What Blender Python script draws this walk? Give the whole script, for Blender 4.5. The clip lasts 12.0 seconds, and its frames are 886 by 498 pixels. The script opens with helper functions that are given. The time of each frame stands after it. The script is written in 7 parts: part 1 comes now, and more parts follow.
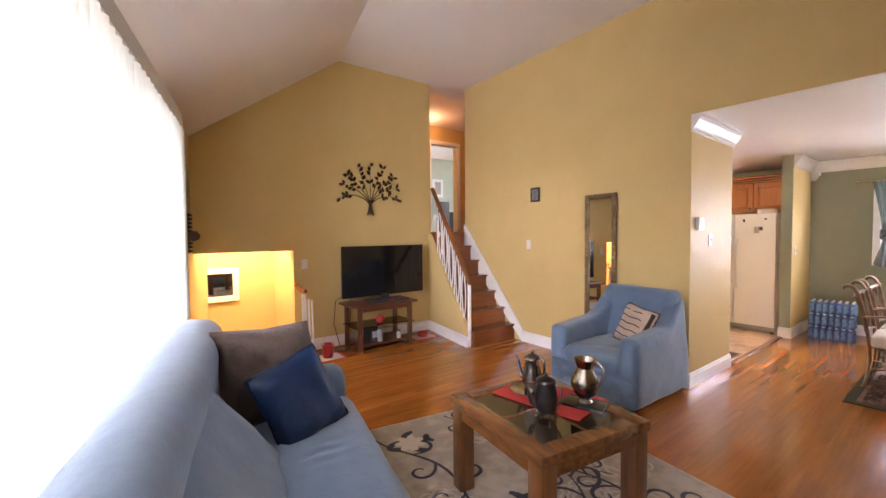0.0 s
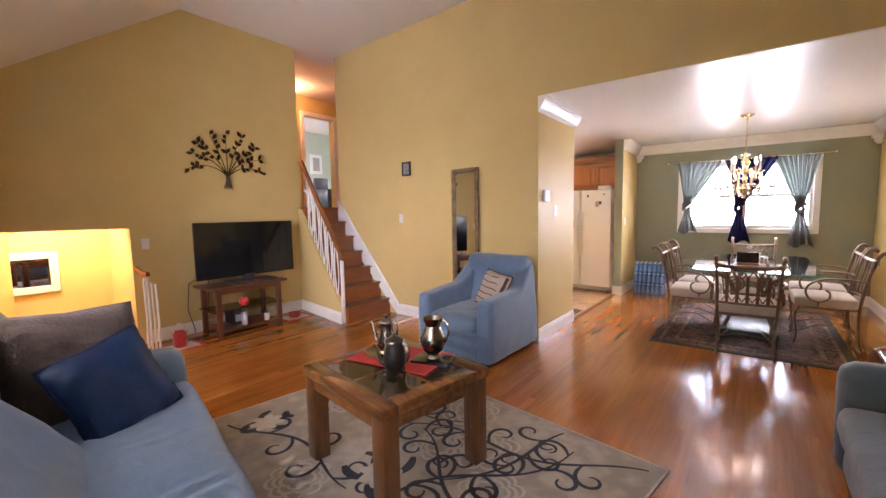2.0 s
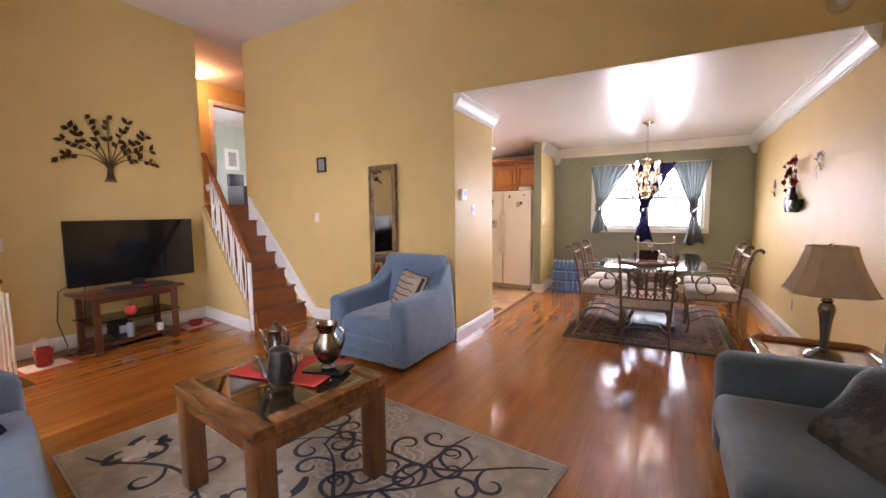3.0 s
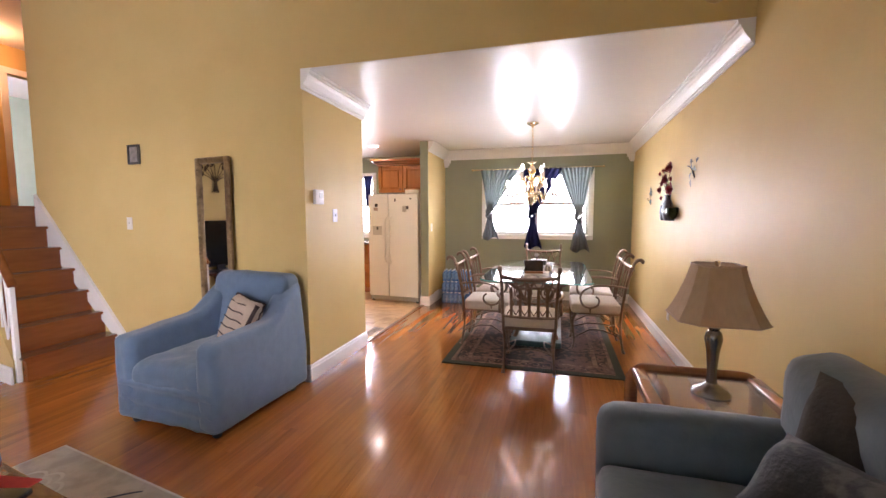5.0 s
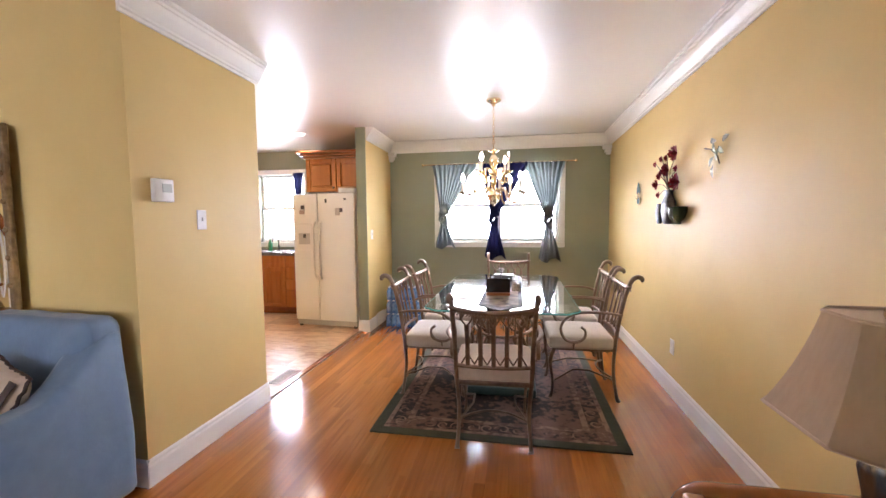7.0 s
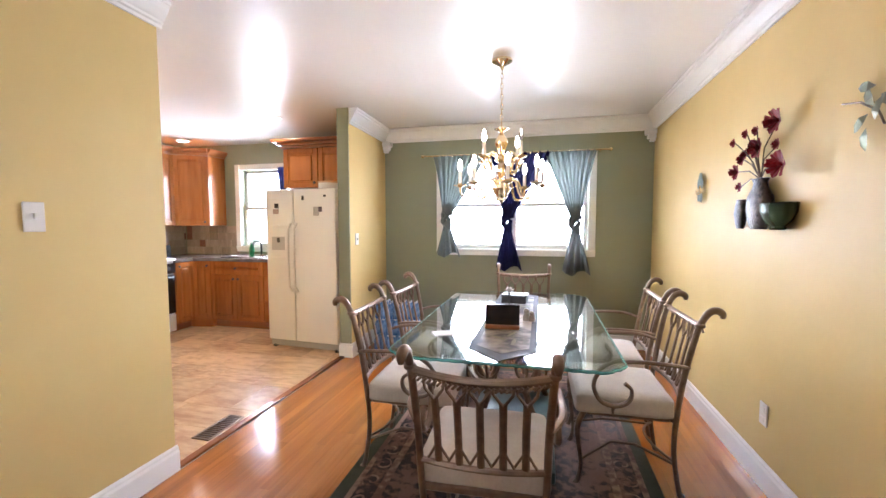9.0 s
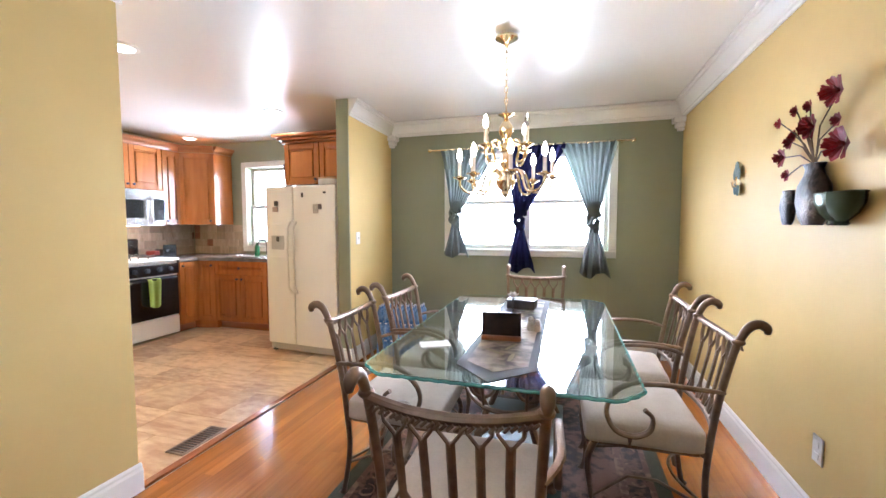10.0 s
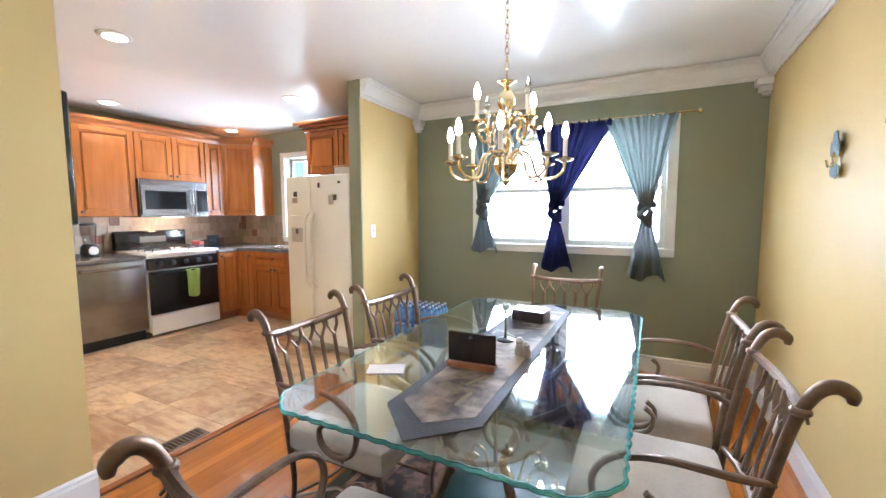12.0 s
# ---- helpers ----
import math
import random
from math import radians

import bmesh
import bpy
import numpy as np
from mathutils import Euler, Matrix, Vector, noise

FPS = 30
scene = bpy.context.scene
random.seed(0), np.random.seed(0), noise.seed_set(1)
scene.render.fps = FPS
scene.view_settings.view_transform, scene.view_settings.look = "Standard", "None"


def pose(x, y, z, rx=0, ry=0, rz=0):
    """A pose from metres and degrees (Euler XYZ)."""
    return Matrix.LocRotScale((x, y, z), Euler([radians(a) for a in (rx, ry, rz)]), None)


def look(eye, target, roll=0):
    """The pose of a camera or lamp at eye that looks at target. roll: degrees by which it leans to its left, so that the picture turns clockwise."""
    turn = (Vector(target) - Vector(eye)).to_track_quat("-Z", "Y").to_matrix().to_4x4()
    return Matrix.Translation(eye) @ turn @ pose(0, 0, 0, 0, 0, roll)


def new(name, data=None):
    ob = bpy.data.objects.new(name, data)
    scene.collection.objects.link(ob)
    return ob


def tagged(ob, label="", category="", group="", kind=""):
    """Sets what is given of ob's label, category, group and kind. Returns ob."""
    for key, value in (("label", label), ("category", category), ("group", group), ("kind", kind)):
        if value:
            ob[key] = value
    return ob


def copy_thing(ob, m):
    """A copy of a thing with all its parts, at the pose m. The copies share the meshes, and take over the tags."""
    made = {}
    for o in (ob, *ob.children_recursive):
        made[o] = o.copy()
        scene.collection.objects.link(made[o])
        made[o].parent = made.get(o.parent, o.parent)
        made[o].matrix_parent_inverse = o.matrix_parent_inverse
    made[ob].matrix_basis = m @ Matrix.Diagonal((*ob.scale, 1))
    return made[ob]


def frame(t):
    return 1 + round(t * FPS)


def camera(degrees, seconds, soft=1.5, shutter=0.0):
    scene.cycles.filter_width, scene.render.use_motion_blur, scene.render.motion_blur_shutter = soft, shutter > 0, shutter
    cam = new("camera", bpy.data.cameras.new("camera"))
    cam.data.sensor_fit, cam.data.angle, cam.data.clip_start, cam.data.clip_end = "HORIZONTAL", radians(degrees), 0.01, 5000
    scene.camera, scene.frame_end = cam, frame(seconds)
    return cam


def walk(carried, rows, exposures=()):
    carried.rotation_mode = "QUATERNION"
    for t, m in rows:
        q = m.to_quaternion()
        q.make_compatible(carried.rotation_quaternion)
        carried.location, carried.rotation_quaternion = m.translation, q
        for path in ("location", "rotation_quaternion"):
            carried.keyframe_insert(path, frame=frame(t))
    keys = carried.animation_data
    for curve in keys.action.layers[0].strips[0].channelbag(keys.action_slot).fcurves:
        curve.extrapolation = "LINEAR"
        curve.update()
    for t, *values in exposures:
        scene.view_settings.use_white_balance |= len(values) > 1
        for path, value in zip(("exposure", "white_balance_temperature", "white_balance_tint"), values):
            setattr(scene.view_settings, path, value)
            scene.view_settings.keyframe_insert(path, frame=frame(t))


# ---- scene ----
cam = camera(94.8, 12.0)
PATH = [
    (0, (-0.204, -0.349, 1.457), (-1.796, 0.86, 1.38), -0.5),
    (0.5, (-0.177, -0.327, 1.435), (-1.69, 0.976, 1.329), -0.3),
    (1, (-0.146, -0.293, 1.41), (-1.571, 1.104, 1.272), -0.3),
    (1.5, (-0.096, -0.256, 1.386), (-1.421, 1.234, 1.225), -0.7),
    (2, (-0.04, -0.199, 1.37), (-1.252, 1.381, 1.192), -1.0),
    (2.5, (0.005, -0.104, 1.354), (-1.08, 1.566, 1.17), -0.9),
    (3, (0.054, 0.017, 1.348), (-0.895, 1.768, 1.168), -0.6),
    (3.5, (0.102, 0.15, 1.345), (-0.717, 1.967, 1.176), -0.2),
    (5.5, (0.149, 1.113, 1.38), (-0.335, 3.047, 1.215), -0.2),
    (6, (0.115, 1.385, 1.375), (-0.321, 3.33, 1.218), -0.2),
    (6.5, (0.075, 1.702, 1.376), (-0.308, 3.659, 1.22), -0.4),
    (7, (0.06, 1.998, 1.36), (-0.299, 3.96, 1.215), -0.5),
    (7.5, (0.099, 2.274, 1.353), (-0.28, 4.234, 1.219), -0.6),
    (9.5, (0.137, 3.147, 1.335), (-0.382, 5.075, 1.208), 0.0),
    (10, (0.206, 3.285, 1.32), (-0.372, 5.196, 1.195), -0.1),
    (10.5, (0.267, 3.419, 1.315), (-0.369, 5.311, 1.183), -0.0),
    (11, (0.318, 3.57, 1.321), (-0.387, 5.436, 1.173), 0.2),
    (11.5, (0.377, 3.669, 1.324), (-0.407, 5.502, 1.163), 0.3),
    (12, (0.506, 3.842, 1.35), (-0.402, 5.615, 1.168), -0.2),
]
EXPOSURES = [(0.0, 0.66, 6250, 28), (3.5, 0.58, 6150, 29), (5.5, 0.62, 6100, 26), (7.5, 0.70, 5850, 22), (9.5, 0.72, 5550, 17), (12.0, 0.68, 5250, 12)]

walk(cam, [(t, look(eye, target, roll)) for t, eye, target, roll in PATH], EXPOSURES)

# ---- world and large lights ----
world = bpy.data.worlds.new("world")
scene.world = world
world.use_nodes = True
wn = world.node_tree.nodes
sky = wn.new("ShaderNodeTexSky")
sky.sky_type = "NISHITA"
sky.sun_disc = False
sky.sun_elevation, sky.sun_rotation = radians(48), radians(200)
wn["Background"].inputs["Strength"].default_value = 0.12
world.node_tree.links.new(sky.outputs[0], wn["Background"].inputs["Color"])

sun = new("sun", bpy.data.lights.new("sun", "SUN"))
sun.data.energy, sun.data.angle, sun.data.color = 2.0, radians(0.5), (1.0, 0.95, 0.88)
sun.matrix_world = look((0, -20, 25), (0, 0, 0))


def area(name, m, w, h, watts, color=(1, 1, 1)):
    ob = new(name, bpy.data.lights.new(name, "AREA"))
    ob.data.shape, ob.data.size, ob.data.size_y, ob.data.energy, ob.data.color = "RECTANGLE", w, h, watts, color
    ob.matrix_world = m
    return ob


def bulb_light(name, place, watts, radius=0.04, color=(1.0, 0.78, 0.52)):
    ob = new(name, bpy.data.lights.new(name, "POINT"))
    ob.data.energy, ob.data.shadow_soft_size, ob.data.color = watts, radius, color
    ob.location = place
    return ob


WIN = pose(-5.26, 0.14, 0, 0, 0, -12.4)          # front window wall: u along it, v into the room
FRONT_SKY, DINING_SKY, KITCHEN_SKY = 130, 155, 65
area("sky_front_window", WIN @ pose(3.55, -0.3, 1.52, -90, 0, 180), 3.7, 1.32, FRONT_SKY, (0.97, 0.98, 1.0))
area("sky_dining_window", pose(-0.2, 7.95, 1.56, -90, 0, 0), 1.66, 1.05, DINING_SKY, (0.95, 0.98, 1.0))
area("sky_kitchen_window", pose(-3.6, 8.25, 1.55, -90, 0, 0), 0.8, 1.05, KITCHEN_SKY, (0.95, 0.98, 1.0))


# ---- materials ----
def mat(name, a, b=None, rough=0.5, metal=0.0, scale=8.0, bump=0.0, bscale=None, stretch=(1, 1, 1), coat=0.0, rvar=0.0,
        vary=0.0, island=False, detail=5.0, contrast=(0.35, 0.65), sheen=0.0, spec=0.5):
    m = bpy.data.materials.new(name)
    m.use_nodes = True
    nt = m.node_tree
    n, l = nt.nodes, nt.links
    p = n["Principled BSDF"]
    p.inputs["Roughness"].default_value, p.inputs["Metallic"].default_value = rough, metal
    p.inputs["Coat Weight"].default_value = coat
    p.inputs["Coat Roughness"].default_value = 0.08
    p.inputs["Sheen Weight"].default_value = sheen
    p.inputs["Specular IOR Level"].default_value = spec
    b = b or tuple(c * 0.86 for c in a)
    tc, mp = n.new("ShaderNodeTexCoord"), n.new("ShaderNodeMapping")
    mp.inputs["Scale"].default_value = stretch
    l.new(tc.outputs["Object"], mp.inputs["Vector"])
    vec = mp.outputs["Vector"]
    rnd = None
    if vary:
        if island:
            rnd = n.new("ShaderNodeNewGeometry").outputs["Random Per Island"]
        else:
            rnd = n.new("ShaderNodeObjectInfo").outputs["Random"]
        add = n.new("ShaderNodeVectorMath")
        mul = n.new("ShaderNodeMath")
        mul.operation, mul.inputs[1].default_value = "MULTIPLY", 37.0
        l.new(rnd, mul.inputs[0])
        l.new(vec, add.inputs[0])
        l.new(mul.outputs[0], add.inputs[1])
        vec = add.outputs[0]
    n1, n2 = n.new("ShaderNodeTexNoise"), n.new("ShaderNodeTexNoise")
    n1.inputs["Scale"].default_value, n1.inputs["Detail"].default_value = scale, detail
    n2.inputs["Scale"].default_value, n2.inputs["Detail"].default_value = scale * 0.13, 2
    l.new(vec, n1.inputs["Vector"]), l.new(vec, n2.inputs["Vector"])
    mx = n.new("ShaderNodeMath")
    mx.operation = "ADD"
    half = n.new("ShaderNodeMath")
    half.operation, half.inputs[1].default_value = "MULTIPLY", 0.5
    l.new(n1.outputs["Fac"], mx.inputs[0]), l.new(n2.outputs["Fac"], mx.inputs[1]), l.new(mx.outputs[0], half.inputs[0])
    ramp = n.new("ShaderNodeValToRGB")
    ramp.color_ramp.elements[0].position, ramp.color_ramp.elements[1].position = contrast
    ramp.color_ramp.elements[0].color, ramp.color_ramp.elements[1].color = (*b, 1), (*a, 1)
    l.new(half.outputs[0], ramp.inputs["Fac"])
    col = ramp.outputs["Color"]
    if vary:
        hsv = n.new("ShaderNodeHueSaturation")
        mr = n.new("ShaderNodeMapRange")
        mr.inputs["To Min"].default_value, mr.inputs["To Max"].default_value = 1 - vary, 1 + vary
        l.new(rnd, mr.inputs["Value"]), l.new(mr.outputs[0], hsv.inputs["Value"]), l.new(col, hsv.inputs["Color"])
        col = hsv.outputs["Color"]
    l.new(col, p.inputs["Base Color"])
    if rvar:
        rr = n.new("ShaderNodeMapRange")
        rr.inputs["To Min"].default_value, rr.inputs["To Max"].default_value = max(0.02, rough - rvar), rough + rvar
        l.new(n2.outputs["Fac"], rr.inputs["Value"]), l.new(rr.outputs[0], p.inputs["Roughness"])
    if bump:
        bp, n3 = n.new("ShaderNodeBump"), n.new("ShaderNodeTexNoise")
        n3.inputs["Scale"].default_value, n3.inputs["Detail"].default_value = bscale or scale * 3, 4
        l.new(vec, n3.inputs["Vector"]), l.new(n3.outputs["Fac"], bp.inputs["Height"])
        bp.inputs["Strength"].default_value, bp.inputs["Distance"].default_value = bump, 0.01
        l.new(bp.outputs[0], p.inputs["Normal"])
    return m


def glass(name, color, rough=0.0, ior=1.45):
    m = bpy.data.materials.new(name)
    m.use_nodes = True
    p = m.node_tree.nodes["Principled BSDF"]
    p.inputs["Base Color"].default_value = (*color, 1)
    p.inputs["Transmission Weight"].default_value, p.inputs["Roughness"].default_value, p.inputs["IOR"].default_value = 1.0, rough, ior
    return m


def glow(name, color, strength):
    m = bpy.data.materials.new(name)
    m.use_nodes = True
    p = m.node_tree.nodes["Principled BSDF"]
    p.inputs["Base Color"].default_value = (*color, 1)
    p.inputs["Emission Color"].default_value, p.inputs["Emission Strength"].default_value = (*color, 1), strength
    return m


def sheer(name, color, through_share):
    """Thin cloth that lets light through."""
    m = bpy.data.materials.new(name)
    m.use_nodes = True
    nt = m.node_tree
    n, l = nt.nodes, nt.links
    out = n["Material Output"]
    d, t, mix = n.new("ShaderNodeBsdfDiffuse"), n.new("ShaderNodeBsdfTranslucent"), n.new("ShaderNodeMixShader")
    no, tc, ramp = n.new("ShaderNodeTexNoise"), n.new("ShaderNodeTexCoord"), n.new("ShaderNodeMixRGB")
    mp = n.new("ShaderNodeMapping")
    mp.inputs["Scale"].default_value = (60, 60, 4)
    l.new(tc.outputs["Object"], mp.inputs["Vector"]), l.new(mp.outputs[0], no.inputs["Vector"])
    no.inputs["Scale"].default_value = 1.0
    ramp.inputs[1].default_value, ramp.inputs[2].default_value = (*[c * 0.8 for c in color], 1), (*color, 1)
    l.new(no.outputs["Fac"], ramp.inputs[0])
    l.new(ramp.outputs[0], d.inputs["Color"]), l.new(ramp.outputs[0], t.inputs["Color"])
    mix.inputs[0].default_value = through_share
    l.new(d.outputs[0], mix.inputs[1]), l.new(t.outputs[0], mix.inputs[2])
    l.new(mix.outputs[0], out.inputs["Surface"])
    return m


YELLOW = mat("yellow_paint", (0.63, 0.47, 0.20), (0.58, 0.425, 0.17), rough=0.5, scale=2.5, bump=0.05, bscale=40, rvar=0.06, spec=0.12)
GREEN = mat("green_paint", (0.275, 0.285, 0.19), (0.25, 0.262, 0.172), rough=0.42, scale=2.5, bump=0.06, bscale=60)
CEIL = mat("satin_ceiling_paint", (0.84, 0.82, 0.785), (0.81, 0.79, 0.755), rough=0.25, scale=2, bump=0.04, bscale=25, rvar=0.04)
CEIL_FLAT = mat("matt_ceiling_paint", (0.78, 0.74, 0.70), (0.75, 0.71, 0.67), rough=0.7, scale=2, bump=0.04, bscale=50)
TRIM = mat("white_trim_paint", (0.80, 0.785, 0.75), (0.76, 0.745, 0.71), rough=0.3, scale=6, bump=0.02)
OAK = mat("polished_oak_floor", (0.42, 0.15, 0.027), (0.26, 0.080, 0.012), rough=0.15, scale=16, stretch=(3, 0.2, 1), coat=0.35, vary=0.12, rvar=0.015, contrast=(0.34, 0.66))
OAK_FAR = mat("polished_oak_floor_far", (0.42, 0.15, 0.027), (0.26, 0.080, 0.012), rough=0.15, scale=16, stretch=(3, 0.2, 1), coat=0.35, vary=0.12, island=True, rvar=0.015, contrast=(0.34, 0.66))
UNDER = mat("dark_subfloor", (0.10, 0.04, 0.015), rough=0.7)
STAIR = mat("red_oak_stair", (0.27, 0.085, 0.022), (0.19, 0.056, 0.014), rough=0.25, scale=10, stretch=(3, 0.4, 3), coat=0.3)
TILE = mat("tan_stone_tile", (0.66, 0.45, 0.25), (0.36, 0.18, 0.075), rough=0.30, scale=3.2, vary=0.16, bump=0.12, bscale=12, contrast=(0.38, 0.6), stretch=(1.0, 2.2, 1))
GROUT = mat("pale_grout", (0.52, 0.43, 0.31), rough=0.8, scale=20)
OUTSIDE = mat("grass_ground", (0.09, 0.11, 0.04), (0.05, 0.08, 0.025), rough=0.9, scale=3)
PANE = glass("window_glass", (0.97, 0.99, 0.98), ior=1.1)


# ---- mesh helpers ----
def box(bm, x0, x1, y0, y1, z0, z1, bev=0.0, seg=1, m=None):
    vs = [bm.verts.new((x, y, z)) for x in (x0, x1) for y in (y0, y1) for z in (z0, z1)]
    fs = [bm.faces.new([vs[i] for i in f]) for f in ((0, 1, 3, 2), (4, 6, 7, 5), (0, 4, 5, 1), (2, 3, 7, 6), (0, 2, 6, 4), (1, 5, 7, 3))]
    geo = vs
    if bev:
        es = list({e for f in fs for e in f.edges})
        r = bmesh.ops.bevel(bm, geom=es, offset=bev, segments=seg, affect="EDGES", profile=0.5)
        geo = list({v for f in r["faces"] for v in f.verts} | {v for f in fs if f.is_valid for v in f.verts})
    if m is not None:
        bmesh.ops.transform(bm, matrix=m, verts=geo)
    return geo


def prism(bm, pts, z0, z1):
    """Upright prism over a plan polygon; z may be one number or one per corner."""
    lo = z0 if isinstance(z0, (list, tuple)) else [z0] * len(pts)
    hi = z1 if isinstance(z1, (list, tuple)) else [z1] * len(pts)
    a = [bm.verts.new((x, y, z)) for (x, y), z in zip(pts, lo)]
    b = [bm.verts.new((x, y, z)) for (x, y), z in zip(pts, hi)]
    k = len(pts)
    bm.faces.new(a[::-1]), bm.faces.new(b)
    for i in range(k):
        bm.faces.new((a[i], a[(i + 1) % k], b[(i + 1) % k], b[i]))
    return a + b


def tube(bm, pts, r, seg=8, flat=1.0):
    """A rod swept along points; r a number or a list; flat squeezes it one way."""
    pts = [Vector(p) for p in pts]
    rs = r if isinstance(r, (list, tuple)) else [r] * len(pts)
    rings, up = [], None
    for i, p in enumerate(pts):
        d = (pts[min(i + 1, len(pts) - 1)] - pts[max(i - 1, 0)]).normalized()
        if up is None:
            up = Vector((0, 0, 1)) if abs(d.z) < 0.9 else Vector((0, 1, 0))
        side = d.cross(up)
        side = side.normalized() if side.length > 1e-4 else Vector((1, 0, 0))
        up = side.cross(d).normalized()
        rings.append([bm.verts.new(p + rs[i] * (math.cos(a) * side + flat * math.sin(a) * up)) for a in (2 * math.pi * k / seg for k in range(seg))])
    for a, b in zip(rings, rings[1:]):
        for k in range(seg):
            bm.faces.new((a[k], a[(k + 1) % seg], b[(k + 1) % seg], b[k]))
    bm.faces.new(rings[0][::-1]), bm.faces.new(rings[-1])


def smooth_tube(bm, pts, r, seg=8, flat=1.0, k=4):
    """A rod along a smooth curve through the points."""
    rs = r if isinstance(r, (list, tuple)) else [r] * len(pts)
    q = [np.array((*p, s)) for p, s in zip(pts, rs)]
    q = [2 * q[0] - q[1]] + q + [2 * q[-1] - q[-2]]
    out = []
    for a, b, c, d in zip(q, q[1:], q[2:], q[3:]):
        for t in np.arange(k) / k:
            out.append(0.5 * (2 * b + (c - a) * t + (2 * a - 5 * b + 4 * c - d) * t * t + (3 * b - a - 3 * c + d) * t ** 3))
    out.append(q[-2])
    tube(bm, [tuple(v[:3]) for v in out], [max(0.001, float(v[3])) for v in out], seg, flat)


def lathe(bm, profile, seg=20, c=(0, 0, 0), squash=1.0):
    rings = []
    for r, z in profile:
        rings.append([bm.verts.new((c[0] + r * math.cos(2 * math.pi * k / seg), c[1] + squash * r * math.sin(2 * math.pi * k / seg), c[2] + z)) for k in range(seg)])
    for a, b in zip(rings, rings[1:]):
        for k in range(seg):
            bm.faces.new((a[k], a[(k + 1) % seg], b[(k + 1) % seg], b[k]))
    bm.faces.new(rings[0][::-1]), bm.faces.new(rings[-1])


def soft(bm, x0, x1, y0, y1, z0, z1, r=0.06, cuts=9, wrinkle=0.0, freq=6.0, m=None, bulge=0.0):
    """A padded block with round edges and creases."""
    c, h = Vector(((x0 + x1) / 2, (y0 + y1) / 2, (z0 + z1) / 2)), Vector(((x1 - x0) / 2, (y1 - y0) / 2, (z1 - z0) / 2))
    r = min(r, *(v * 0.98 for v in h))
    tmp = bmesh.new()
    bmesh.ops.create_cube(tmp, size=2.0)
    bmesh.ops.subdivide_edges(tmp, edges=tmp.edges[:], cuts=cuts, use_grid_fill=True)
    where = {}
    for v in tmp.verts:
        q = Vector([math.copysign(abs(a) ** 0.8, a) * b for a, b in zip(v.co, h)])
        inner = Vector([max(-(b - r), min(b - r, a)) for a, b in zip(q, h)])
        d = q - inner
        nrm = d.normalized() if d.length > 1e-6 else Vector((0, 0, 1))
        p = inner + nrm * r
        if bulge:
            k = (1 - v.co.x ** 2) * (1 - v.co.y ** 2)
            p.z += math.copysign(bulge * k, p.z)
        if wrinkle:
            w = noise.noise((p + c) * freq) + 0.5 * noise.noise((p + c) * freq * 2.7)
            p += nrm * wrinkle * w
        p += c
        where[v] = bm.verts.new(m @ p if m is not None else p)
    for f in tmp.faces:
        bm.faces.new([where[v] for v in f.verts])
    tmp.free()


def pillow_mesh(bm, w, h, thick, m, fold=0.01):
    soft_n = 14
    grid = {}
    for s in (1, -1):
        for i in range(soft_n + 1):
            for j in range(soft_n + 1):
                edge = i in (0, soft_n) or j in (0, soft_n)
                if edge and s < 0:
                    grid[s, i, j] = grid[1, i, j]
                    continue
                u, v = 2 * i / soft_n - 1, 2 * j / soft_n - 1
                k = ((1 - u ** 4) * (1 - v ** 4)) ** 0.5
                pin = 1 - 0.07 * (1 - abs(u * v))
                p = Vector((u * w / 2 * pin, v * h / 2 * pin, s * thick / 2 * k))
                p.z += fold * noise.noise(p * 9 + Vector((s, 0, 0))) * k
                grid[s, i, j] = bm.verts.new(m @ p)
    for s in (1, -1):
        for i in range(soft_n):
            for j in range(soft_n):
                f = [grid[s, i, j], grid[s, i + 1, j], grid[s, i + 1, j + 1], grid[s, i, j + 1]]
                bm.faces.new(f if s > 0 else f[::-1])


def finish(name, bm, material, smooth):
    bmesh.ops.recalc_face_normals(bm, faces=bm.faces[:])
    me = bpy.data.meshes.new(name)
    bm.to_mesh(me)
    bm.free()
    me.materials.append(material)
    if smooth:
        me.polygons.foreach_set("use_smooth", [True] * len(me.polygons))
        me.set_sharp_from_angle(angle=radians(38))
    return me


def part(name, bm, material, parent, label="", smooth=True):
    ob = new(name, finish(name, bm, material, smooth))
    ob.parent = parent
    if label:
        ob["label"] = label
    return ob


def single(name, bm, material, label="", category="", kind="", m=None, smooth=True, group=""):
    ob = new(name, finish(name, bm, material, smooth))
    if m is not None:
        ob.matrix_world = m
    return tagged(ob, label, category, group, kind)


def thing(name, m, label, category, group=""):
    ob = new(name)
    ob.empty_display_size = 0.1
    ob.matrix_world = m
    return tagged(ob, label, category, group)


def boxes(*rows, bev=0.0, seg=1):
    bm = bmesh.new()
    for r in rows:
        box(bm, *r, bev=bev, seg=seg)
    return bm


def wall(name, bm, material, label):
    return single(name, bm, material, label, "wall", "structure", smooth=False)


# ---- structure ----
single("ground", boxes((-300, 300, -300, 300, -1.75, -1.6)), OUTSIDE, "green lawn ground outside the house", "ground", "structure", smooth=False)

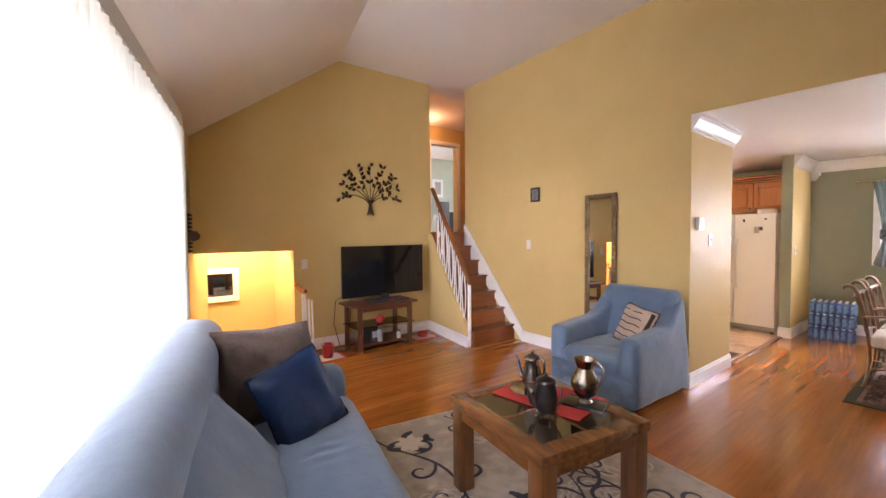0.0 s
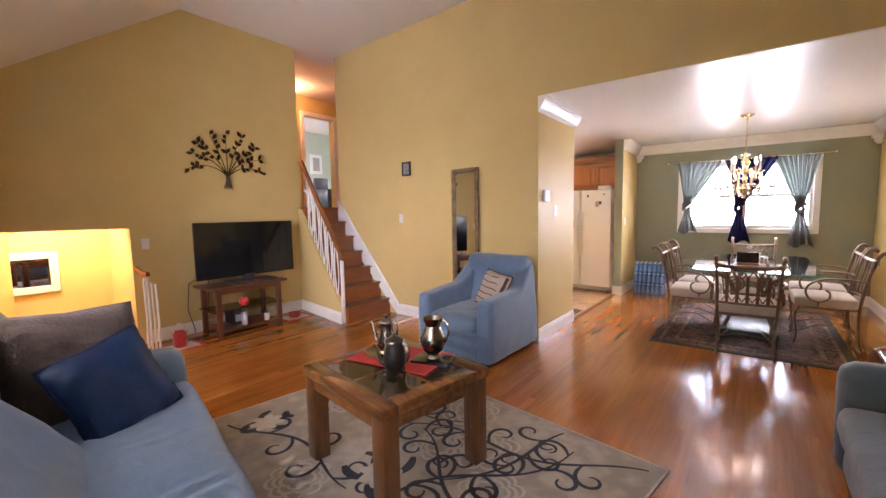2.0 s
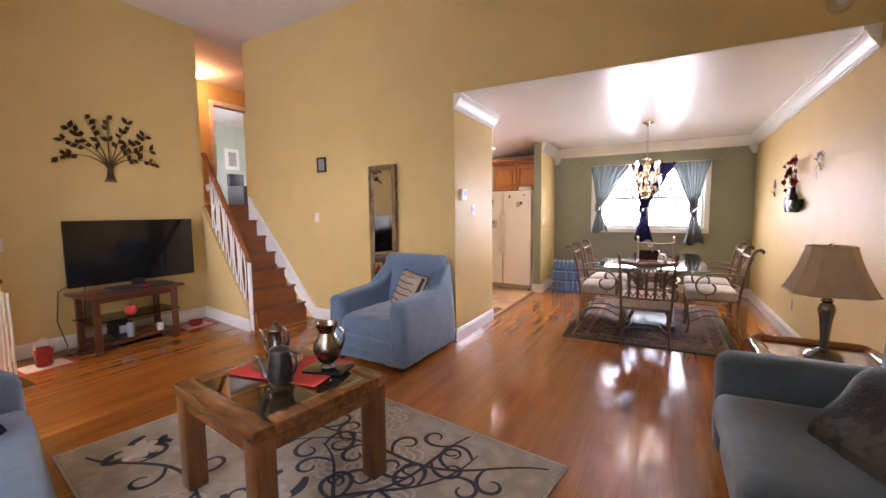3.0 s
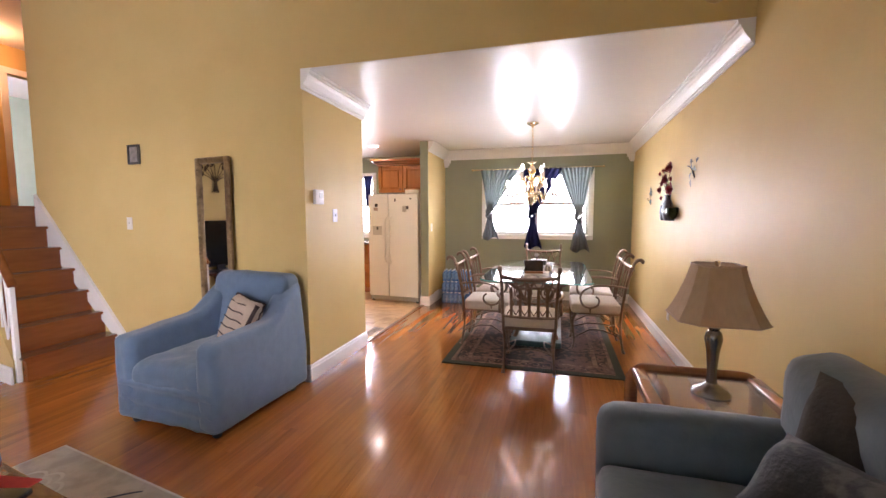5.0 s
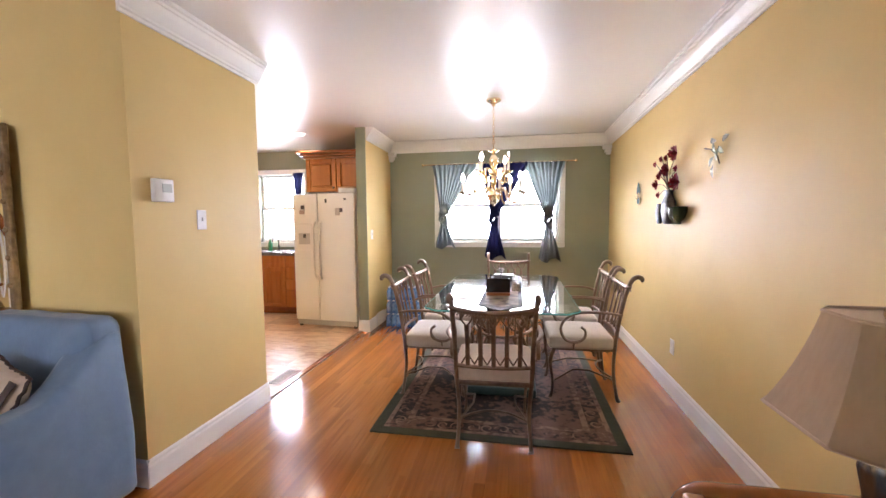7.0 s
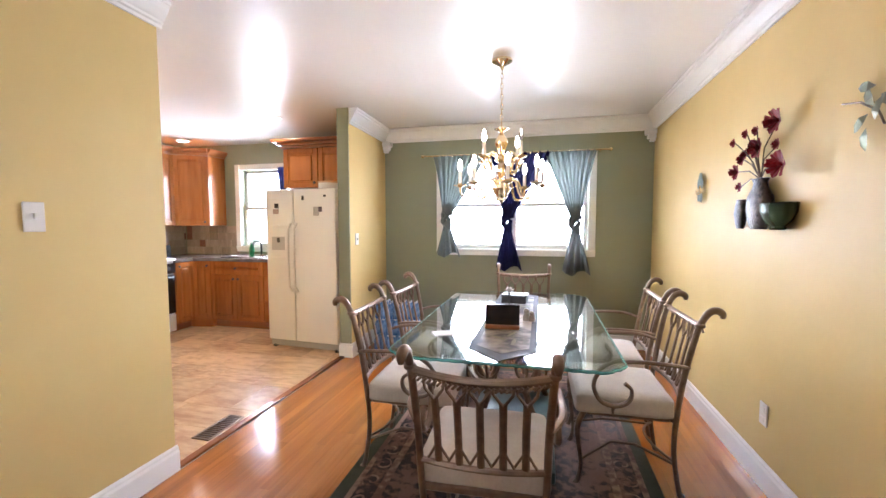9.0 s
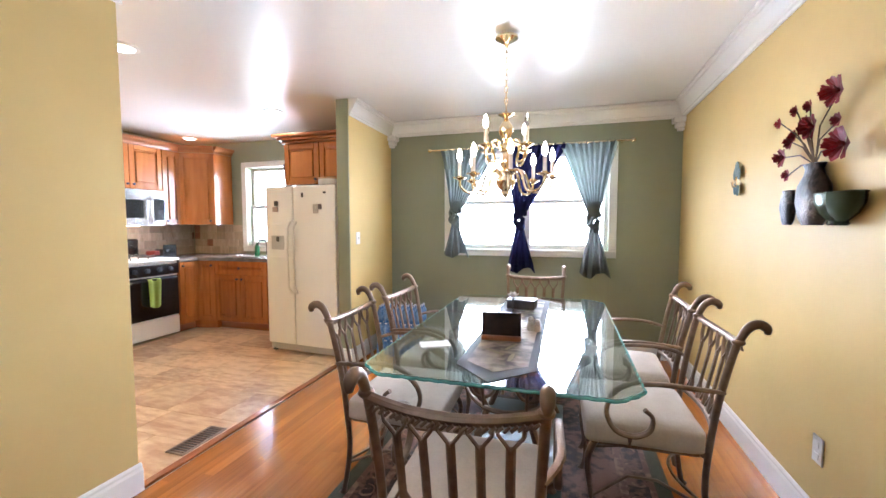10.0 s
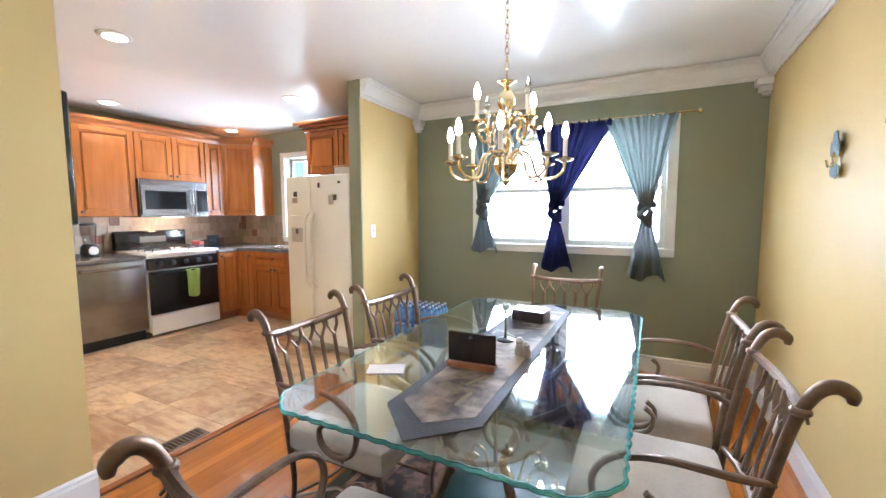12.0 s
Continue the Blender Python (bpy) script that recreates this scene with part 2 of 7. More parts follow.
XR, YD, XTV = 1.23, 7.6, -5.26
wall("wall_right", boxes((XR, XR + 0.14, -1.7, 7.75, -0.1, 4.0)), YELLOW, "long satin yellow plaster wall beside the dining table")
wall("wall_dining_window", boxes((-1.715, -1.0, YD, YD + 0.15, -0.1, 2.52), (0.6, XR, YD, YD + 0.15, -0.1, 2.52), (-1.0, 0.6, YD, YD + 0.15, -0.1, 1.05), (-1.0, 0.6, YD, YD + 0.15, 2.04, 2.52)), GREEN, "olive green plaster wall around the dining window")
wall("wall_stub", boxes((-1.835, -1.715, 6.663, 7.6, -0.1, 2.52)), YELLOW, "short yellow wall between fridge and dining room")
wall("wall_stub_end", boxes((-1.838, -1.718, 6.65, 6.663, 0, 2.52)), GREEN, "narrow olive green end of the short wall")
bm = bmesh.new()
prism(bm, [(-1.8, 3.70), (-1.8, 4.71), (-1.93, 4.71), (-1.93, 3.85), (-5.13, 3.98), (-5.13, 3.84)], -0.1, 2.512)
prism(bm, [(-5.13, 3.84), (-1.8, 3.70), (1.23, 3.70), (1.23, 3.85), (-1.8, 3.85), (-5.13, 3.98)], 2.512, 4.0)
wall("wall_mirror", bm, YELLOW, "tall yellow plaster wall with the mirror and the header over the dining room")
wall("wall_tv", boxes((XTV - 0.15, XTV, 1.2, 3.26, -1.3, 4.0), (XTV - 0.15, XTV, -0.1, 1.2, 1.26, 4.0)), YELLOW, "yellow gable wall behind the television, cut away over the entry stair")
bm = bmesh.new()
for r in ((-1.45, 1.7, -0.15, 0, -1.4, 2.6), (5.4, 7.2, -0.15, 0, -0.1, 2.6), (1.7, 5.4, -0.15, 0, -0.1, 0.86), (1.7, 5.4, -0.15, 0, 2.2, 2.6)):
    box(bm, *r, m=WIN)
wall("wall_front_window", bm, YELLOW, "yellow wall around the wide front window")

# vaulted ceiling: a slope up from the window wall, then flat
SK = -0.22


def line_y(x, y0):
    return y0 + SK * (x - XTV)


bm = bmesh.new()
prism(bm, [(-5.5, line_y(-5.5, 1.83)), (1.4, line_y(1.4, 1.83)), (1.4, 4.0), (-5.5, 4.0)], 3.69, 3.8)
x0, x1 = -5.5, 1.4
prism(bm, [(x0, line_y(x0, 0.0)), (x1, line_y(x1, 0.0)), (x1, line_y(x1, 1.83)), (x0, line_y(x0, 1.83))], [2.40, 2.40, 3.69, 3.69], [2.52, 2.52, 3.8, 3.8])
single("ceiling_living", bm, CEIL_FLAT, "white vaulted ceiling, sloped then flat", "ceiling", "structure", smooth=False)


def ceil_z(y):
    """Underside of the dining ceiling, which rises a little towards the header."""
    return 2.44 + 0.065 * (7.6 - y) / 3.86


bm = bmesh.new()
prism(bm, [(-1.86, 3.705), (XR, 3.705), (XR, 4.72), (-1.86, 4.72)], [ceil_z(3.705)] * 2 + [ceil_z(4.72)] * 2, 2.62)
prism(bm, [(-5.1, 4.72), (XR, 4.72), (XR, 8.05), (-5.1, 8.05)], [ceil_z(4.72)] * 2 + [ceil_z(8.05)] * 2, 2.62)
single("ceiling_dining", bm, CEIL, "glossy white flat ceiling over dining room and kitchen", "ceiling", "structure", smooth=False)

# kitchen shell
wall("wall_stove", boxes((-5.1, -4.95, 4.6, 8.05, -0.1, 2.52)), GREEN, "olive green kitchen wall behind the stove")
wall("wall_sink", boxes((-4.95, -4.0, 7.9, 8.05, -0.1, 2.52), (-3.2, -1.835, 7.9, 8.05, -0.1, 2.52), (-4.0, -3.2, 7.9, 8.05, -0.1, 1.02), (-4.0, -3.2, 7.9, 8.05, 2.08, 2.52)), GREEN, "olive green kitchen wall around the sink window")
wall("wall_kitchen_near", boxes((-4.95, -1.93, 4.6, 4.71, -0.1, 2.52)), YELLOW, "yellow kitchen wall backing the living room")
wall("wall_fridge_side", boxes((-1.835, -1.715, 7.6, 8.05, -0.1, 2.52)), GREEN, "green wall beside the fridge")

# upper hall and bedroom
wall("wall_hall_back", boxes((-8.0, -7.86, 2.4, 5.14, 1.48, 3.92), (-8.0, -7.86, 5.9, 7.0, 1.48, 3.92), (-8.0, -7.86, 5.14, 5.9, 3.51, 3.92)), YELLOW, "yellow hall wall around the bedroom door")
wall("wall_hall_side", boxes((-7.86, XTV - 0.15, 2.26, 2.4, 1.48, 3.92), (-7.86, -5.13, 7.0, 7.14, 1.48, 3.92), (-5.27, -5.13, 3.98, 7.0, 1.48, 3.92), (XTV - 0.15, -5.13, 3.26, 3.98, 3.70, 3.92)), YELLOW, "yellow side walls of the upper hall")
single("ceiling_hall", boxes((-8.0, XTV - 0.15, 2.26, 7.14, 3.92, 4.05), (XTV - 0.15, -5.13, 3.26, 7.14, 3.92, 4.05)), CEIL_FLAT, "white hall ceiling", "ceiling", "structure", smooth=False)
single("floor_hall", boxes((-11.2, XTV - 0.02, 2.26, 8.6, 1.34, 1.48)), STAIR, "wooden floor of the upper hall", "floor", "structure", smooth=False)
wall("wall_bedroom", boxes((-11.3, -11.15, 3.5, 8.7, 1.48, 3.92), (-11.15, -8.0, 8.55, 8.7, 1.48, 3.92), (-11.15, -10.4, 4.2, 4.35, 1.48, 3.92), (-8.9, -8.0, 4.2, 4.35, 1.48, 3.92), (-10.4, -8.9, 4.2, 4.35, 1.48, 2.2), (-10.4, -8.9, 4.2, 4.35, 3.5, 3.92)), mat("pale_green_paint", (0.50, 0.56, 0.46), rough=0.6, scale=3), "pale green bedroom walls")
single("ceiling_bedroom", boxes((-11.3, -8.0, 4.2, 8.7, 3.92, 4.05)), CEIL_FLAT, "white bedroom ceiling", "ceiling", "structure", smooth=False)
# fill lamp behind an unseen window opening, added to brighten the bedroom
area("sky_bedroom_window", pose(-9.65, 4.1, 2.85, 90, 0, 0), 1.4, 1.2, 60, (0.95, 0.98, 1))

# entry below
wall("wall_entry", boxes((-6.85, -6.7, -0.6, 1.5, -1.6, 2.3), (-6.7, XTV - 0.15, 1.35, 1.5, -1.6, 2.3)), YELLOW, "bright yellow walls of the entry stairwell")
single("ceiling_entry", boxes((-6.85, XTV - 0.15, -0.6, 1.5, 2.3, 2.4)), CEIL_FLAT, "white entry ceiling", "ceiling", "structure", smooth=False)
single("floor_entry", boxes((-6.85, XTV, -0.6, 1.5, -1.6, -1.3)), TILE, "tan tiled entry floor", "floor", "structure", smooth=False)

# subfloors
bm = bmesh.new()
prism(bm, [(XTV, 1.25), (XTV, 3.9), (-1.93, 3.85), (-1.93, 4.71), (-1.8, 4.71), (-1.8, 6.66), (-1.71, 6.66), (-1.71, 7.6), (XR, 7.6), (XR, -1.6), (-4.35, -0.1), (-4.35, 1.25)], -0.12, -0.012)
single("floor", bm, UNDER, "polished orange oak strip floor", "floor", "structure", smooth=False)
single("floor_kitchen", boxes((-4.95, -1.80, 4.71, 7.9, -0.12, -0.006)), GROUT, "tan stone tile kitchen floor with pale joints", "floor", "structure", smooth=False)

# glowing sheets added beyond the windows for the overexposed daylight
OUT_GLOW = glow("outside_backdrop_glow", (0.96, 0.98, 1.0), 8.0)
bm = boxes((-60, 60, 70, 70.2, -1.6, 40))
box(bm, -60, 60, -70.2, -70, -1.6, 40)
single("backdrop", bm, OUT_GLOW, "plain glowing white backdrop added beyond the windows", "backdrop", "structure", smooth=False)

METAL = mat("taupe_bronze_metal", (0.27, 0.19, 0.14), (0.16, 0.11, 0.08), rough=0.36, metal=0.75, scale=30, bump=0.1, bscale=150)
BRASS = mat("polished_brass", (0.86, 0.72, 0.47), (0.78, 0.63, 0.40), rough=0.15, metal=1.0, scale=10)
STEEL = mat("brushed_steel", (0.30, 0.285, 0.27), (0.23, 0.22, 0.21), rough=0.27, metal=1.0, scale=40, stretch=(1, 0.05, 6))
BLACK = mat("black_gloss", (0.012, 0.012, 0.013), rough=0.12, scale=5)
DARK = mat("matt_black", (0.02, 0.02, 0.022), rough=0.5, scale=10)
WHITE_APP = mat("white_enamel", (0.82, 0.80, 0.76), (0.79, 0.77, 0.73), rough=0.28, scale=4, bump=0.02, bscale=120)
MAPLE = mat("honey_maple", (0.42, 0.145, 0.030), (0.29, 0.085, 0.016), rough=0.25, scale=7, stretch=(3, 3, 0.35), coat=0.25, vary=0.08)
MAPLE_DARK = mat("maple_crown", (0.36, 0.125, 0.035), (0.27, 0.085, 0.022), rough=0.28, scale=7, stretch=(0.5, 0.5, 4), coat=0.25)
CREAM = mat("cream_seat_fabric", (0.62, 0.54, 0.45), (0.54, 0.46, 0.38), rough=0.85, scale=90, bump=0.3, bscale=260, sheen=0.2)
PLASTIC = mat("white_plastic", (0.74, 0.71, 0.66), rough=0.4, scale=10)

# ---- mouldings ----
COVE = [(0.0, 0.0), (0.012, 0.0), (0.012, 0.016), (0.022, 0.022), (0.022, 0.034), (0.032, 0.045), (0.056, 0.078), (0.068, 0.105), (0.076, 0.108), (0.076, 0.124), (0.09, 0.130), (0.09, 0.150), (0.0, 0.150)]


def moulding(name, p, q, inward, z_top, label, prof=COVE, z0=None, drop=0.0):
    """A moulding along p-q; inward is the side it juts to."""
    bm = bmesh.new()
    p, q, inward = Vector((*p, 0)), Vector((*q, 0)), Vector((*inward, 0))
    top = max(z for _, z in prof)
    rows = [[bm.verts.new(e + inward * r + Vector((0, 0, (z_top - top + z + (drop if k else 0)) if z0 is None else z0 + z))) for r, z in prof] for k, e in enumerate((p, q))]
    k = len(prof)
    for i in range(k):
        bm.faces.new((rows[0][i], rows[0][(i + 1) % k], rows[1][(i + 1) % k], rows[1][i]))
    bm.faces.new(rows[0]), bm.faces.new(rows[1][::-1])
    return single(name, bm, TRIM, label, "trim", "structure", smooth=False)


CROWN_L = "white stepped crown moulding under the dining ceiling"
moulding("trim_crown_right", (XR - 0.002, 3.70), (XR - 0.002, YD), (-1, 0), ceil_z(3.7) - 0.001, CROWN_L, drop=-0.0655)
moulding("trim_crown_window", (-1.715, YD - 0.002), (XR, YD - 0.002), (0, -1), 2.436, CROWN_L)
moulding("trim_crown_stub", (-1.713, 6.66), (-1.713, YD), (1, 0), ceil_z(6.5) - 0.002, CROWN_L, drop=-0.0185)
moulding("trim_crown_return", (-1.798, 3.68), (-1.798, 4.73), (1, 0), ceil_z(3.68) - 0.002, CROWN_L, drop=-0.0177)
for name, x, sx in (("trim_corner_block_1", -1.713, 1), ("trim_corner_block_2", XR - 0.002, -1)):
    bm = bmesh.new()
    for z0, z1, w in ((2.17, 2.195, 0.055), (2.195, 2.235, 0.075), (2.235, 2.285, 0.10)):
        box(bm, min(x, x + sx * w), max(x, x + sx * w), YD - 0.002 - w, YD - 0.002, z0, z1, bev=0.006)
    single(name, bm, TRIM, "white corner block of the crown moulding", "trim", "structure")
BASE = [(0.0, 0.0), (0.017, 0.0), (0.017, 0.105), (0.011, 0.118), (0.011, 0.128), (0.004, 0.14), (0.0, 0.14)]
BL = "white painted baseboard along the wall"


def skirting(name, p, q, inward):
    moulding(name, p, q, inward, 0, BL, prof=BASE, z0=0.0)


skirting("baseboard_right", (XR - 0.001, -1.2), (XR - 0.001, YD), (-1, 0))
skirting("baseboard_window", (-1.715, YD - 0.001), (XR, YD - 0.001), (0, -1))
skirting("baseboard_stub", (-1.714, 6.64), (-1.714, YD), (1, 0))
skirting("baseboard_stub_end", (-1.845, 6.649), (-1.698, 6.649), (0, -1))
skirting("baseboard_return", (-1.799, 3.685), (-1.799, 4.72), (1, 0))
skirting("baseboard_mirror", (-3.88, 3.786), (-1.785, 3.698), (0, -1))
skirting("baseboard_tv", (XTV + 0.001, 1.27), (XTV + 0.001, 3.24), (1, 0))
skirting("baseboard_knee", (XTV, 3.205), (-4.10, 2.995), (-0.18, -0.98))
single("trim_floor_threshold", boxes((-1.84, -1.79, 4.715, 6.645, -0.004, 0.012), bev=0.004), STAIR, "wooden threshold strip between oak and tile", "trim", "structure")


# ---- windows ----
def window(name, m, w, h, lights, label):
    win = tagged(new(name), label, "window", "", "structure")
    win.matrix_world = m
    t = 0.075
    part("window_frame", boxes((-w / 2 - t, -w / 2, -0.02, 0.0, -t, h + t), (w / 2, w / 2 + t, -0.02, 0.0, -t, h + t), (-w / 2, w / 2, -0.02, 0.0, h, h + t), (-w / 2, w / 2, -0.02, 0.0, -t, 0), bev=0.004), TRIM, win)
    part("window_sill", boxes((-w / 2 - t, w / 2 + t, -0.035, 0.12, -0.03, -0.004), bev=0.004), TRIM, win)
    step = w / lights
    for i in range(lights):
        a, b = -w / 2 + i * step, -w / 2 + (i + 1) * step
        for z0, z1, dy in ((0, h / 2 + 0.02, 0.07), (h / 2 - 0.02, h, 0.105)):
            sash = part("sash", boxes((a, a + 0.04, dy, dy + 0.03, z0, z1), (b - 0.04, b, dy, dy + 0.03, z0, z1), (a + 0.04, b - 0.04, dy, dy + 0.03, z0, z0 + 0.045), (a + 0.04, b - 0.04, dy, dy + 0.03, z1 - 0.04, z1), bev=0.003), TRIM, win)
            pane = part("pane", boxes((a + 0.04, b - 0.04, dy + 0.012, dy + 0.017, z0 + 0.045, z1 - 0.04)), PANE, sash, smooth=False)
            pane.visible_shadow = False
    return win


window("window_1", pose(-0.2, YD, 1.05), 1.6, 0.99, 2, "white double sash window with bright daylight")
window("window_2", pose(-3.6, 7.9, 1.02), 0.8, 1.06, 1, "white sash window over the kitchen sink")
window("window_3", WIN @ pose(3.55, 0, 0.86, 0, 0, 180), 3.7, 1.34, 3, "wide white front window behind vertical blinds")
# window_4 is out of view, added for the bedroom fill lamp
window("window_4", pose(-9.65, 4.35, 2.2, 0, 0, 180), 1.5, 1.3, 2, "unseen white window added to light the bedroom")

# vertical blinds before the front window
SLAT = sheer("ivory_blind_fabric", (0.70, 0.70, 0.62), 0.22)
blinds = thing("vertical_blinds", WIN @ pose(1.62, 0.09, 0.0), "closed ivory fabric vertical blinds over the front window", "blinds")
part("valance", boxes((-0.05, 3.95, 0.0, 0.07, 2.22, 2.33), bev=0.008), mat("ivory_valance", (0.60, 0.54, 0.44), rough=0.5), blinds, "ivory valance")
rr = random.Random(4)
for i in range(44):
    bm = bmesh.new()
    x, turn = i * 0.088, -42 + rr.uniform(-7, 7)
    ca, sa = math.cos(radians(turn)), math.sin(radians(turn))
    cols = []
    for k in range(6):
        u = (k / 5 - 0.5) * 0.122
        bow = 0.012 * (1 - (2 * k / 5 - 1) ** 2)
        cols.append([bm.verts.new((x + u * ca - bow * sa, 0.035 + u * sa + bow * ca, z)) for z in (0.28, 1.2, 2.22)])
    for a, b in zip(cols, cols[1:]):
        for j in range(2):
            bm.faces.new((a[j], b[j], b[j + 1], a[j + 1]))
    part("slat", bm, SLAT, blinds)

# ---- dining curtains ----
TEAL = sheer("teal_sheer_curtain", (0.16, 0.19, 0.18), 0.16)
NAVY = sheer("navy_curtain", (0.016, 0.017, 0.055), 0.15)


def curtain(name, x_mid, x_knot, top_half, z_knot, z_end, material, label, cloth):
    """A gathered panel from the rod, pinched into a knot, its tail hanging below."""
    cur = thing(name, pose(0, 7.5, 0), label, "curtain", "knotted curtains at the dining window")
    n, rows = 56, 26
    bm = bmesh.new()
    grid = []
    for j in range(rows + 1):
        t = j / rows
        z = 2.10 - t * (2.10 - z_knot)
        half = top_half * (1 - t ** 0.9) + 0.045 * t
        c = x_mid + (x_knot - x_mid) * t ** 1.1
        row = []
        for i in range(n + 1):
            s = 2 * i / n - 1
            y = 0.022 * math.sin(s * 26 + 1.5 * math.sin(3 * s)) * (1 - 0.35 * t) - 0.015 * t
            sag = -0.10 * t * (1 - t) * (s * s)
            row.append(bm.verts.new((c + s * half, y, z + sag + (0.012 * math.sin(s * 52) if j == 0 else 0))))
        grid.append(row)
    for a, b in zip(grid, grid[1:]):
        for i in range(n):
            bm.faces.new((a[i], a[i + 1], b[i + 1], b[i]))
    part("cloth", bm, material, cur)
    bm = bmesh.new()
    for k in range(4):
        a = k * 1.6
        pts = [(x_knot + 0.055 * math.cos(a + u) * (1 - 0.15 * k), -0.02 + 0.035 * math.sin(a + u), z_knot - 0.035 * k + 0.035 * math.sin(2 * u + k)) for u in np.linspace(0, 5.2, 12)]
        tube(bm, pts, [0.022 + 0.012 * math.sin(i * 0.5) for i in range(12)], 8, 0.7)
    part("knot", bm, cloth, cur, "twisted knot of cloth")
    lean = (x_mid - x_knot) * 0.25
    for k, (dx, r) in enumerate(((-0.03, 0.020), (0.0, 0.026), (0.03, 0.020))):
        bm = bmesh.new()
        smooth_tube(bm, [(x_knot + 0.4 * dx, -0.02, z_knot - 0.03), (x_knot + dx, -0.014, z_knot + 0.07), (x_knot + 1.4 * dx + lean * 0.4, -0.006, z_knot + 0.12), (x_knot + 1.8 * dx + lean * 0.6, 0.004, z_knot + 0.17)], [r, r * 1.15, r * 0.9, 0.004], 8, 0.6)
        part("gather", bm, cloth, cur)
    bm = bmesh.new()
    grid = []
    for j in range(11):
        t = j / 10
        half = 0.035 + 0.11 * t
        row = []
        for i in range(31):
            s = 2 * i / 30 - 1
            row.append(bm.verts.new((x_knot + 0.02 * t + s * half, -0.02 + (0.02 + 0.02 * t) * math.sin(s * 11 + t), z_knot - 0.09 - t * (z_knot - 0.09 - z_end) + 0.03 * t * math.sin(s * 4))))
        grid.append(row)
    for a, b in zip(grid, grid[1:]):
        for i in range(30):
            bm.faces.new((a[i], a[i + 1], b[i + 1], b[i]))
    part("tail", bm, cloth, cur)
    return cur


TEAL_D = sheer("teal_sheer_folded", (0.15, 0.165, 0.165), 0.12)
curtain("curtain", -0.78, -0.93, 0.31, 1.43, 0.98, TEAL, "sheer teal curtain tied in a knot", TEAL_D)
curtain("curtain", -0.12, -0.25, 0.33, 1.40, 0.84, NAVY, "dark navy curtain tied in a knot", NAVY)
curtain("curtain", 0.40, 0.46, 0.27, 1.38, 0.81, TEAL, "sheer teal curtain tied in a knot", TEAL_D)
rod = thing("curtain_rod", pose(0, 7.5, 2.10), "thin brass curtain rod with ball ends", "curtain rod")
bm = bmesh.new()
tube(bm, [(-1.2, 0, 0), (0.78, 0, 0)], 0.009, 8)
part("pole", bm, BRASS, rod)
for x in (-1.215, 0.795):
    bm = bmesh.new()
    lathe(bm, [(0.004, -0.022), (0.016, -0.015), (0.021, 0), (0.016, 0.015), (0.004, 0.022)], 12, (x, 0, 0))
    part("finial", bm, BRASS, rod)
for x in (-1.1, 0.7):
    part("bracket", boxes((x - 0.008, x + 0.008, 0, 0.1, -0.012, 0.004)), BRASS, rod)

# ---- stairs up ----
stair = tagged(new("stairs_up"), "red oak stairs up to the hall", "stairs", "", "structure")


def knee_y(x):
    return 3.01 + (x + 4.12) * (3.21 - 3.01) / (XTV + 4.12)


for i in range(7):
    x, z = -4.03 - 0.183 * i, 0.211 * (i + 1)
    xe = x - 0.183 if i < 6 else XTV - 0.02
    bm = bmesh.new()
    prism(bm, [(x - 0.02, knee_y(x) + 0.065), (x - 0.02, 3.84), (xe - 0.05, 3.84), (xe - 0.05, knee_y(xe) + 0.065)], 0 if i == 0 else z - 0.23, z - 0.028)
    part("riser", bm, STAIR, stair, smooth=False)
    bm = bmesh.new()
    prism(bm, [(x + 0.012, knee_y(x) + 0.03), (x + 0.012, 3.82), (xe - 0.045, 3.83), (xe - 0.045, knee_y(xe) + 0.05)], z - 0.028, z)
    bmesh.ops.bevel(bm, geom=bm.edges[:], offset=0.008, segments=2, affect="EDGES")
    part("tread", bm, STAIR, stair)
bm = bmesh.new()
xa, xb = -3.88, -5.13
prism(bm, [(xa, 3.787), (xb, 3.838), (xb, 3.808), (xa, 3.757)], [0.0, 1.2, 1.2, 0.0], [0.16, 1.60, 1.60, 0.16])
single("trim_stair_stringer", bm, TRIM, "white painted stair skirt board along the wall", "trim", "structure", smooth=False)
bm = bmesh.new()
xa, xb = -4.12, XTV
prism(bm, [(xa, 3.01), (xb, 3.21), (xb, 3.27), (xa, 3.07)], 0, [0.19, 1.46, 1.46, 0.19])
wall("wall_knee", bm, YELLOW, "low sloping yellow wall at the side of the stairs")
rail = thing("stair_railing", pose(0, 0, 0), "wrought iron stair railing with white posts and wooden handrail", "railing")


def rail_z(x):
    return 0.83 + (x + 4.11) * (1.79 - 0.83) / (-4.89 + 4.11)


def rail_base(x):
    return 0.19 + (x + 4.12) * (1.46 - 0.19) / (XTV + 4.12)


